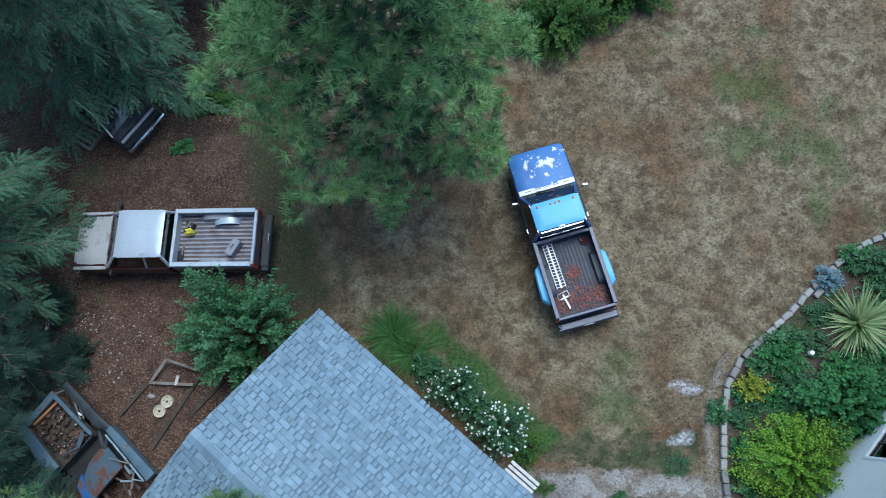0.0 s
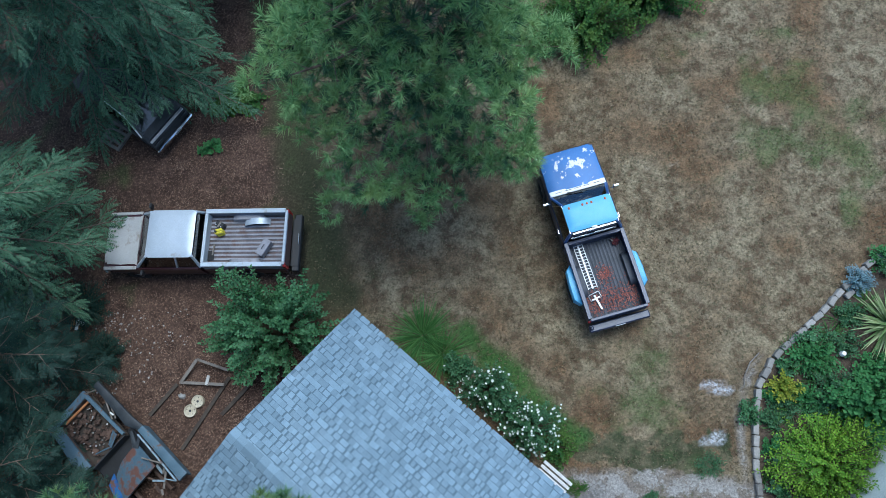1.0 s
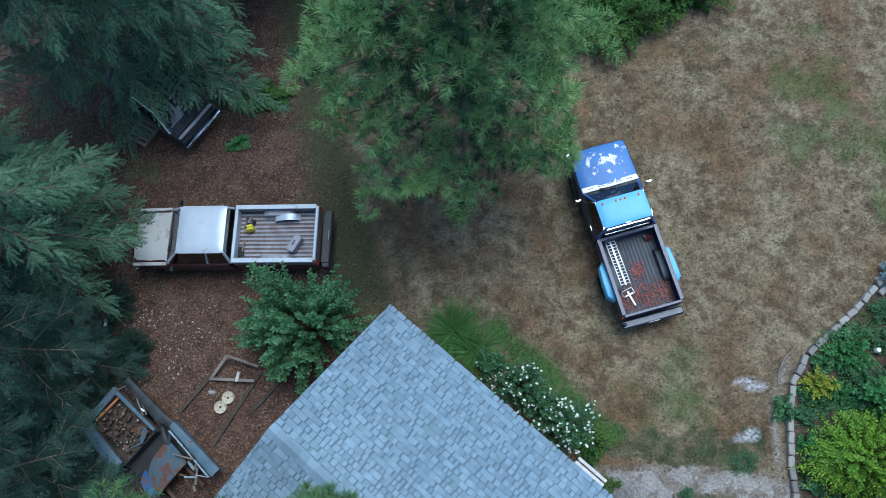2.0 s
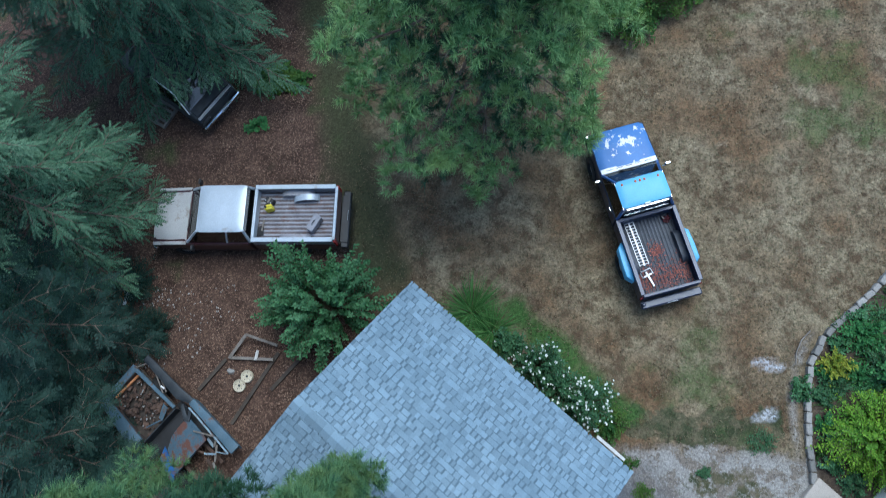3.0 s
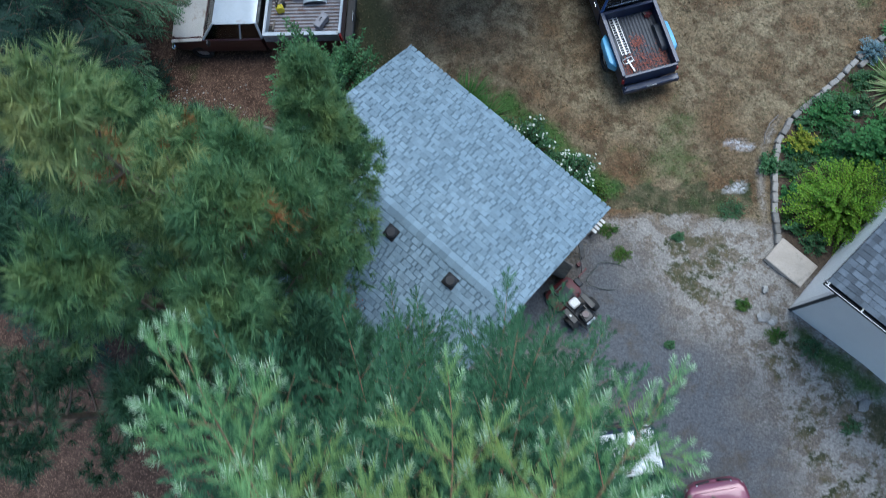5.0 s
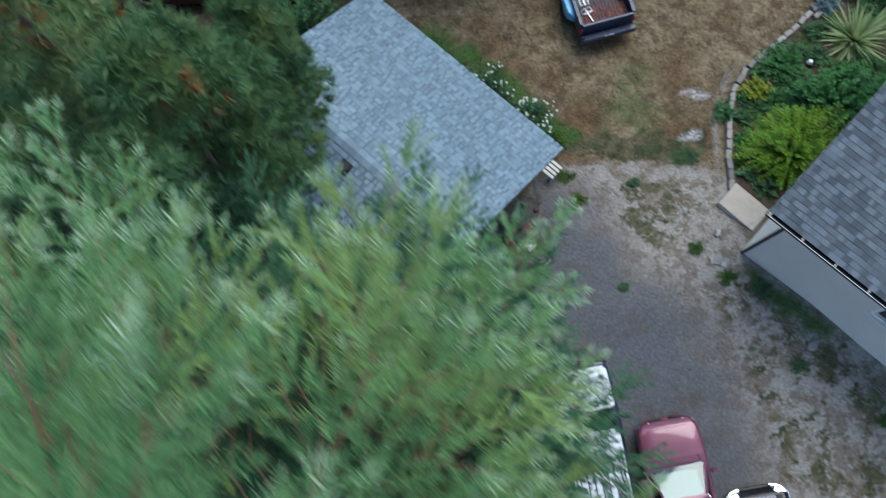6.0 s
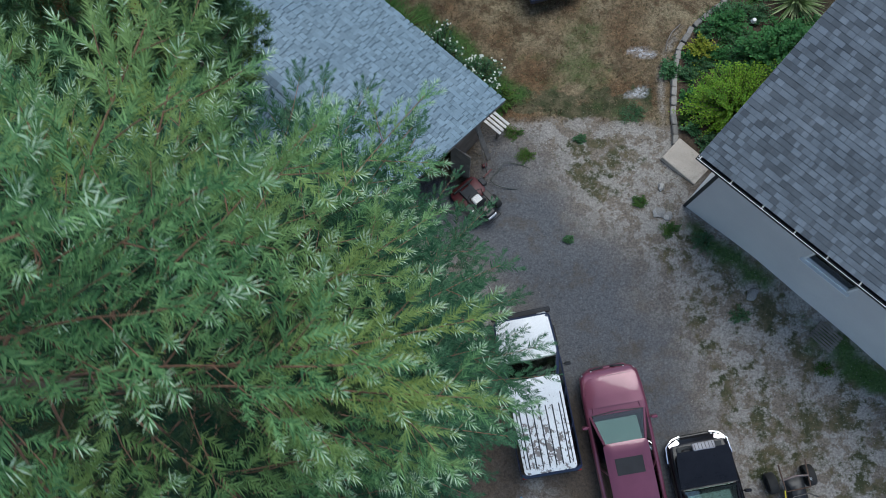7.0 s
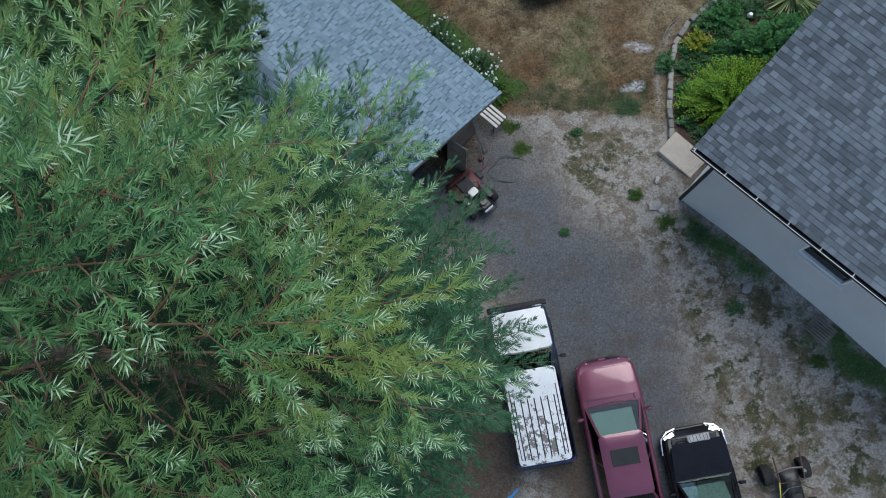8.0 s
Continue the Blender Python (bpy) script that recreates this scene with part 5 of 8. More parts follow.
def truck_bed(car, x0, x1, hw, z_floor, z_rail, wall, side_mat, floor_mat, rail_mat, well=(0, 0), ribs=12, gate_mat=None, gate_label=""):
    for s in (1, -1):
        part("bed_side", boxes((((x0 + x1) / 2, s * (hw - wall / 2), (z_floor + z_rail) / 2 - 0.12), (x1 - x0, wall, z_rail - z_floor + 0.24)), bev=0.015), M[side_mat], car)
        part("bed_rail", boxes((((x0 + x1) / 2, s * (hw - wall / 2 - 0.01), z_rail + 0.012), (x1 - x0, wall + 0.05, 0.035)), bev=0.012), M[rail_mat], car)
        if well[1] > well[0]:
            L = well[1] - well[0]
            rings = []
            for k in range(9):
                a = math.pi * k / 8
                px, pz = (well[0] + well[1]) / 2 - 0.5 * L * math.cos(a), z_floor + 0.20 * min(1, 1.6 * math.sin(a))
                rings.append([Vector((px, s * (hw - wall), z_floor - 0.02)), Vector((px, s * (hw - wall), pz)), Vector((px, s * (hw - wall - 0.18), pz)), Vector((px, s * (hw - wall - 0.21), z_floor - 0.02))])
            part("wheel_well", loft(bmesh.new(), rings), M[floor_mat if floor_mat != "bed_silver" else "bed_rib"], car)
    part("bed_front", boxes(((x1 - 0.03, 0, (z_floor + z_rail) / 2), (0.06, 2 * hw - 2 * wall - 0.02, z_rail - z_floor)), ((x1 - 0.04, 0, z_rail + 0.012), (0.10, 2 * hw - 2 * wall - 0.07, 0.03)), bev=0.01), M[rail_mat], car)
    part("bed_floor", boxes((((x0 + x1) / 2, 0, z_floor - 0.03), (x1 - x0 - 0.02, 2 * (hw - wall) - 0.01, 0.04)), bev=0), M[floor_mat], car, "ribbed truck bed floor")
    step_y = 2 * (hw - wall) / (ribs + 0.4)
    for k in range(ribs):
        y = -(hw - wall) + (k + 0.7) * step_y
        part("floor_rib", boxes((((x0 + x1) / 2, y, z_floor), (x1 - x0 - 0.08, step_y * 0.5, 0.025)), bev=0.008), M["bed_rib" if floor_mat == "bed_silver" else floor_mat], car)
    part("tailgate", boxes(((x0 - 0.03, 0, (z_floor + z_rail) / 2 - 0.06), (0.06, 2 * hw - 0.12, z_rail - z_floor + 0.10)), ((x0 - 0.03, 0, z_rail - 0.01), (0.085, 2 * hw - 0.10, 0.04)), bev=0.012), M[gate_mat or side_mat], car, gate_label)


def number_plate(car, x, y, z, s=1):
    p = part("number_plate", boxes(((x, y, z), (0.012, 0.30, 0.15), Euler((0, -0.25 * s, 0))), bev=0.004), M["plate"], car, "pale number plate with a dark bar")
    part("plate_bar", boxes(((x - 0.008 * s, y, z + 0.002), (0.008, 0.20, 0.05), Euler((0, -0.25 * s, 0))), bev=0), M["navy"], p, round_=False)


def silver_pickup():
    car = thing("pickup_truck", on_ground(-8.62, 5.11, 179), "silver over maroon extended-cab pickup with a cluttered open bed", "truck")
    # nose and doors
    st = [(3.00, 0.80, 0.50, 0.98, 0.10), (2.90, 0.86, 0.45, 1.04, 0.10), (2.4, 0.90, 0.42, 1.09, 0.09), (1.95, 0.92, 0.40, 1.13, 0.08), (1.80, 0.92, 0.40, 1.12, 0.08), (-0.10, 0.92, 0.40, 1.12, 0.08)]
    part("body", loft(bmesh.new(), [ring_yz(*s) for s in st]), M["maroon"], car, "dark maroon lower body")
    for s in (1, -1):
        part("belt_panel", boxes(((0.88, s * 0.905, 1.02), (1.9, 0.05, 0.20)), bev=0.02), M["maroon"], car, "maroon upper door panel")
    rings = []
    for x, hw, z in ((2.98, 0.70, 1.015), (2.86, 0.78, 1.06), (2.4, 0.80, 1.11), (1.86, 0.82, 1.15)):
        rings.append([Vector((x, y * hw, z - 0.03 if abs(y) == 1 else z + 0.028 * (1 - y * y) + (0.012 if abs(abs(y) - 0.55) < 0.02 else 0))) for y in (1, 0.8, 0.55, 0.25, 0, -0.25, -0.55, -0.8, -1)] + [Vector((x, -hw, z - 0.06)), Vector((x, hw, z - 0.06))])
    part("hood", loft(bmesh.new(), rings), M["hood_silver"], car, "dusty faded silver hood")
    for s in (1, -1):
        part("fender_top", boxes(((2.42, s * 0.865, 1.075), (1.08, 0.11, 0.05), Euler((s * -0.25, 0.06, 0))), bev=0.02), M["hood_silver"], car)
    greenhouse(car, -0.12, 1.84, 0.86, 1.12, -0.10, 1.30, 0.70, 1.74, "silver_paint", "silver_paint", (0.36,), roof_label="sun-faded silver roof")
    cabin(car, 0.0, 1.8, 0.86, 0.55, 1.10)
    truck_bed(car, -2.68, -0.20, 0.885, 0.92, 1.27, 0.09, "bed_rib", "bed_silver", "silver_paint", (-1.95, -0.95), 12, "silver_paint", "silver tailgate with a maroon face")
    for s in (1, -1):
        part("bed_skirt", boxes(((-1.42, s * 0.86, 0.70), (2.5, 0.07, 0.46)), bev=0.02), M["maroon"], car, "maroon lower bed side")
    part("tailgate_trim", boxes(((-2.745, 0, 0.98), (0.03, 1.60, 0.38)), bev=0.01), M["maroon"], car, "dark red tailgate face")
    for s in (1, -1):
        part("tail_light", boxes(((-2.72, s * 0.83, 1.0), (0.07, 0.12, 0.40)), bev=0.012), M["red_lens"], car)
        part("headlight", boxes(((2.99, s * 0.62, 0.84), (0.06, 0.32, 0.18)), bev=0.02), M["steel"], car)
        mirror(car, 1.62, s * 0.92, 1.12, "black")
        for wx in (2.15, -1.45):
            wheel(car, wx, s * 0.80)
    part("rear_bumper", boxes(((-2.90, 0, 0.58), (0.24, 1.80, 0.20)), ((-2.88, 0, 0.69), (0.26, 1.5, 0.03)), bev=0.03), M["black"], car, "black step bumper")
    part("front_bumper", boxes(((3.07, 0, 0.58), (0.16, 1.80, 0.22)), bev=0.04), M["chrome"], car, "chrome front bumper")
    part("grille", boxes(((3.00, 0, 0.84), (0.05, 0.84, 0.20)), bev=0.01), M["black"], car)
    part("wiper", tube(bmesh.new(), [(1.86, 0.5, 1.16), (1.75, 0.0, 1.24)], 0.012, 5), M["black"], car)
    number_plate(car, -2.97, -0.1, 0.74)
    part("frame_rail", boxes(((-0.2, 0.38, 0.46), (5.6, 0.10, 0.14)), ((-0.2, -0.38, 0.46), (5.6, 0.10, 0.14))), M["black"], car)
    m = on_ground(-8.62, 5.11, 179)

    def in_bed(x, y, z, rz=0):
        return m @ pose(x, y, z + 0.14, 0, 0, rz)
    bm = boxes(((0, 0, 0.15), (0.24, 0.16, 0.30)), bev=0.03)
    jug = thing("fuel_can", in_bed(-0.62, -0.22, 0.80, 15), "yellow plastic fuel can in the truck bed", "fuel can")
    part("can", bm, M["yellow"], jug)
    part("cap", cyl(bmesh.new(), 0.035, 0.06, Matrix.Translation((0.07, 0, 0.33)), 12), M["black"], jug)
    part("handle", tube(bmesh.new(), [(-0.1, 0, 0.30), (-0.06, 0, 0.36), (0.02, 0, 0.36), (0.04, 0, 0.30)], 0.014), M["yellow"], jug)
    bat = thing("car_battery", in_bed(-0.60, -0.46, 0.80, -28), "black car battery in the truck bed", "battery")
    part("case", boxes(((0, 0, 0.10), (0.27, 0.18, 0.20)), bev=0.01), M["black"], bat)
    for sx in (-0.09, 0.09):
        part("terminal", cyl(bmesh.new(), 0.014, 0.04, Matrix.Translation((sx, 0.05, 0.22)), 10), M["steel"], bat)
    part("strap", boxes(((0, 0, 0.205), (0.06, 0.19, 0.012)), bev=0.002), M["old_wood"], bat)
    bm = bmesh.new()
    rings = []
    for k in range(9):
        a = math.pi * k / 8
        px, pz = -0.40 * math.cos(a), 0.20 * math.sin(a)
        rings.append([Vector((px, -0.10, pz * 0.98)), Vector((px, 0.10, pz)), Vector((px * 0.97, 0.10, pz - 0.012)), Vector((px * 0.97, -0.10, pz * 0.98 - 0.012))])
    whole("fender_shell", loft(bm, rings), M["silver_paint"], "silver curved fender shell lying in the truck bed", "car part", at=in_bed(-1.72, -0.56, 0.80, 4))
    crate = thing("grey_toolbox", in_bed(-2.05, 0.28, 0.82, 60), "grey metal toolbox lying in the truck bed", "toolbox")
    part("box", boxes(((0, 0, 0.11), (0.52, 0.24, 0.22)), bev=0.02), M["bed_rib"], crate)
    part("lid", boxes(((0, 0, 0.235), (0.53, 0.25, 0.03)), bev=0.01), M["bed_rib"], crate)
    part("handle", tube(bmesh.new(), [(-0.08, 0, 0.25), (-0.07, 0, 0.29), (0.07, 0, 0.29), (0.08, 0, 0.25)], 0.01), M["black"], crate)
    whole("wood_offcut", boxes(((0, 0, 0.02), (0.36, 0.05, 0.035)), bev=0.005), M["old_wood"], "short timber offcut in the truck bed", "wood", at=in_bed(-0.42, 0.28, 0.80, 85))
    whole("rubber_mat", boxes(((0, 0, 0.012), (0.26, 0.30, 0.02)), bev=0.004), M["rubber"], "small black rubber mat in the truck bed", "mat", at=in_bed(-0.32, 0.46, 0.80, 5))


def blue_pickup():
    at = on_ground(3.0, 5.15, 105.15)
    car = thing("pickup_truck", at, "old two-tone blue pickup with a peeling hood parked on dry grass", "truck")
    st = [(2.56, 0.80, 0.55, 1.04, 0.06), (2.50, 0.85, 0.50, 1.10, 0.07), (1.9, 0.87, 0.46, 1.14, 0.07), (1.25, 0.88, 0.44, 1.17, 0.07), (-0.18, 0.88, 0.44, 1.17, 0.07)]
    part("body", loft(bmesh.new(), [ring_yz(*s) for s in st]), M["navy"], car, "dark navy lower body")
    rings = []
    for x, hw, z in ((2.53, 0.79, 1.09), (2.45, 0.82, 1.125), (1.9, 0.835, 1.16), (1.30, 0.84, 1.19)):
        rings.append([Vector((x, y * hw, z + 0.03 * (1 - y * y) - (0.03 if abs(y) == 1 else 0) - (0.010 if abs(abs(y) - 0.62) < 0.02 else 0))) for y in (1, 0.85, 0.62, 0.3, 0, -0.3, -0.62, -0.85, -1)] + [Vector((x, -hw, z - 0.07)), Vector((x, hw, z - 0.07))])
    part("hood", loft(bmesh.new(), rings), M["hood_blue"], car, "blue hood with paint peeling to grey")
    part("cowl", boxes(((1.27, 0, 1.195), (0.17, 1.66, 0.04), Euler((0, 0.10, 0))), bev=0.015), M["white_car"], car, "pale grey cowl panel")
    for k in range(5):
        part("cowl_slot", boxes(((1.27, -0.56 + 0.28 * k, 1.219), (0.014, 0.20, 0.006), Euler((0, 0.10, 0))), bev=0), M["black"], car, round_=False)
    for s in (1, -1):
        part("drip_rail", boxes(((0.26, s * 0.69, 1.735), (0.85, 0.02, 0.025)), bev=0.006), M["chrome"], car)
    greenhouse(car, -0.19, 1.20, 0.84, 1.17, -0.12, 0.66, 0.67, 1.76, "blue_paint", "light_blue", roof_label="shiny light blue roof", crown=0.04)
    part("rear_window_frame", boxes(((-0.175, 0, 1.70), (0.04, 1.22, 0.03)), ((-0.20, 0, 1.34), (0.04, 1.30, 0.03)), ((-0.185, 0.22, 1.52), (0.03, 0.02, 0.36)), ((-0.185, -0.22, 1.52), (0.03, 0.02, 0.36)), bev=0.005), M["chrome"], car, "sliding rear window frame")
    part("brake_lamp", boxes(((-0.14, 0, 1.765), (0.05, 0.16, 0.035)), bev=0.01), M["white_paint"], car, "small white lamp over the rear window")
    for y in (-0.52, -0.13, 0.0, 0.13, 0.52):
        lamp = bmesh.new()
        bmesh.ops.create_uvsphere(lamp, u_segments=10, v_segments=6, radius=0.035, matrix=Matrix.Translation((0.55, y, 1.79)) @ Matrix.Diagonal((1.2, 1, 0.8, 1)))
        part("marker_lamp", lamp, M["amber"], car, "red-amber cab marker lamp")
    cabin(car, 0.0, 1.2, 0.86, 0.58, 1.15)
    truck_bed(car, -2.50, -0.23, 0.865, 0.74, 1.15, 0.07, "navy", "bed_blue", "navy", (-1.85, -0.85), 15, "navy", "dark navy tailgate")
    for s in (1, -1):
        rings = []
        for x, w0, zt in ((-0.82, 0.02, 0.90), (-0.98, 0.17, 0.985), (-1.4, 0.20, 1.0), (-1.84, 0.20, 0.985), (-2.0, 0.05, 0.90)):
            y0, y1 = s * 0.86, s * (0.87 + w0)
            rings.append([Vector((x, y0, zt)), Vector((x, y1 - s * 0.03, zt)), Vector((x, y1, zt - 0.04)), Vector((x, y1, 0.66)), Vector((x, y0, 0.66))])
        part("fender_flare", loft(bmesh.new(), rings), M["light_blue"], car, "light blue rear fender flare")
        mirror(car, 0.98, s * 0.90, 1.22, "chrome")
        part("door_handle", boxes(((0.18, s * 0.90, 1.05), (0.16, 0.03, 0.03)), bev=0.01), M["chrome"], car)
        part("vent_frame", tube(bmesh.new(), [(0.92, s * 0.855, 1.2), (0.70, s * 0.72, 1.70)], 0.012, 5), M["chrome"], car)
        part("tail_light", boxes(((-2.53, s * 0.83, 0.86), (0.05, 0.09, 0.20)), bev=0.012), M["red_lens"], car)
        part("headlight", cyl(bmesh.new(), 0.09, 0.05, Matrix.Translation((2.56, s * 0.64, 0.86)) @ Matrix.Rotation(radians(90), 4, "Y"), 16), M["steel"], car)
        part("side_lamp", boxes(((2.3, s * 0.875, 0.95), (0.12, 0.02, 0.04)), bev=0.006), M["amber"], car)
        for wx in (1.75, -1.40):
            wheel(car, wx, s * (0.92 if wx < 0 else 0.80), 0.39, 0.28)
    part("rear_bumper", boxes(((-2.70, 0, 0.62), (0.22, 1.74, 0.18)), ((-2.70, 0.80, 0.74), (0.10, 0.10, 0.10)), bev=0.03), M["navy"], car, "dark step bumper")
    part("front_bumper", boxes(((2.66, 0, 0.60), (0.14, 1.74, 0.20)), bev=0.04), M["chrome"], car)
    part("grille", boxes(((2.57, 0, 0.86), (0.04, 1.1, 0.22)), bev=0.01), M["black"], car)
    part("wiper", tube(bmesh.new(), [(1.20, 0.35, 1.22), (1.10, -0.10, 1.31)], 0.012, 5), M["black"], car)
    number_plate(car, -2.80, 0.0, 0.68)
    part("frame_rail", boxes(((0, 0.38, 0.46), (5.0, 0.10, 0.14)), ((0, -0.38, 0.46), (5.0, 0.10, 0.14))), M["black"], car)

    def in_bed(x, y, z, rz=0):
        return at @ pose(x, y, z, 0, 0, rz)
    rack = thing("metal_ramp", in_bed(-0.95, 0.45, 0.775, 1.5), "long bare aluminium slatted ramp lying in the truck bed", "ramp")
    for y in (-0.13, 0.0, 0.13):
        part("rail", boxes(((0, y, 0.02), (1.36, 0.022 if y else 0.05, 0.035)), bev=0.004), M["steel"], rack)
    for k in range(15):
        part("slat", boxes(((-0.64 + k * 0.0915, 0, 0.022), (0.02, 0.26, 0.02)), bev=0.003), M["steel"], rack, round_=False)
    jack = thing("trailer_hitch", in_bed(-2.05, 0.42, 0.775, 12), "small bare metal trailer hitch on the truck bed floor", "hitch")
    part("bar", boxes(((0, 0, 0.04), (0.46, 0.06, 0.06)), bev=0.008), M["steel"], jack)
    part("cross_bar", boxes(((0.12, 0, 0.05), (0.05, 0.26, 0.05)), bev=0.008), M["steel"], jack)
    part("loop", tube(bmesh.new(), [(0.10, -0.16, 0.06), (0.28, -0.16, 0.06), (0.28, 0.16, 0.06), (0.10, 0.16, 0.06)], 0.016), M["steel"], jack)
    r = np.random.default_rng(4)
    n = 900
    p = np.stack([r.normal(-2.05, 0.22, n), r.uniform(-0.72, 0.72, n), np.full(n, 0.785) + r.uniform(0, 0.02, n)], axis=1)
    p = p[(p[:, 0] > -2.44) & (np.abs(p[:, 1]) < 0.74)]
    q = np.stack([r.normal(-1.30, 0.11, 220), r.normal(-0.02, 0.12, 220), np.full(220, 0.785)], axis=1)
    p = np.concatenate([p, q])
    world = np.array([(at @ Vector(v))[:] for v in p])
    tv = np.array([[0, -0.35, 0], [1, -0.1, 0.1], [0.9, 0.3, 0], [-0.2, 0.3, 0.08]], float)
    tf = np.array([[0, 1, 2], [0, 2, 3]])
    d = r.normal(size=(len(p), 3)) * [1, 1, 0.15]
    v, f = strew(tv, tf, frames_from(d, np.tile([0, 0, 1.0], (len(p), 1)) + r.normal(0, 0.2, (len(p), 3))), r.uniform(0.02, 0.045, len(p)), world)
    whole("leaf_litter", np_mesh("leaf_litter", v, f, M["mat_red"]), None, "red-brown leaf litter in the truck bed", "leaf litter", kind="stuff", round_=False)
    bag = thing("red_strap", in_bed(-0.48, -0.60, 0.775, 30), "tangled red ratchet strap in the truck bed corner", "strap")
    pts = [(0.16 * math.sin(k * 1.9) * (1 - k / 22), 0.12 * math.cos(k * 1.3), 0.02 + 0.012 * (k % 3)) for k in range(18)]
    part("webbing", tube(bmesh.new(), pts, 0.016, 5), M["mower_red"], bag)
    part("ratchet", boxes(((0.1, 0.05, 0.03), (0.12, 0.06, 0.05)), bev=0.01), M["black"], bag)


def sedan(name, at, label, paint, L, hw, h, roof, belt, hood_z, hood_open=False, sunroof=False, shade=True):
    car = thing(name, at, label, "car")
    f, b = L / 2, -L / 2
    st = [(f, hw * 0.62, 0.34, 0.58, 0.08), (f - 0.06, hw * 0.80, 0.30, 0.64, 0.10), (f - 0.22, hw * 0.93, 0.26, hood_z - 0.06, 0.12), (f - 0.6, hw * 0.985, 0.24, hood_z - 0.015, 0.13),
          (belt[1], hw, 0.22, hood_z + 0.09, 0.12), (0.0, hw, 0.22, hood_z + 0.12, 0.12), (belt[0], hw * 0.99, 0.24, hood_z + 0.12, 0.13), (b + 0.35, hw * 0.96, 0.28, hood_z + 0.08, 0.13), (b + 0.08, hw * 0.86, 0.34, hood_z, 0.12), (b, hw * 0.72, 0.42, hood_z - 0.10, 0.10)]
    body = part("body", loft(bmesh.new(), [ring_yz(*s, 5) for s in st]), M[paint], car)
    zb = hood_z + 0.10
    greenhouse(car, belt[0], belt[1], hw * 0.88, zb, roof[0], roof[1], hw * 0.66, h, paint, paint, (0.5,), pil=0.045, crown=0.05)
    part("cabin", boxes((((belt[0] + belt[1]) / 2, 0, zb + 0.012), (belt[1] - belt[0] - 0.2, hw * 1.6, 0.02))), M["seat"], car, "dark cabin interior")
    for sx in (belt[0] + 1.15, belt[0] + 2.0):
        part("seat", boxes(((sx, hw * 0.4, zb + 0.16), (0.14, 0.46, 0.34)), ((sx, -hw * 0.4, zb + 0.16), (0.14, 0.46, 0.34)), bev=0.05), M["seat"], car)
    if shade:
        x0, x1 = belt[1] - 0.06, roof[1] + 0.02
        part("sunshade", slab(bmesh.new(), (x0 - 0.08, hw * 0.80, zb + 0.03), (x0 - 0.08, -hw * 0.56, zb + 0.03), (x1 - 0.06, -hw * 0.56, h - 0.08), (x1 - 0.06, hw * 0.60, h - 0.08), 0.01), M["sunshade"], car, "pale reflective sunshade behind the windshield", round_=False)
    part("windshield_trim", tube(bmesh.new(), [(belt[1], -hw * 0.88, zb - 0.01), (belt[1] + 0.06, 0, zb - 0.005), (belt[1], hw * 0.88, zb - 0.01)], 0.016, 5), M["black"], car)
    if sunroof:
        xm = (roof[0] + roof[1]) / 2 + 0.22
        part("sunroof", boxes(((xm, 0, h + 0.052), (0.46, hw * 0.86, 0.012)), bev=0.01), M["tin"], car, "dark glass sunroof")
    for s in (1, -1):
        part("headlight", boxes(((f - 0.11, s * hw * 0.66, 0.57), (0.14, 0.36, 0.10), Euler((0, 0.15, s * 0.30))), bev=0.03), M["steel"], car)
        part("tail_light", boxes(((b + 0.05, s * hw * 0.66, 0.68), (0.10, 0.36, 0.12), Euler((0, 0, s * -0.3))), bev=0.03), M["red_lens"], car)
        mirror(car, belt[1] - 0.25, s * hw * 0.93, zb + 0.02, paint)
        part("side_trim", tube(bmesh.new(), [(f - 0.7, s * hw * 0.995, 0.55), (b + 0.6, s * hw * 0.99, 0.57)], 0.014, 5), M["black"], car)
        for wx in (f - 0.92, b + 0.95):
            wheel(car, wx, s * (hw - 0.13), 0.31, 0.20)
    part("front_bumper", loft(bmesh.new(), [[Vector((f + dx, y, 0.36 + dz)) for dx, dz in ((0.03, 0), (0.05, 0.08), (0.03, 0.15), (-0.05, 0.16), (-0.05, 0))] if abs(y) < hw * 0.6 else [Vector((f + dx - 0.22, y, 0.36 + dz)) for dx, dz in ((0.03, 0), (0.05, 0.08), (0.03, 0.15), (-0.05, 0.16), (-0.05, 0))] for y in (-hw * 0.93, -hw * 0.55, 0, hw * 0.55, hw * 0.93)]), M[paint], car)
    return car, body


def burgundy_sedan():
    car, body = sedan("sedan_car", on_ground(5.48, -11.17, 101.5), "shiny burgundy saloon car with a pale sunshade", "burgundy", 4.7, 0.875, 1.38, (-1.25, 0.44), (-1.75, 1.14), 0.80, sunroof=True)
    for s in (1, -1):
        part("hood_crease", tube(bmesh.new(), [(2.0, s * 0.50, 0.795), (1.2, s * 0.66, 0.905)], 0.010, 5), M["burgundy"], car)
    for s in (1, -1):
        part("grille", boxes(((2.36, s * 0.30, 0.55), (0.05, 0.40, 0.09), Euler((0, 0, s * 0.12))), bev=0.02), M["black"], car)
    rings = []
    for x, hw, z in ((2.16, 0.58, 0.745), (2.05, 0.70, 0.785), (1.6, 0.76, 0.845), (1.36, 0.79, 0.885)):
        rings.append([Vector((x, y * hw, z + 0.035 * (1 - y * y) - (0.02 if abs(y) == 1 else 0))) for y in (1, 0.8, 0.5, 0.2, -0.2, -0.5, -0.8, -1)] + [Vector((x, -hw, z - 0.06)), Vector((x, hw, z - 0.06))])
    part("hood", loft(bmesh.new(), rings), M["burgundy"], car, "glossy burgundy hood")


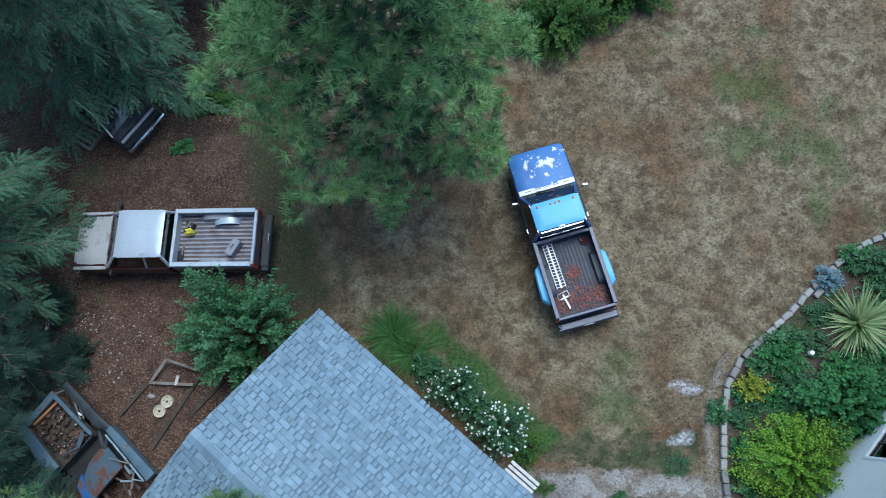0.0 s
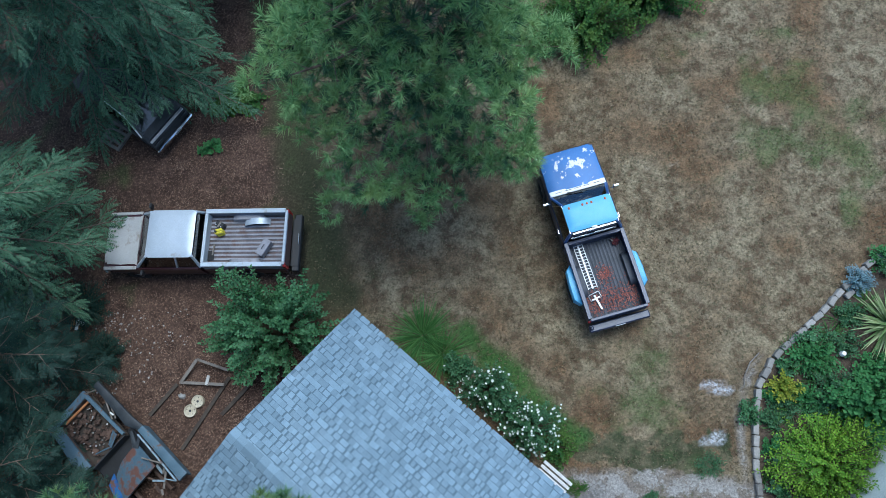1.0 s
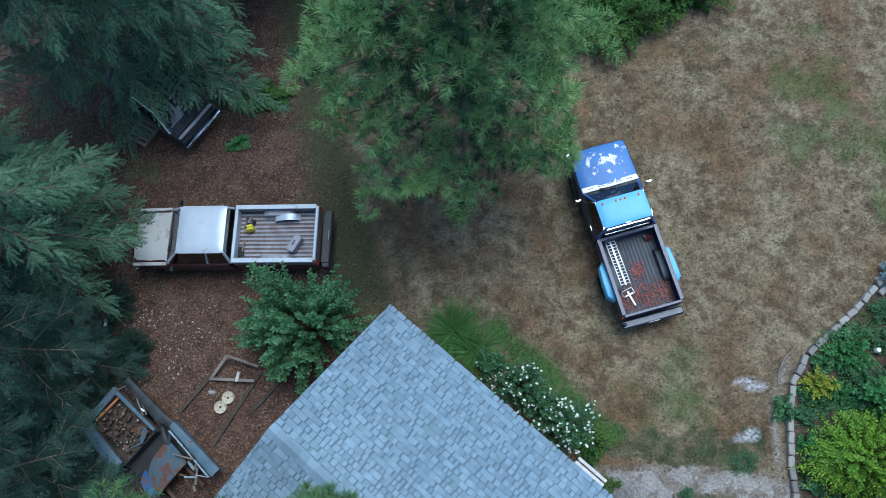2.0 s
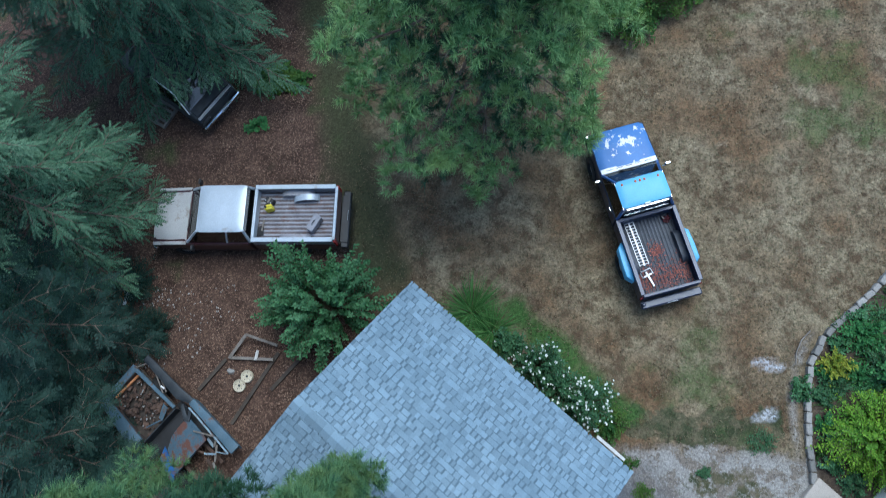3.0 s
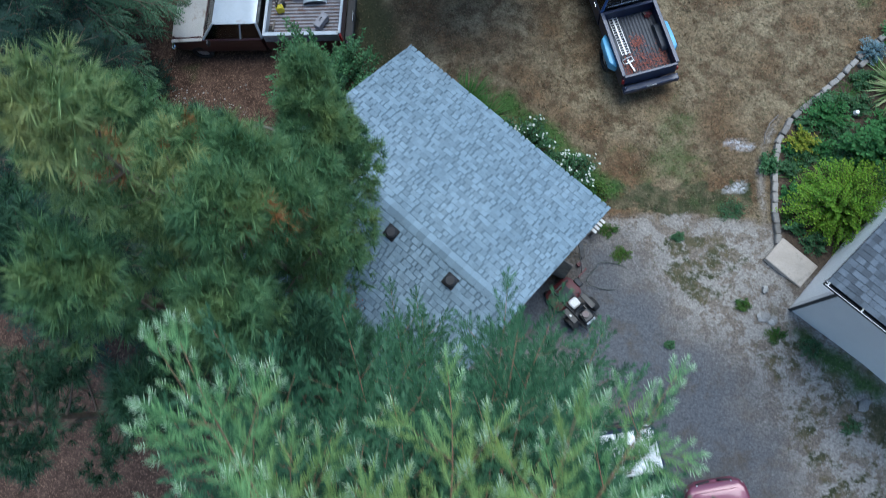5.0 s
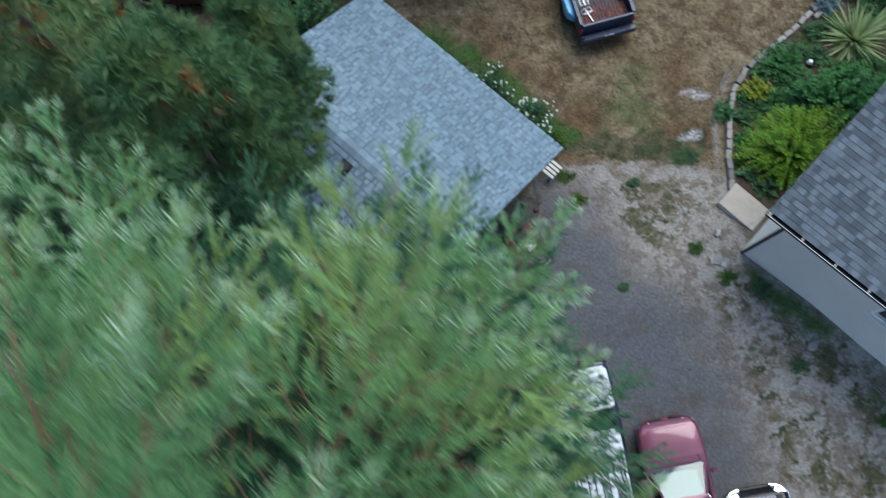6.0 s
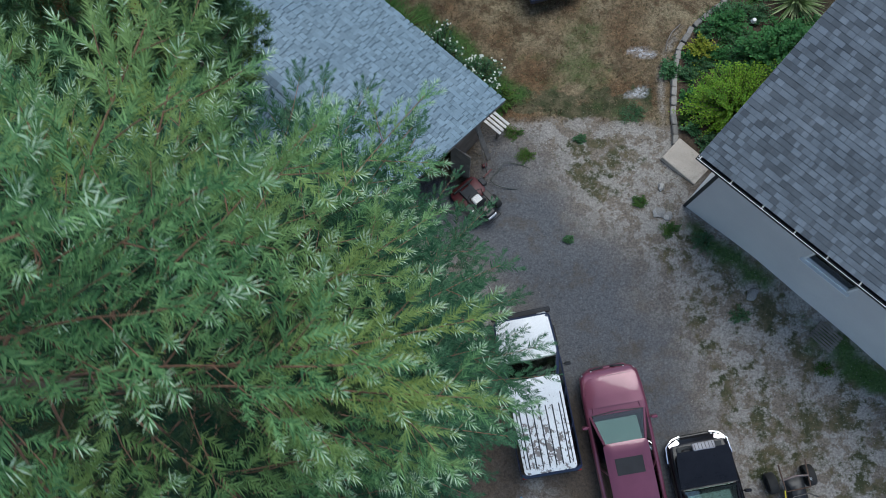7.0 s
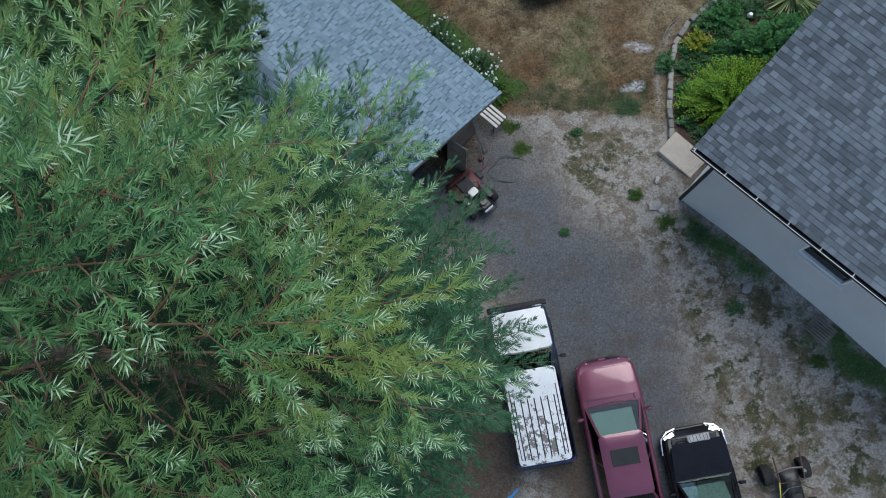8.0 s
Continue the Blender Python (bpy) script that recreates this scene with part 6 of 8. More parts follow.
def black_sedan():
    car, body = sedan("sedan_car", on_ground(8.0, -13.20, 101.8), "black saloon car with its hood propped open", "black_paint", 4.85, 0.88, 1.40, (-1.2, 0.45), (-1.75, 1.05), 0.78)
    part("engine_bay", boxes(((1.75, 0, 0.80), (0.9, 1.25, 0.04))), M["dark_hull"], car)
    part("air_box", boxes(((1.95, 0.3, 0.86), (0.36, 0.4, 0.12)), bev=0.03), M["black"], car)
    part("battery_box", boxes(((1.6, -0.3, 0.86), (0.4, 0.3, 0.14)), bev=0.03), M["black"], car)
    bm = bmesh.new()
    rings = []
    for x, hw, z in ((1.10, 0.78, 0.92), (1.5, 0.77, 1.03), (1.9, 0.75, 1.14), (2.10, 0.70, 1.175)):
        rings.append([Vector((x, y * hw, z + 0.02 * (1 - y * y))) for y in (1, 0.6, 0.2, -0.2, -0.6, -1)] + [Vector((x, -hw, z - 0.04)), Vector((x, hw, z - 0.04))])
    hood = part("hood", loft(bm, rings), M["black_paint"], car, "black hood standing open")
    part("hood_grille", boxes(((2.17, -0.05, 1.14), (0.22, 0.62, 0.06), Euler((0, 0.40, 0))), bev=0.025), M["bed_rib"], hood, "chrome grille fixed to the hood")
    for k in range(6):
        part("grille_bar", boxes(((2.18, -0.05 - 0.24 + 0.096 * k, 1.172), (0.17, 0.014, 0.012), Euler((0, 0.40, 0))), bev=0), M["black"], hood, round_=False)
    part("hood_prop", tube(bmesh.new(), [(1.9, 0.62, 0.78), (1.75, 0.62, 1.06)], 0.010, 5), M["steel"], car)
    for s in (1, -1):
        part("bumper_trim", tube(bmesh.new(), [(2.46, s * 0.42, 0.56), (2.40, s * 0.66, 0.56), (2.22, s * 0.86, 0.56), (1.8, s * 0.90, 0.55)], 0.035, 6), M["chrome"], car, "bright bumper trim")
        part("lamp_surround", boxes(((2.28, s * 0.64, 0.66), (0.16, 0.34, 0.07), Euler((0, 0.1, s * 0.45))), bev=0.02), M["chrome"], car)


def white_wagon():
    car = thing("sport_utility_vehicle", on_ground(3.01, -9.64, 101.2), "white-topped dark utility vehicle with roof paint peeling off", "car")
    f, b = 2.2, -2.2
    st = [(f, 0.72, 0.46, 0.95, 0.08), (f - 0.08, 0.80, 0.42, 1.02, 0.08), (1.0, 0.86, 0.40, 1.10, 0.08), (0.9, 0.87, 0.40, 1.12, 0.08), (b + 0.1, 0.87, 0.40, 1.12, 0.10), (b, 0.82, 0.46, 1.08, 0.10)]
    part("body", loft(bmesh.new(), [ring_yz(*s) for s in st]), M["navy"], car, "dark lower body")
    rings = []
    for x, hw, z in ((2.17, 0.68, 1.0), (2.08, 0.74, 1.045), (1.6, 0.77, 1.09), (1.02, 0.79, 1.14)):
        rings.append([Vector((x, y * hw, z + 0.03 * (1 - y * y) - (0.02 if abs(y) == 1 else 0) - (0.014 if abs(abs(y) - 0.52) < 0.02 else 0))) for y in (1, 0.8, 0.52, 0.45, 0, -0.45, -0.52, -0.8, -1)] + [Vector((x, -hw, z - 0.06)), Vector((x, hw, z - 0.06))])
    part("hood", loft(bmesh.new(), rings), M["white_car"], car, "chalky white hood")
    roof = greenhouse(car, -2.02, 1.08, 0.82, 1.12, -1.90, 0.60, 0.68, 1.78, "navy", "white_roof", (0.36, 0.68), roof_label="white roof with peeling paint and dark ribs", crown=0.045)
    for k in range(7):
        y = -0.54 + 0.18 * k
        part("roof_rib", boxes(((-0.95, y, 1.832 - 0.16 * max(0.0, abs(y) - 0.46)), (1.62, 0.032, 0.022)), bev=0.006), M["dark_hull"], roof, "dark roof rib", round_=False)
    for s in (1, -1):
        part("roof_rail", tube(bmesh.new(), [(-1.75, s * 0.63, 1.80), (0.15, s * 0.63, 1.81)], 0.016, 6), M["black"], roof)
        mirror(car, 0.75, s * 0.87, 1.14, "black")
        part("headlight", boxes(((2.20, s * 0.58, 0.78), (0.05, 0.26, 0.16)), bev=0.02), M["steel"], car)
        part("tail_light", boxes(((-2.19, s * 0.76, 0.92), (0.06, 0.12, 0.30)), bev=0.02), M["red_lens"], car)
        for wx in (1.42, -1.35):
            wheel(car, wx, s * 0.76, 0.37, 0.24)
    cabin(car, -1.0, 0.95, 0.8, 0.55, 1.12)
    part("rear_bumper", boxes(((-2.27, 0, 0.58), (0.16, 1.66, 0.18)), bev=0.03), M["black"], car)
    part("front_bumper", boxes(((2.26, 0, 0.58), (0.16, 1.70, 0.18)), bev=0.03), M["black"], car)
    part("tail_badge", boxes(((-1.80, -0.05, 1.80), (0.10, 0.28, 0.02)), bev=0.005), M["tarp"], car, "small blue sticker on the roof edge")
    part("wiper", tube(bmesh.new(), [(1.02, 0.4, 1.15), (0.92, -0.1, 1.24)], 0.012, 5), M["black"], car)


def dark_car_wreck():
    """The tail of an old dark car that stands under the fir."""
    car = thing("wrecked_car", on_ground(-10.87, 9.55, -37), "old dark car with a silver rear bumper under fir limbs", "car")
    st = [(0.95, 0.78, 0.34, 0.86, 0.10), (0.85, 0.82, 0.30, 0.92, 0.10), (-0.2, 0.84, 0.28, 0.98, 0.10), (-1.6, 0.84, 0.28, 0.98, 0.10), (-2.8, 0.80, 0.30, 0.90, 0.12), (-3.1, 0.72, 0.36, 0.76, 0.12)]
    part("body", loft(bmesh.new(), [ring_yz(*s) for s in st]), M["dark_hull"], car)
    greenhouse(car, -1.7, 0.55, 0.78, 0.97, -1.15, -0.15, 0.58, 1.36, "dark_hull", "dark_hull", (0.5,), pil=0.045)
    part("rear_bumper", boxes(((1.03, 0, 0.52), (0.14, 1.66, 0.15)), bev=0.04), M["chrome"], car, "silver rear bumper")
    part("trim_strip", boxes(((0.90, 0, 0.93), (0.10, 1.50, 0.04)), bev=0.012), M["steel"], car, "silver trunk strip")
    part("trunk_lid", boxes(((0.52, 0, 0.985), (0.62, 1.40, 0.03)), bev=0.01), M["dark_hull"], car)
    for s in (1, -1):
        part("tail_light", boxes(((0.98, s * 0.60, 0.72), (0.04, 0.36, 0.14)), bev=0.015), M["dark_hull"], car)
        s < 0 and part("window_trim", tube(bmesh.new(), [(0.56, s * 0.80, 1.0), (-0.15, s * 0.61, 1.37), (-1.1, s * 0.60, 1.37)], 0.022, 6), M["white_car"], car, "pale window trim")
        for wx in (0.1, -2.3):
            wheel(car, wx, s * 0.74, 0.31, 0.19)
    number_plate(car, 1.11, 0.1, 0.56, -1)


def derelict_truck():
    """A stripped blue truck: its box full of dirt, the cab cut open, rusted panels."""
    at = on_ground(-10.83, -0.94, 139)
    car = thing("derelict_truck", at, "stripped blue truck wreck, rusted, its box full of debris", "truck")
    zb = 0.85

    def plank(name, a, b, w0, w1, t, m, label=""):
        """A flat bar from a to b, w0 wide at a and w1 at b, t thick, its edges folded down a little."""
        a, b = Vector(a), Vector(b)
        d = (b - a).normalized()
        sd = Vector((-d.y, d.x, 0)).normalized()
        rings = []
        for k in range(7):
            q = k / 6
            c, w = a.lerp(b, q), (w0 + (w1 - w0) * q) / 2
            dent = 0.012 * math.sin(5 * q + 9 * a.x)
            rings.append([c + sd * (y * w) + Vector((0, 0, z + dent)) for y, z in ((1, -t), (1, -0.012), (0.86, 0), (0, 0.008), (-0.86, 0), (-1, -0.012), (-1, -t), (0, -t + 0.006))])
        return part(name, loft(bmesh.new(), rings), M[m], car, label)

    plank("box_rail", (1.67, 0.98, zb), (1.71, -0.52, zb), 0.20, 0.20, 0.07, "old_blue", "wide dull blue box rail")
    plank("box_rail", (1.78, 0.76, zb - 0.004), (0.02, 0.92, zb - 0.004), 0.26, 0.42, 0.07, "old_blue", "wide dull blue box rail")
    plank("box_rail", (1.80, -0.47, zb + 0.01), (-0.06, -0.52, zb + 0.01), 0.12, 0.09, 0.08, "old_blue", "narrow dull blue box rail")
    for a, b in (((1.62, 0.64), (1.62, -0.42)), ((1.58, 0.66), (0.0, 0.72)), ((1.62, -0.45), (0.1, -0.50))):
        part("box_side", slab(bmesh.new(), (*a, 0.50), (*b, 0.50), (*b, zb - 0.05), (*a, zb - 0.05), 0.03), M["rust"], car, "rusted inner box wall", round_=False)
    part("inner_rail", boxes(((1.50, 0.02, zb - 0.10), (0.07, 0.92, 0.07), Euler((0.15, 0, 0.04))), bev=0.01), M["orange_wood"], car, "bare timber batten inside the box")
    part("box_floor", boxes(((0.80, 0.12, 0.52), (1.7, 1.30, 0.05))), M["dark_wood"], car)
    r = random.Random(3)
    bm = bmesh.new()
    for k in range(150):
        x, y = r.uniform(0.0, 1.5), r.uniform(-0.42, 0.60)
        q = r.uniform(0.03, 0.12)
        box(bm, (x, y, 0.57 + r.uniform(0, 0.06) + 0.10 * math.exp(-((x - 0.8) ** 2 + (y - 0.1) ** 2) * 3)), (q * r.uniform(0.7, 1.6), q, q * 0.6), Euler((r.uniform(-0.5, 0.5), r.uniform(-0.5, 0.5), r.uniform(0, 3))), 0.01)
    part("box_debris", bm, M["debris"], car, "dirt and scrap filling the box", kind="stuff")
    bm = bmesh.new()
    for k in range(26):
        box(bm, (r.uniform(0.1, 1.4), r.uniform(-0.38, 0.5), 0.70 + r.uniform(-0.02, 0.03)), (r.uniform(0.02, 0.06), r.uniform(0.02, 0.05), 0.02), Euler((0, 0, r.uniform(0, 3))), 0.004)
    part("pale_scrap", bm, M["rock"], car, "pale chips on the debris", kind="stuff")
    # the folded sheet between box and cab, and the black hole of the cab
    part("loose_sheet", slab(bmesh.new(), (0.32, -0.35, 0.74), (0.07, -0.39, 0.90), (-0.09, -0.05, 0.92), (0.12, 0.02, 0.72), 0.02), M["old_blue"], car, "bent blue sheet")
    plank("sheet_edge", (-0.07, -0.06, 0.93), (0.14, 0.40, 0.88), 0.04, 0.03, 0.05, "old_blue")
    part("cab_floor", boxes(((-0.55, 0.05, 0.42), (1.3, 1.5, 0.05)), bev=0.01), M["black"], car, "black pit of the open cab")
    part("cab_bulkhead", slab(bmesh.new(), (-0.1, -0.5, 0.44), (-0.1, 0.75, 0.44), (-0.1, 0.75, 0.80), (-0.1, -0.5, 0.80), 0.03), M["dark_hull"], car)
    # the long side lying along the wreck
    plank("side_panel", (1.66, -0.92, 0.86), (0.02, -0.90, 0.95), 0.20, 0.30, 0.10, "dark_hull", "grimy dark body side")
    plank("side_panel", (0.05, -0.91, 0.95), (-0.40, -1.02, 0.96), 0.30, 0.16, 0.08, "dark_hull")
    plank("side_panel", (-0.36, -1.00, 0.96), (-2.28, -0.92, 0.90), 0.20, 0.30, 0.12, "old_blue", "long dull blue cab side")
    plank("side_edge", (-0.45, -0.84, 0.99), (-2.22, -0.72, 0.93), 0.05, 0.05, 0.05, "bare_blue", "pale scraped blue edge")
    part("cab_side", slab(bmesh.new(), (-0.3, -1.04, 0.40), (-2.25, -0.98, 0.40), (-2.25, -1.02, 0.84), (-0.3, -1.08, 0.90), 0.04), M["old_blue"], car)
    # wishbone and hood
    plank("wishbone", (-0.18, -0.74, 0.90), (-0.62, -0.52, 0.88), 0.10, 0.14, 0.08, "dark_hull", "forked steel arm")
    plank("wishbone", (-0.46, -0.86, 0.92), (-0.66, -0.52, 0.88), 0.08, 0.12, 0.08, "dark_hull", "forked steel arm")
    rings = []
    for x, ya, yb, z in ((-0.56, -0.60, 0.10, 0.84), (-0.75, -0.62, 0.42, 0.87), (-1.1, -0.60, 0.60, 0.86), (-1.42, -0.54, 0.72, 0.80)):
        rings.append([Vector((x, ya + (yb - ya) * k / 6, z + 0.05 * math.sin(math.pi * k / 6) - 0.10 * k / 6)) for k in range(7)] + [Vector((x, yb, z - 0.16)), Vector((x, ya, z - 0.05))])
    part("hood_panel", loft(bmesh.new(), rings), M["patched"], car, "rust-streaked blue hood panel")
    part("hood_patch", slab(bmesh.new(), (-0.62, 0.44, 0.74), (-1.36, 0.70, 0.68), (-1.50, 1.05, 0.55), (-0.70, 0.80, 0.60), 0.03), M["bright_blue"], car, "bright blue fender panel")
    for k in range(9):
        a = Vector((-1.45 - 0.08 * k, -0.62 + r.uniform(-0.1, 0.5), 0.70 + r.uniform(-0.08, 0.10)))
        part("scrap_strip", boxes((a, (r.uniform(0.15, 0.5), r.uniform(0.03, 0.09), 0.02), Euler((r.uniform(-0.4, 0.4), r.uniform(-0.4, 0.4), r.uniform(-1.2, 1.2)))), bev=0.006), M[("rust", "bare_blue", "old_wood")[k % 3]], car)
    for a, b in (((1.52, -0.86, 0.80), (1.70, -0.50, 0.80)), ((1.1, -0.80, 0.82), (0.5, -0.58, 0.86)), ((0.95, -0.82, 0.80), (0.45, -0.66, 0.84)), ((-1.01, -0.48, 0.95), (-1.57, -0.78, 0.97))):
        part("brace", tube(bmesh.new(), [a, b], 0.022, 6), M["old_wood"], car)
    part("white_scrap", boxes(((0.60, -0.70, 0.93), (0.14, 0.04, 0.03), Euler((0, 0, 0.1))), bev=0.005), M["white_paint"], car, "white scrap lying on the wreck")
    for s in (1, -1):
        part("chassis_rail", boxes(((-0.2, 0.1 + s * 0.4, 0.30), (3.8, 0.10, 0.14)), bev=0.01), M["rust"], car)
    for wx in (0.9, -1.5):
        for s in (1, -1):
            wheel(car, wx, 0.1 + s * 0.66, 0.33, 0.2, "rust")


def riding_mower():
    m = thing("riding_mower", on_ground(1.25, -4.25, 132) @ Matrix.Scale(0.80, 4), "red zero-turn riding mower with a white seat on the drive", "lawn mower")
    part("deck", loft(bmesh.new(), [ring_xy(0.10, 0.98, 0.60, 0.13, 0.25), ring_xy(0.10, 0.98, 0.60, 0.26, 0.25), ring_xy(0.16, 0.92, 0.52, 0.31, 0.22)]), M["mower_red"], m, "rounded red cutting deck")
    part("discharge_chute", boxes(((0.5, -0.68, 0.22), (0.34, 0.22, 0.12), Euler((0.3, 0, 0))), bev=0.03), M["black"], m)
    part("chassis", boxes(((0.0, 0.22, 0.36), (1.7, 0.07, 0.10)), ((0.0, -0.22, 0.36), (1.7, 0.07, 0.10)), ((0.80, 0, 0.36), (0.07, 0.9, 0.08)), bev=0.01), M["black"], m)
    part("foot_plate", boxes(((0.45, 0, 0.42), (0.45, 0.50, 0.02)), bev=0.008), M["dark_hull"], m, "dark metal foot plate")
    part("seat_cushion", boxes(((0.0, 0, 0.58), (0.34, 0.36, 0.12)), bev=0.05), M["white_paint"], m, "white seat cushion")
    part("seat_back", boxes(((-0.24, 0, 0.74), (0.10, 0.44, 0.32), Euler((0, -0.15, 0))), bev=0.05), M["black"], m)
    part("engine", boxes(((-0.62, 0, 0.56), (0.44, 0.42, 0.28)), bev=0.05), M["black"], m)
    part("air_filter", cyl(bmesh.new(), 0.12, 0.10, Matrix.Translation((-0.58, 0.02, 0.75)), 16), M["bed_silver"], m)
    part("muffler", cyl(bmesh.new(), 0.07, 0.36, Matrix.Translation((-0.84, 0, 0.52)) @ Matrix.Rotation(radians(90), 4, "X"), 12), M["steel"], m)
    part("rear_guard", tube(bmesh.new(), [(-0.55, 0.30, 0.42), (-0.98, 0.30, 0.46), (-0.98, -0.30, 0.46), (-0.55, -0.30, 0.42)], 0.025, 6), M["black"], m, "black engine guard")
    for s in (1, -1):
        part("fender", boxes(((-0.25, s * 0.42, 0.56), (0.62, 0.22, 0.05)), bev=0.02), M["black"], m)
        part("lever", tube(bmesh.new(), [(0.10, s * 0.34, 0.45), (0.16, s * 0.34, 0.80), (0.22, s * 0.10, 0.88)], 0.016, 6), M["black"], m)
        wheel(m, -0.42, s * 0.52, 0.27, 0.24, "steel")
        wheel(m, 0.92, s * 0.40, 0.14, 0.10, "steel", 20 * s)
    part("fuel_cap", cyl(bmesh.new(), 0.045, 0.05, Matrix.Translation((-0.25, 0.42, 0.61)), 12), M["white_paint"], m)


def quad_frame():
    q = thing("quad_bike", on_ground(10.2, -12.45, 104), "stripped black quad bike with bare tube racks", "quad bike")
    part("body", loft(bmesh.new(), [ring_xy(-0.7, 0.65, 0.22, 0.45, 0.1), ring_xy(-0.75, 0.7, 0.26, 0.60, 0.12), ring_xy(-0.55, 0.5, 0.16, 0.74, 0.1)]), M["black"], q)
    part("front_rack", tube(bmesh.new(), [(1.15, 0.36, 0.86), (0.40, 0.33, 0.82), (0.40, -0.33, 0.82), (1.15, -0.36, 0.86)], 0.024, 6), M["rust"], q, "bent bare front rack")
    part("rack_bar", tube(bmesh.new(), [(0.72, 0.34, 0.84), (0.78, 0, 0.88), (0.72, -0.34, 0.84)], 0.03, 6), M["bed_silver"], q)
    part("handlebar", tube(bmesh.new(), [(0.15, 0.42, 1.0), (0.28, 0.2, 0.96), (0.28, -0.2, 0.96), (0.15, -0.42, 1.0)], 0.018, 6), M["black"], q)
    part("saddle", boxes(((-0.25, 0, 0.80), (0.62, 0.30, 0.12)), bev=0.05), M["seat"], q)
    part("spring", tube(bmesh.new(), [(0.55 + 0.03 * math.cos(k * 1.2), -0.45 + 0.03 * math.sin(k * 1.2), 0.35 + 0.012 * k) for k in range(30)], 0.008, 4), M["steel"], q)
    part("yellow_strap", tube(bmesh.new(), [(0.45, 0.36, 0.86), (0.1, 0.42, 0.84), (-0.2, 0.46, 0.8)], 0.016, 5), M["yellow"], q)
    for s in (1, -1):
        wheel(q, 0.55, s * 0.52, 0.29, 0.24, "black")
        wheel(q, -0.60, s * 0.52, 0.31, 0.28, "black")


silver_pickup()
blue_pickup()
burgundy_sedan()
black_sedan()
white_wagon()
dark_car_wreck()
derelict_truck()
riding_mower()
quad_frame()


# ---- plants ----
LEAF = (np.array([[0, 0, 0], [0.35, 0.5, 0.10], [0.75, 0.38, 0.08], [1, 0, -0.05], [0.75, -0.38, 0.08], [0.35, -0.5, 0.10], [0.5, 0, 0]], float),
        np.array([[0, 6, 1], [1, 6, 2], [2, 6, 3], [3, 6, 4], [4, 6, 5], [5, 6, 0]]))
SLIM = (LEAF[0] * [1, 0.32, 1], LEAF[1])
OVAL = (LEAF[0] * [1, 0.62, 1], LEAF[1])
DISC = (LEAF[0] * [1, 1.05, 1], LEAF[1])
PETAL = (np.array([[0, 0, 0], [1, 0.2, 0.25], [0.3, 1, 0.25], [-0.8, 0.6, 0.25], [-0.8, -0.6, 0.25], [0.3, -1, 0.25]], float), np.array([[0, 1, 2], [0, 2, 3], [0, 3, 4], [0, 4, 5], [0, 5, 1]]))


def bush(name, label, x, y, rx, ry, h, shoots, leaves, size, template, leaf, seed, flowers=0, fsize=0.035, category="shrub", low=0.15, curve=0.3, lumps=0.25, leaf_from=0.32):
    r = np.random.default_rng(seed)
    base = np.array([x, y, gz(x, y)])
    t = thing(name, Matrix.Identity(4), label, category)
    paths, pos, dirs, ups, tips = [], [], [], [], []
    for i in range(shoots):
        az = r.uniform(0, 2 * np.pi)
        el = np.arcsin(r.uniform(low, 1.0))
        lump = 1 + lumps * (np.sin(3 * az + seed) * 0.5 + np.sin(5 * az + 2 * el + seed * 2) * 0.5) + r.normal(0, 0.08)
        e = base + np.array([rx * np.cos(el) * np.cos(az), ry * np.cos(el) * np.sin(az), h * np.sin(el)]) * lump
        s0 = base + np.array([rx * 0.18 * np.cos(az), ry * 0.18 * np.sin(az), 0.0]) * r.uniform(0, 1)
        mid = (s0 + e) / 2 + np.array([0, 0, curve * h * 0.4])
        ts = np.linspace(0, 1, 5)[:, None]
        p = s0 * (1 - ts) ** 2 + 2 * mid * ts * (1 - ts) + e * ts ** 2
        paths.append(p)
        d = p[-1] - p[-2]
        d /= np.linalg.norm(d)
        for k in range(leaves):
            s = leaf_from + (1.03 - leaf_from) * (k + r.uniform(0, 1)) / leaves
            q = s0 * (1 - s) ** 2 + 2 * mid * s * (1 - s) + e * s ** 2
            a = k * 2.4 + r.uniform(0, 0.5)
            side = np.array([np.cos(a), np.sin(a), 0.25])
            pos.append(q + side * 0.012)
            dirs.append(side + d * r.uniform(0.2, 0.9))
            ups.append(np.array([0, 0, 1.0]) + d * 0.5 + r.normal(0, 0.25, 3))
        tips.append(e + np.array([0, 0, 0.03]))
    tv, tf = tubes_np(paths, [0.012 + 0.004 * h] * len(paths), [0.003] * len(paths), 4)
    part("stem", np_mesh("stem", tv, tf, M["stem"], flat=False), None, t, round_=False)
    pos, dirs, ups = np.array(pos), np.array(dirs), np.array(ups)
    crown_part(t, [template], frames_from(dirs, ups), size * r.uniform(0.65, 1.2, len(pos)), pos, [M[leaf]], name="foliage")
    if flowers:
        tips = np.array(tips)
        for i in range(flowers):
            e = tips[r.integers(len(tips))] + r.normal(0, 0.04, 3)
            k = len(flower_meshes)
            ob = new("flower", flower_meshes[int(r.integers(k))])
            ob.parent = t
            ob.matrix_basis = Matrix.LocRotScale(Vector(e), Euler((r.uniform(-0.5, 0.5), r.uniform(-0.5, 0.5), r.uniform(0, 6))), Vector((fsize,) * 3) * r.uniform(0.7, 1.3))
    return t


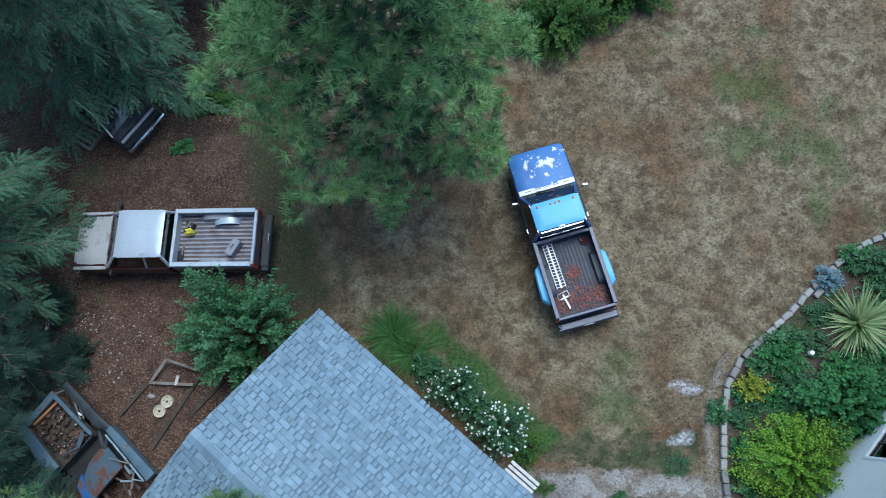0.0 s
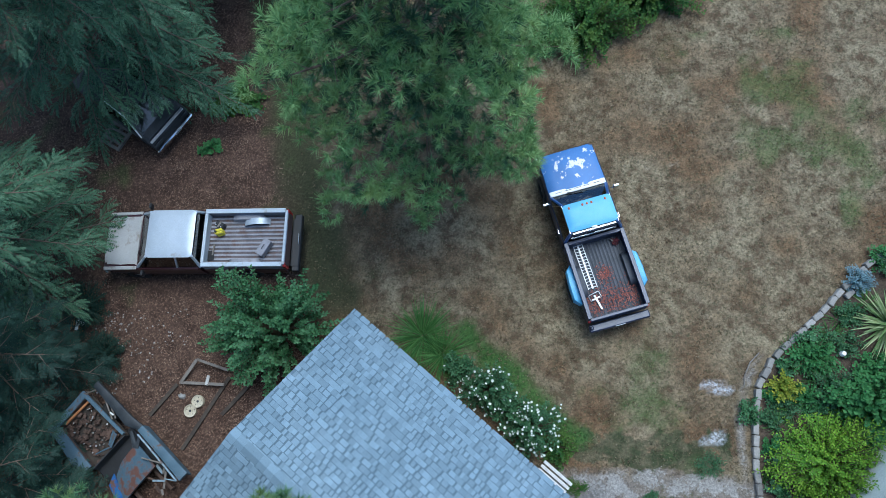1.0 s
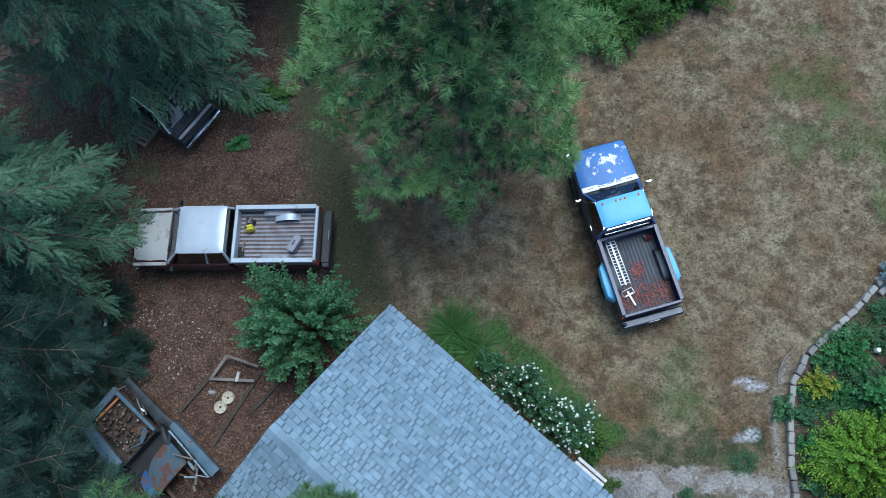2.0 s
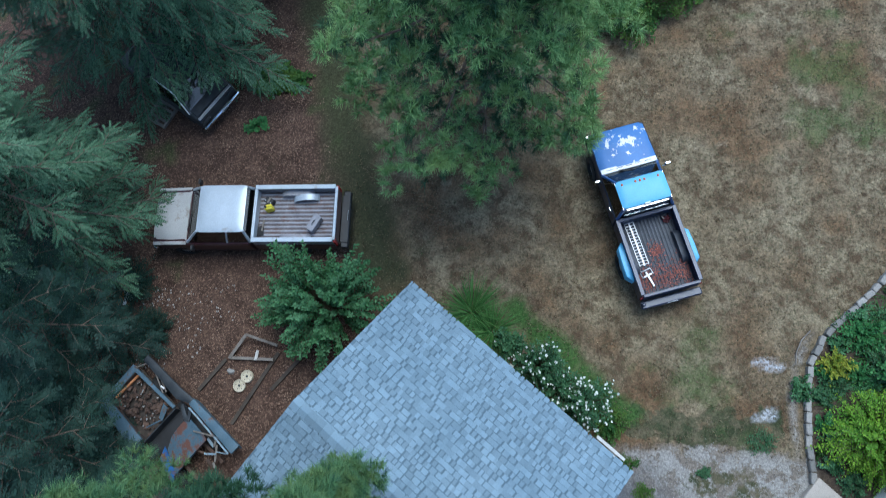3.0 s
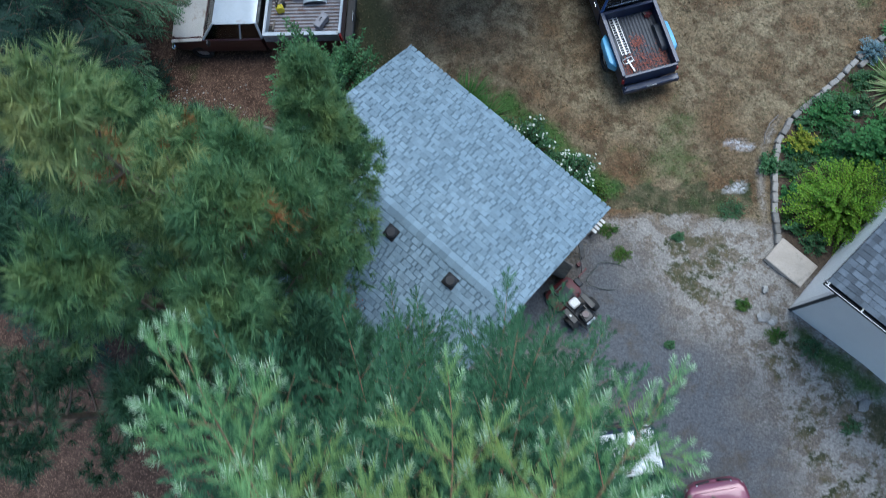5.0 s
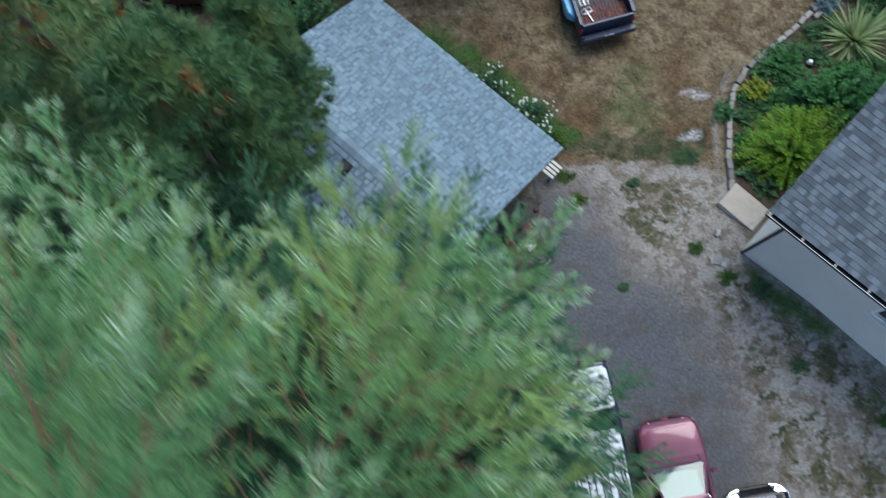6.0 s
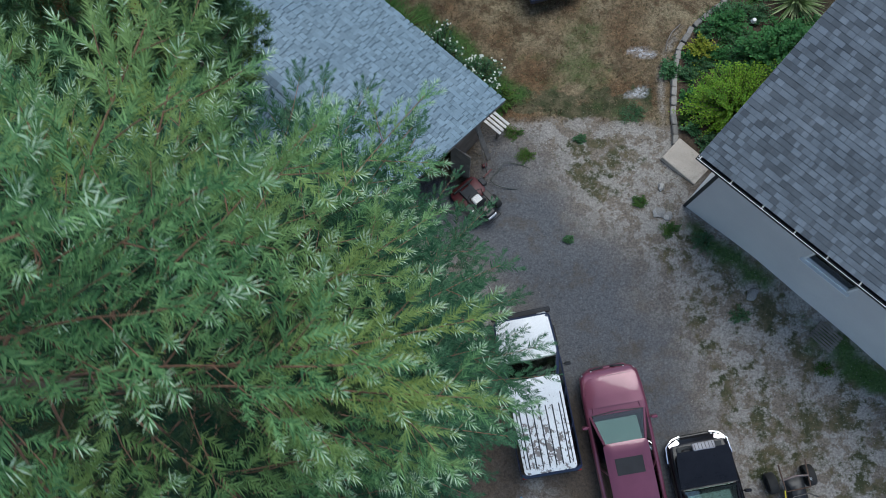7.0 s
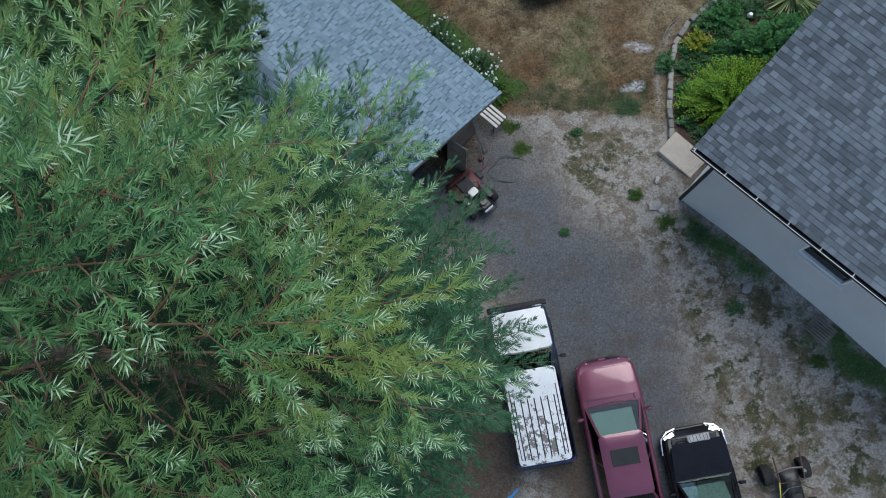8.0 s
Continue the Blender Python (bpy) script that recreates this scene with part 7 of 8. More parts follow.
def flower_mesh(seed):
    r = np.random.default_rng(seed)
    V_, F_, n = [], [], 0
    for k, (tilt, s) in enumerate(((0.25, 1.0), (0.7, 0.75), (1.1, 0.5))):
        v = PETAL[0] * s
        v = v + np.array([0, 0, 0.15 * k]) + v * [0, 0, tilt]
        a = r.uniform(0, 6)
        rot = np.array([[np.cos(a), -np.sin(a), 0], [np.sin(a), np.cos(a), 0], [0, 0, 1]])
        V_.append(v @ rot.T)
        F_.append(PETAL[1] + n)
        n += len(v)
    return np_mesh("flower", np.concatenate(V_), np.concatenate(F_), M["petal"])


flower_meshes = [flower_mesh(s) for s in (1, 2, 3)]


def blades(name, label, x, y, n, length, width, leaf, seed, stiff=0.5, low=0.1, category="plant", spread=0.15, kind=""):
    """A clump of strap leaves that arch out from one root."""
    r = np.random.default_rng(seed)
    base = np.array([x, y, gz(x, y)])
    V_, F_, m = [], [], 0
    for i in range(n):
        az, el = r.uniform(0, 2 * np.pi), np.arcsin(r.uniform(low, 1.0))
        ln, w = length * r.uniform(0.65, 1.1), width * r.uniform(0.7, 1.1)
        h = np.array([np.cos(az), np.sin(az), 0])
        side = np.array([-np.sin(az), np.cos(az), 0])
        p = base + h * r.uniform(0, spread)
        k = 6
        pts = []
        e = el
        for j in range(k):
            pts.append(p.copy())
            p = p + ln / (k - 1) * (h * np.cos(e) + np.array([0, 0, np.sin(e)]))
            e -= (1 - stiff) * 2.2 / k * r.uniform(0.6, 1.3)
        for j in range(k):
            ww = w * (0.6 + 0.4 * np.sin(np.pi * min(1, j / (k - 1) + 0.25))) * (1 - (j / (k - 1)) ** 3)
            fold = np.array([0, 0, 0.35 * ww])
            V_ += [pts[j] - side * ww + fold, pts[j], pts[j] + side * ww + fold]
        for j in range(k - 1):
            a = m + j * 3
            F_ += [[a, a + 1, a + 4, a + 3], [a + 1, a + 2, a + 5, a + 4]]
        m += 3 * k
    me = np_mesh("blade_clump", np.array(V_), np.array(F_), M[leaf])
    t = thing(name, Matrix.Identity(4), label, category)
    part("blade_clump", me, None, t, kind="stuff", round_=False)
    return t


EDGE_Y = (-2.3, -1.2, 0.0, 0.8, 1.56, 2.15, 2.8, 3.5, 4.3, 4.8, 6.0)
EDGE_X = (7.12, 7.13, 7.24, 7.42, 7.88, 8.58, 9.32, 10.0, 10.9, 11.7, 14.5)

bush("lilac_shrub", "large leafy green shrub in front of the garage", -6.3, 2.5, 2.0, 1.65, 2.8, 250, 40, 0.105, OVAL, "shrub", 1, lumps=0.30, low=0.32, curve=0.0, leaf_from=0.45)
blades("daylily", "arching green daylily clump below the garage eave", -1.95, 2.3, 420, 1.05, 0.010, "lily", 2, 0.50, 0.25, spread=0.4)
blades("daylily", "arching green daylily clump below the garage eave", -1.35, 1.75, 300, 0.95, 0.010, "lily", 3, 0.50, 0.25, spread=0.35)
bush("rose_bush", "rose bush with many small white flowers", -0.05, 0.72, 0.80, 0.70, 1.45, 120, 24, 0.075, OVAL, "rose_leaf", 4, 85, 0.036)
bush("rose_bush", "rose bush with many small white flowers", 1.15, -0.38, 0.80, 0.75, 1.45, 130, 24, 0.075, OVAL, "rose_leaf", 5, 130, 0.036)
bush("leafy_plant", "low dark leafy plant between the roses", 0.5, 0.15, 0.55, 0.5, 0.8, 60, 18, 0.09, OVAL, "rose_leaf", 6)
bush("leafy_plant", "low green leafy plant at the garage corner", 1.85, -0.85, 0.5, 0.5, 0.6, 60, 18, 0.08, OVAL, "ivy", 7)
bush("leafy_plant", "low brownish-green leafy plant below the eave", -0.9, 1.3, 0.5, 0.45, 0.7, 60, 16, 0.09, OVAL, "rose_leaf", 8, 4)
# the garden behind the stone edging
bush("spirea_bush", "bright lime-green garden bush", 8.95, -1.25, 1.45, 1.35, 1.40, 520, 26, 0.072, OVAL, "lime", 11, lumps=0.22, curve=0.05, low=0.0)
bush("hydrangea_bush", "round-leaved green garden bush", 10.4, 0.25, 1.30, 1.1, 1.2, 340, 22, 0.095, DISC, "round_leaf", 12, curve=0.05, low=0.0)
blades("yucca", "spiky pale-edged yucca rosette", 11.15, 2.5, 150, 1.32, 0.048, "yucca", 13, 0.95, 0.06, spread=0.1)
bush("lavender_plant", "small glaucous blue-grey garden plant", 10.42, 3.72, 0.42, 0.42, 0.45, 90, 20, 0.05, OVAL, "blue_leaf", 14)
bush("golden_shrub", "small yellow-green garden shrub", 8.05, 0.70, 0.50, 0.42, 0.50, 70, 16, 0.08, OVAL, "yellow_leaf", 15)
bush("leafy_plant", "green leafy weed growing over the edging", 7.10, 0.12, 0.32, 0.40, 0.35, 50, 14, 0.07, OVAL, "shrub", 16)
bush("leafy_plant", "dark green leafy garden plant", 8.9, 1.55, 0.75, 0.55, 0.55, 90, 16, 0.09, OVAL, "round_leaf", 17)
bush("leafy_plant", "dark green leafy garden plant", 12.1, 4.1, 1.0, 0.7, 0.7, 110, 16, 0.09, OVAL, "rose_leaf", 18)
bush("leafy_plant", "dark green leafy garden plant", 9.4, 0.75, 0.65, 0.6, 0.5, 80, 16, 0.07, OVAL, "rose_leaf", 19)
bush("leafy_plant", "dark green leafy garden plant", 10.6, 1.3, 0.7, 0.5, 0.5, 80, 16, 0.08, OVAL, "round_leaf", 20)
bush("leafy_plant", "dark green leafy garden plant", 12.4, 0.6, 0.9, 0.8, 0.9, 90, 16, 0.10, OVAL, "round_leaf", 25)
for i, (px, py) in enumerate(((8.5, 0.95), (8.25, 0.1), (9.0, 1.0), (7.85, -0.3), (9.8, 2.6), (10.6, 3.1), (8.4, 1.75), (9.5, 2.2))):
    blades("sedge_plant", "tuft of narrow green garden leaves", px, py, 60, 0.55, 0.010, "lily" if i % 2 else "green_blade", 30 + i, 0.5)
for i, (px, py, pr) in enumerate(((8.0, 0.25, 0.45), (8.6, 0.45, 0.5), (9.1, 2.05, 0.5), (9.9, 1.9, 0.45), (11.6, 1.3, 0.7), (11.9, 3.4, 0.7), (12.9, 3.0, 0.8), (13.0, 4.7, 0.8), (7.75, -1.2, 0.35), (10.1, 2.75, 0.4), (11.3, 4.35, 0.5), (9.0, 0.2, 0.5), (7.6, -0.15, 0.28), (7.58, -0.8, 0.25), (7.6, -1.9, 0.3), (8.1, -2.4, 0.35), (7.75, 0.5, 0.25), (8.2, 1.3, 0.3))):
    bush("leafy_plant", "low dark green leafy ground plant in the garden", px, py, pr, pr * 0.9, 0.32, int(130 * pr), 14, 0.075, OVAL, ("rose_leaf", "round_leaf", "shrub")[i % 3], 60 + i, low=0.02)
bush("leafy_plant", "small green weed at the foot of the edging", 7.4, -1.55, 0.2, 0.25, 0.2, 30, 12, 0.06, OVAL, "ivy", 41)
for i, (px, py, pr) in enumerate(((2.7, -2.7, 0.30), (5.97, -1.33, 0.45), (6.0, -4.18, 0.22), (3.92, -5.35, 0.14), (6.85, -5.05, 0.32), (7.75, -5.45, 0.40), (2.36, -1.94, 0.32), (8.71, -7.48, 0.30), (11.05, -8.94, 0.30), (4.33, -2.16, 0.18))):
    bush("weed_tuft", "low green weed tuft growing through the gravel", px, py, pr, pr * 0.8, 0.10, int(30 + 90 * pr), 10, 0.045, OVAL, ("ivy", "rose_leaf")[i % 2], 90 + i, low=0.0)
# ivy bank at the top of the lawn, and weeds by the wreck
bush("ivy_bank", "dense green ivy bank beside the lawn", 3.1, 12.3, 1.7, 1.3, 1.5, 300, 26, 0.10, OVAL, "ivy", 51, lumps=0.35)
bush("ivy_bank", "dense green ivy bank beside the lawn", 5.2, 13.4, 1.6, 1.2, 1.3, 280, 26, 0.10, OVAL, "ivy", 52, lumps=0.35)
bush("weed_patch", "patch of yellow-green weeds on the dirt", -8.3, 10.2, 0.95, 0.55, 0.30, 120, 14, 0.10, DISC, "ivy", 53, low=0.02)
bush("weed_patch", "patch of green weeds on the dirt", -9.0, 8.55, 0.40, 0.25, 0.18, 40, 12, 0.08, DISC, "round_leaf", 54, low=0.02)
bush("juniper_shrub", "low dark blue-green juniper on the dirt", -12.6, 3.3, 0.9, 0.8, 0.8, 130, 26, 0.08, SLIM, "dark_leaf", 55)
bush("juniper_shrub", "low dark blue-green juniper on the dirt", -11.8, 1.8, 0.7, 0.7, 0.7, 110, 26, 0.08, SLIM, "dark_leaf", 56)


# ---- grass, chips and pebbles ----
def scatter(name, label, category, n, box_, keep, template, smin, smax, material, seed, flat=0.3, stand=False):
    r = np.random.default_rng(seed)
    x, y = r.uniform(box_[0], box_[1], n), r.uniform(box_[2], box_[3], n)
    m = r.uniform(0, 1, n) < keep(x, y)
    x, y = x[m], y[m]
    z = gz_np(x, y) + 0.10 * (fbm(x, y, 1.6, 5) - 0.5)
    k = len(x)
    if stand:
        a = r.uniform(0, 2 * np.pi, k)
        d = np.stack([np.cos(a) * 0.9, np.sin(a) * 0.9, np.full(k, 0.75)], axis=1) + r.normal(0, 0.2, (k, 3))
    else:
        d = r.normal(size=(k, 3)) * [1, 1, flat]
    ups = np.tile([0, 0, 1.0], (k, 1)) + r.normal(0, 0.35, (k, 3))
    v, f = strew(template[0], template[1], frames_from(d, ups), r.uniform(smin, smax, k), np.stack([x, y, z], axis=1))
    whole(name, np_mesh(name, v, f, M[material]), None, label, category, kind="stuff", round_=False)


def lawn(x, y):
    d, mo, g, p, gr, so, w, la, my = zones(x, y)
    return np.clip(1 - d - g - so - 0.6 * mo, 0, 1) * (0.25 + 1.1 * (fbm(x, y, 0.9, 77) > 0.47))


BLADE3 = (np.array([[0, -0.05, 0], [0, 0.05, 0], [1, 0, 0.1], [0.1, -0.1, 0], [0.1, 0, 0], [0.7, -0.45, 0.45], [0.0, 0.1, 0], [0.1, 0.05, 0], [0.75, 0.5, 0.3]], float), np.array([[0, 1, 2], [3, 4, 5], [6, 7, 8]]))
CHIP = (np.array([[0, -0.2, 0], [1, -0.25, 0.05], [1.05, 0.2, 0.12], [0.05, 0.25, 0.05]], float), np.array([[0, 1, 2], [0, 2, 3]]))
PEB = (np.array([[1, 0, 0], [-0.9, 0.1, 0], [0.1, 0.8, 0.05], [0, -0.75, 0], [0, 0.05, 0.6], [0.4, 0.3, 0.5]], float), np.array([[0, 2, 5], [2, 4, 5], [0, 5, 4], [2, 1, 4], [1, 3, 4], [3, 0, 4]]))
scatter("dry_grass", "parched brown grass over the lawn", "grass", 62000, (-6, 15, -3, 15), lawn, BLADE3, 0.05, 0.14, "dry_blade", 1, stand=True)
scatter("green_grass", "green grass growing along the garage and walls", "grass", 90000, (-6, 15, -12, 15), lambda x, y: 0.85 * zones(x, y)[4] ** 1.5, BLADE3, 0.05, 0.12, "green_blade", 2, stand=True)
scatter("wood_chips", "brown wood chips scattered over the dirt", "wood chips", 52000, (-16, -3, -4, 13), lambda x, y: zones(x, y)[0] * (fbm(x, y, 1.4, 91) > 0.38), CHIP, 0.02, 0.055, "chip", 3)
scatter("gravel", "pale gravel stones on the drive", "gravel", 16000, (1, 15, -14, -1), lambda x, y: 0.9 * zones(x, y)[3] ** 2, PEB, 0.006, 0.018, "rock", 4)
scatter("rubble", "small pale stones lying on the dirt", "stones", 420, (-12.4, -9.2, 0.6, 3.2), lambda x, y: (fbm(x, y, 0.8, 5) > 0.45) * 0.75, PEB, 0.015, 0.05, "rock", 5)


# ---- stone edging of the garden ----
def block_mesh(seed):
    r = random.Random(seed)
    bm = bmesh.new()
    box(bm, (0, 0, 0.06), (0.30, 0.17, 0.20), None, 0.022)
    for v in bm.verts:
        v.co += Vector((r.uniform(-1, 1), r.uniform(-1, 1), r.uniform(-1, 1))) * 0.014
    return to_mesh("stone_block", bm, M["stone"])


edging = thing("stone_edging", Matrix.Identity(4), "curved row of grey stone blocks edging the garden", "edging")
block_shapes = [block_mesh(s) for s in range(5)]
er = random.Random(8)
yy = -2.25
while yy < 5.2:
    ex = float(np.interp(yy, EDGE_Y, EDGE_X))
    dx, dy = float(np.interp(yy + 0.1, EDGE_Y, EDGE_X)) - ex, 0.1
    ln = math.hypot(dx, dy)
    ob = new("stone_block", er.choice(block_shapes))
    ob.parent = edging
    ob.matrix_basis = pose(ex, yy, gz(ex, yy) + er.uniform(-0.03, 0.03), er.uniform(-4, 4), er.uniform(-4, 4), math.degrees(math.atan2(dy, dx)) + er.uniform(-7, 7))
    yy += 0.315 * dy / ln
for x, y, a in ((10.15, 3.35, 40), (10.42, 3.62, 44)):
    ob = new("stone_block", block_shapes[1])
    ob.parent = edging
    ob.matrix_basis = pose(x, y, gz(x, y), 0, 0, a)

whole("garden_hose", tube(bmesh.new(), [(x, y, gz(x, y) + 0.03) for x, y in ((7.05, 0.80), (7.10, 1.10), (7.28, 1.45), (7.55, 1.72))], 0.022, 6), M["old_wood"], "bleached old hose curving along the edging", "hose")
whole("garden_ball", cyl(bmesh.new(), 0.09, 0.10, Matrix.Translation((9.7, 1.67, gz(9.7, 1.67) + 0.22)), 14, 0.06), M["white_paint"], "small white upturned pot in the garden", "pot")

pad = Matrix(((0.727, 0.658, 0), (-0.687, 0.753, 0), (0, 0, 1))).to_4x4()
whole("concrete_step", boxes(((0, 0, 0.02), (1.24, 0.84, 0.22)), bev=0.02), M["concrete"], "weathered concrete doorstep slab beside the house", "step", at=Matrix.Translation((7.41, -2.95, gz(7.41, -2.95))) @ pad)


def rock(x, y, s, seed, label, flat=0.6):
    bm = bmesh.new()
    bmesh.ops.create_icosphere(bm, subdivisions=2, radius=1)
    r = random.Random(seed)
    off = Vector((r.uniform(0, 9), r.uniform(0, 9), r.uniform(0, 9)))
    for v in bm.verts:
        v.co *= 1 + 0.5 * (noise.noise(v.co * 1.3 + off))
    ob = whole("rock", bm, M["rock"], label, "rock", "rocks by the house")
    ob.matrix_world = pose(x, y, gz(x, y) + 0.02, 0, 0, r.uniform(0, 360)) @ Matrix.Diagonal((s, s * 0.7, s * flat, 1))


rock(6.65, -3.73, 0.13, 1, "single grey rock on the gravel")
rock(6.55, -4.52, 0.20, 2, "flat pale rock in the moss", 0.3)
rock(6.78, -4.62, 0.17, 3, "flat pale rock in the moss", 0.3)
rock(9.05, -6.9, 0.22, 4, "brown rock against the house wall", 0.5)
rock(-9.2, 0.55, 0.12, 5, "pale rock on the dirt")

# ---- things by the garage ----
bench = thing("slatted_bench", GARAGE @ Matrix.Translation((6.78, -0.12, gz(1.7, -1.6))), "small white slatted bench at the garage corner", "bench")
for k in range(4):
    part("slat", boxes(((0, -0.20 + 0.13 * k, 0.52), (0.95, 0.085, 0.025)), bev=0.006), M["white_wood"], bench)
for sx in (-0.38, 0.38):
    part("bearer", boxes(((sx, 0, 0.49), (0.06, 0.50, 0.04)), bev=0.006), M["old_wood"], bench)
    for sy in (-0.2, 0.2):
        part("leg", boxes(((sx, sy, 0.20), (0.06, 0.06, 0.58)), bev=0.006), M["old_wood"], bench)
rake = thing("garden_rake", GARAGE @ Matrix.Translation((6.95, 1.05, gz(1.5, -3))), "long-handled rake leaning by the garage wall", "rake")
part("handle", tube(bmesh.new(), [(0.75, 0.1, 0.02), (0.0, -0.2, 1.7)], 0.016, 6), M["old_wood"], rake)
part("rake_head", boxes(((0.76, 0.1, 0.04), (0.05, 0.36, 0.03)), bev=0.005), M["mower_red"], rake)
plank = thing("leaning_plank", GARAGE @ Matrix.Translation((6.85, 0.75, gz(1.5, -3))), "grey plank leaning on the garage wall", "plank")
part("board", boxes(((0.30, 0.0, 0.75), (0.03, 0.16, 1.75), Euler((0, -0.35, 0))), bev=0.005), M["old_wood"], plank)
bucket = thing("white_bucket", Matrix.Translation((0.62, -3.05, gz(0.62, -3.05))), "white plastic bucket in the garage doorway", "bucket")
bm = bmesh.new()
cyl(bm, 0.13, 0.30, Matrix.Translation((0, 0, 0.16)), 18, 0.16)
part("pail", bm, M["white_paint"], bucket)
part("rim", tube(bmesh.new(), [(0.165 * math.cos(k * 0.5236), 0.165 * math.sin(k * 0.5236), 0.31) for k in range(13)], 0.012, 5), M["white_paint"], bucket)
whole("cable", tube(bmesh.new(), [(2.25 + 0.55 * math.cos(a) + 0.12 * math.sin(3 * a), -3.35 + 0.42 * math.sin(a), gz(2.25, -3.35) + 0.05) for a in [k * 0.35 for k in range(24)]], 0.012, 5), M["hose"], "dark cable looped on the drive", "cable")
whole("scrap_block", boxes(((0, 0, 0.05), (0.16, 0.12, 0.10)), bev=0.02), M["mower_red"], "small red block on the gravel", "block", at=on_ground(1.45, -3.0, 30))

# ---- things on the dirt ----
for x, y, tilt in ((-8.65, 0.39, 0), (-8.86, 0.12, 6)):
    w = thing("wheel_rim", on_ground(x, y, 20, 0.06) @ pose(0, 0, 0, tilt, 0, 0), "old cream-painted steel wheel rim lying on the dirt", "wheel rim", "wheel rims")
    bm = bmesh.new()
    rings = []
    for k in range(25):
        a = 2 * math.pi * k / 24
        rings.append([Vector((pr * math.cos(a), pr * math.sin(a), pz)) for pr, pz in ((0.185, -0.07), (0.165, -0.06), (0.155, 0.06), (0.185, 0.075), (0.19, 0.06), (0.175, -0.02))])
    loft(bm, rings, caps=False)
    part("barrel", bm, M["cream"], w)
    bm = bmesh.new()
    cyl(bm, 0.158, 0.03, Matrix.Translation((0, 0, 0.01)), 24)
    cyl(bm, 0.085, 0.05, Matrix.Translation((0, 0, 0.025)), 18, 0.07)
    part("disc", bm, M["cream"], w)
    part("hub_hole", cyl(bmesh.new(), 0.035, 0.02, Matrix.Translation((0, 0, 0.055)), 14), M["dark_hull"], w)
    for k in range(5):
        part("bolt_hole", cyl(bmesh.new(), 0.014, 0.012, Matrix.Translation((0.115 * math.cos(k * 1.2566), 0.115 * math.sin(k * 1.2566), 0.026)), 8), M["dark_hull"], w)


def board(parent, a, b, w, t, m="old_wood", name="board"):
    a, b = Vector(a), Vector(b)
    d = b - a
    rot = d.to_track_quat("X", "Z").to_euler()
    return part(name, boxes(((a + b) / 2, (d.length, w, t), rot), bev=0.006), M[m], parent)


def g3(x, y, h):
    return (x, y, gz(x, y) + h)


fr = thing("old_sawhorse", Matrix.Identity(4), "weathered grey timber sawhorse lying beside the shrub", "frame")
board(fr, g3(-9.25, 0.93, 0.10), g3(-8.72, 1.62, 0.32), 0.10, 0.05)
board(fr, g3(-9.22, 0.95, 0.10), g3(-7.86, 0.88, 0.20), 0.09, 0.05)
board(fr, g3(-8.72, 1.62, 0.30), g3(-7.75, 1.30, 0.25), 0.08, 0.05)
board(fr, g3(-8.42, 0.86, 0.16), g3(-8.35, 1.15, 0.22), 0.09, 0.04, "white_wood")
for a, b in (((-7.75, 1.10), (-9.02, -1.0)), ((-9.36, 0.90), (-10.12, -0.02)), ((-7.0, 1.0), (-7.9, 0.0))):
    t = thing("timber_sleeper", Matrix.Identity(4), "dark sodden timber sleeper half sunk in the dirt", "sleeper", "sleepers on the dirt")
    board(t, g3(*a, 0.03), g3(*b, 0.03), 0.11, 0.12, "dark_wood", "beam")
deb = thing("scrap_wood_pile", Matrix.Identity(4), "small pile of orange and white scrap boards", "scrap wood")
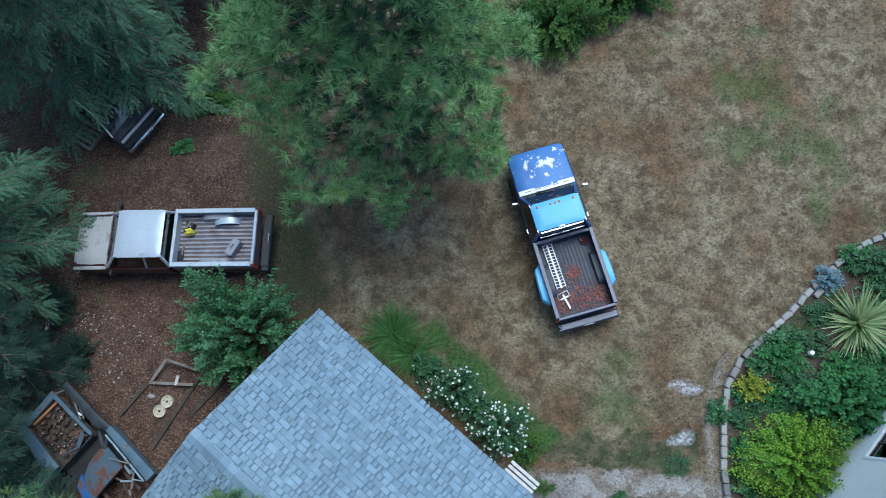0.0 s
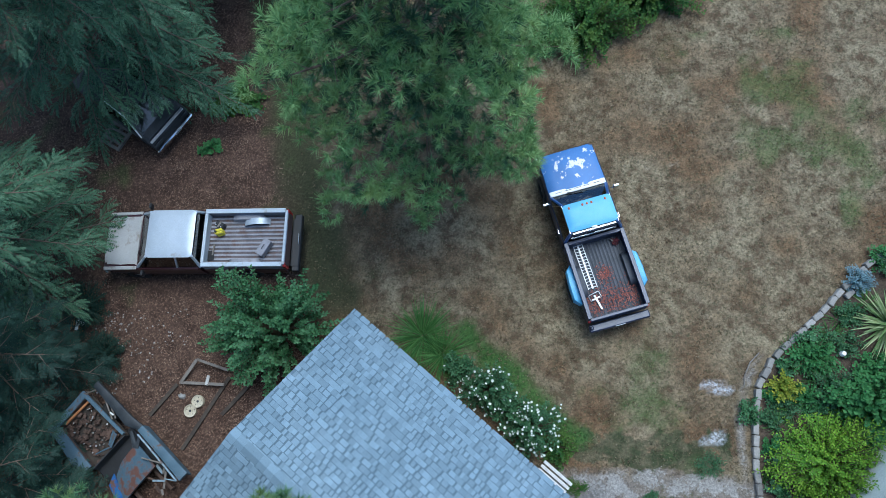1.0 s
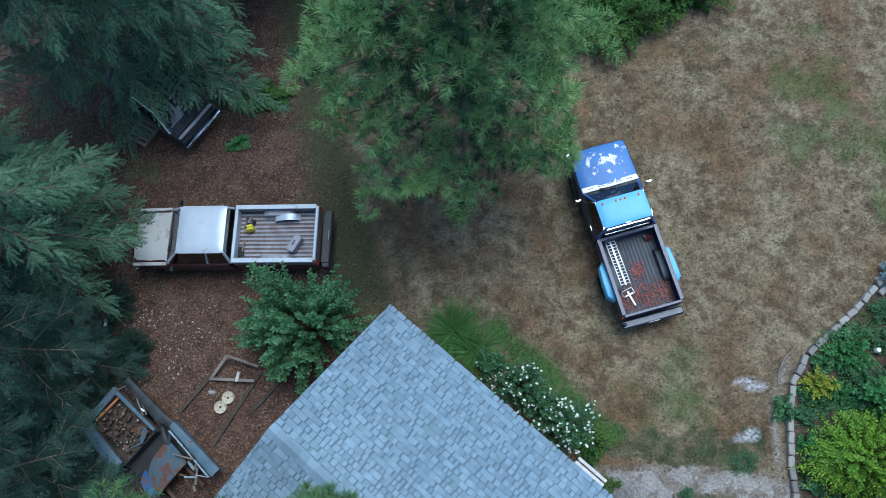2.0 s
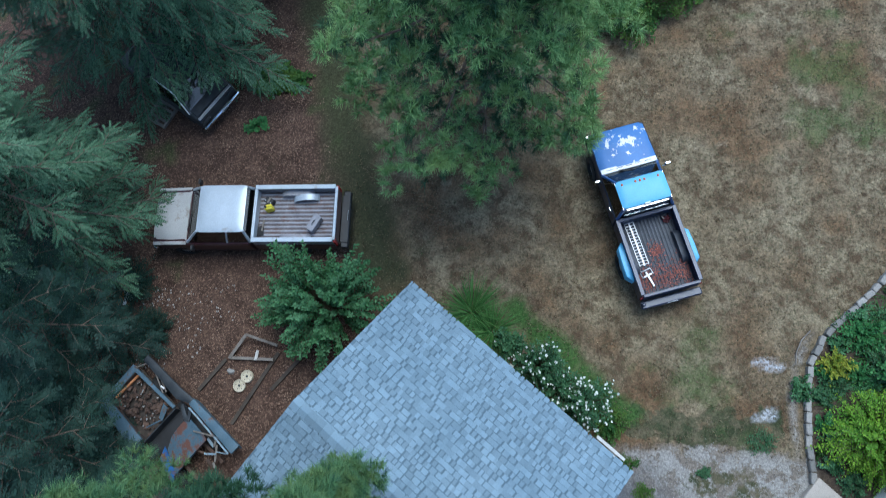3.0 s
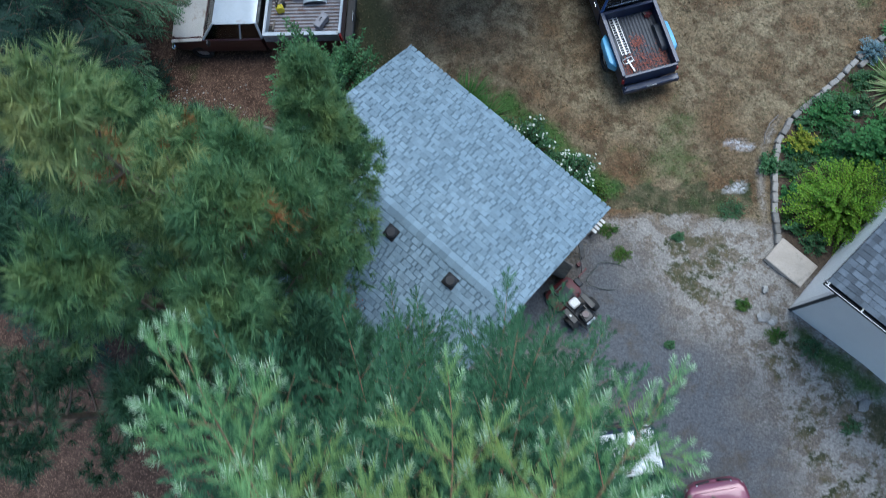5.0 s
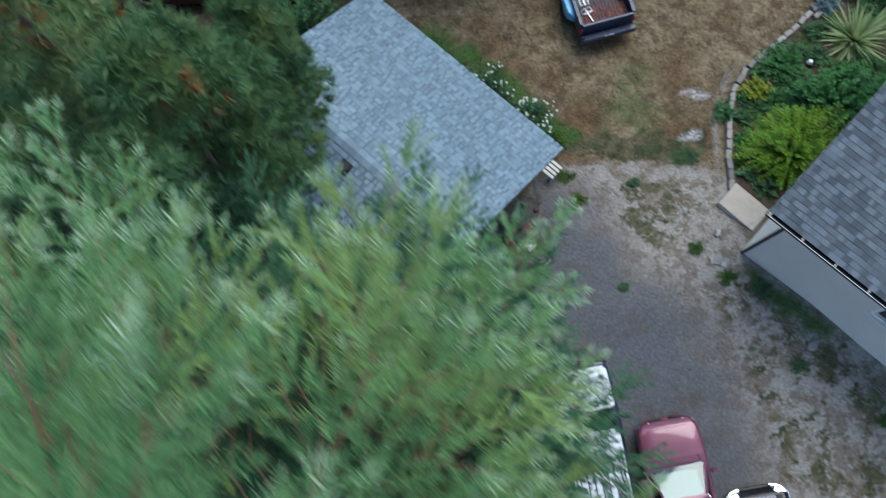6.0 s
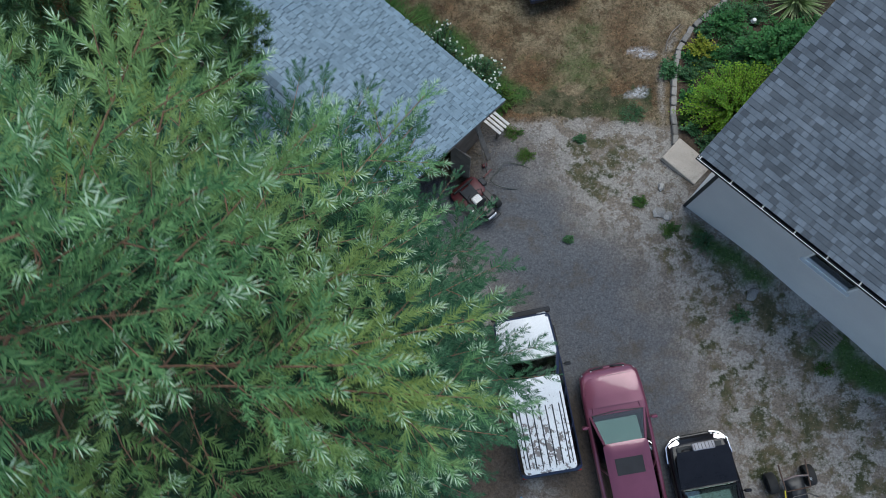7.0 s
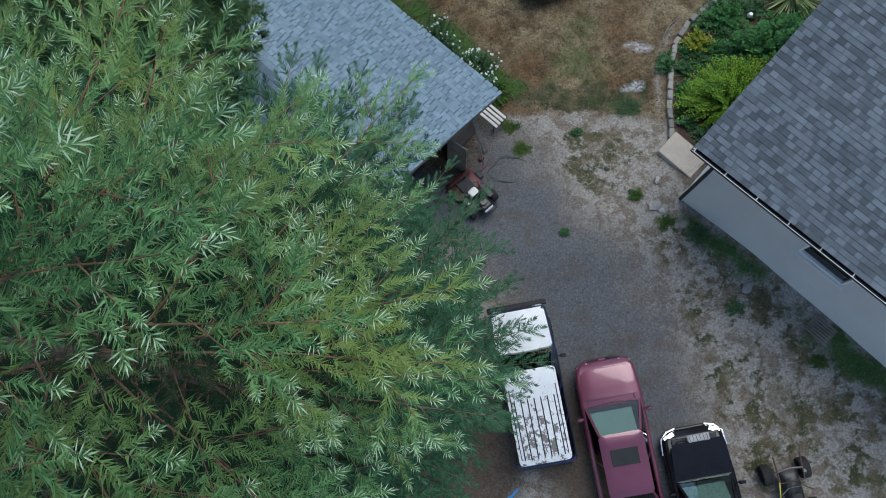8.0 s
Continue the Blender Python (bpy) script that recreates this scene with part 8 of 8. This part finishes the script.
for a, b, m in (((-13.0, 2.6, 0.15), (-12.6, 3.25, 0.3), "orange_wood"), ((-12.75, 3.05, 0.32), (-12.45, 2.72, 0.34), "white_paint"), ((-12.9, 2.9, 0.2), (-12.55, 2.5, 0.2), "orange_wood"), ((-12.7, 2.55, 0.3), (-12.62, 2.85, 0.35), "white_paint")):
    board(deb, g3(*a), g3(*b), 0.10, 0.03, m)


def pallet(at, label, m):
    p = thing("wooden_pallet", at, label, "pallet")
    for k in range(6):
        part("slat", boxes(((-0.45 + 0.18 * k, 0, 0.13), (0.10, 0.85, 0.02)), bev=0.004), M[m], p)
    for y in (-0.36, 0, 0.36):
        part("runner", boxes(((0, y, 0.06), (1.0, 0.08, 0.12)), bev=0.004), M[m], p)


pallet(on_ground(-12.3, 9.2, 60), "old grey pallet on the dirt under the firs", "old_wood")
mat_ = thing("slatted_mat", on_ground(11.05, -8.05, -41), "small weathered slatted boardwalk by the house wall", "boardwalk")
for k in range(7):
    part("slat", boxes(((0, -0.24 + 0.08 * k, 0.05), (0.78, 0.05, 0.025)), bev=0.004), M["old_wood"], mat_)
for sx in (-0.32, 0.32):
    part("runner", boxes(((sx, 0, 0.02), (0.05, 0.56, 0.05)), bev=0.004), M["old_wood"], mat_)
whole("tarp_scrap", boxes(((0, 0, 0.03), (0.42, 0.10, 0.03), Euler((0, 0.1, 0.6))), ((0.25, 0.22, 0.05), (0.30, 0.08, 0.03), Euler((0.1, 0, 0.9))), bev=0.01), M["tarp"], "blue tarpaulin scrap under the tree", "tarpaulin", at=on_ground(2.35, -13.05, 0))
# red leaves that gathered on the back slope of the garage roof
lr = np.random.default_rng(12)
lu, lv = lr.normal(3.7, 0.32, 260), lr.normal(6.5, 0.16, 260)
lp = np.array([(GARAGE @ Vector((a, b, 4.20 - (b - 4.0) * 0.3275 + 0.035)))[:] for a, b in zip(lu, lv)])
lx, lf = strew(CHIP[0], CHIP[1], frames_from(lr.normal(size=(260, 3)) * [1, 1, 0.3], np.tile([0, 0, 1.0], (260, 1)) + lr.normal(0, 0.3, (260, 3))), lr.uniform(0.03, 0.06, 260), lp)
whole("leaf_litter", np_mesh("leaf_litter", lx, lf, M["mat_red"]), None, "red-brown leaves gathered on the garage roof", "leaf litter", kind="stuff", round_=False)
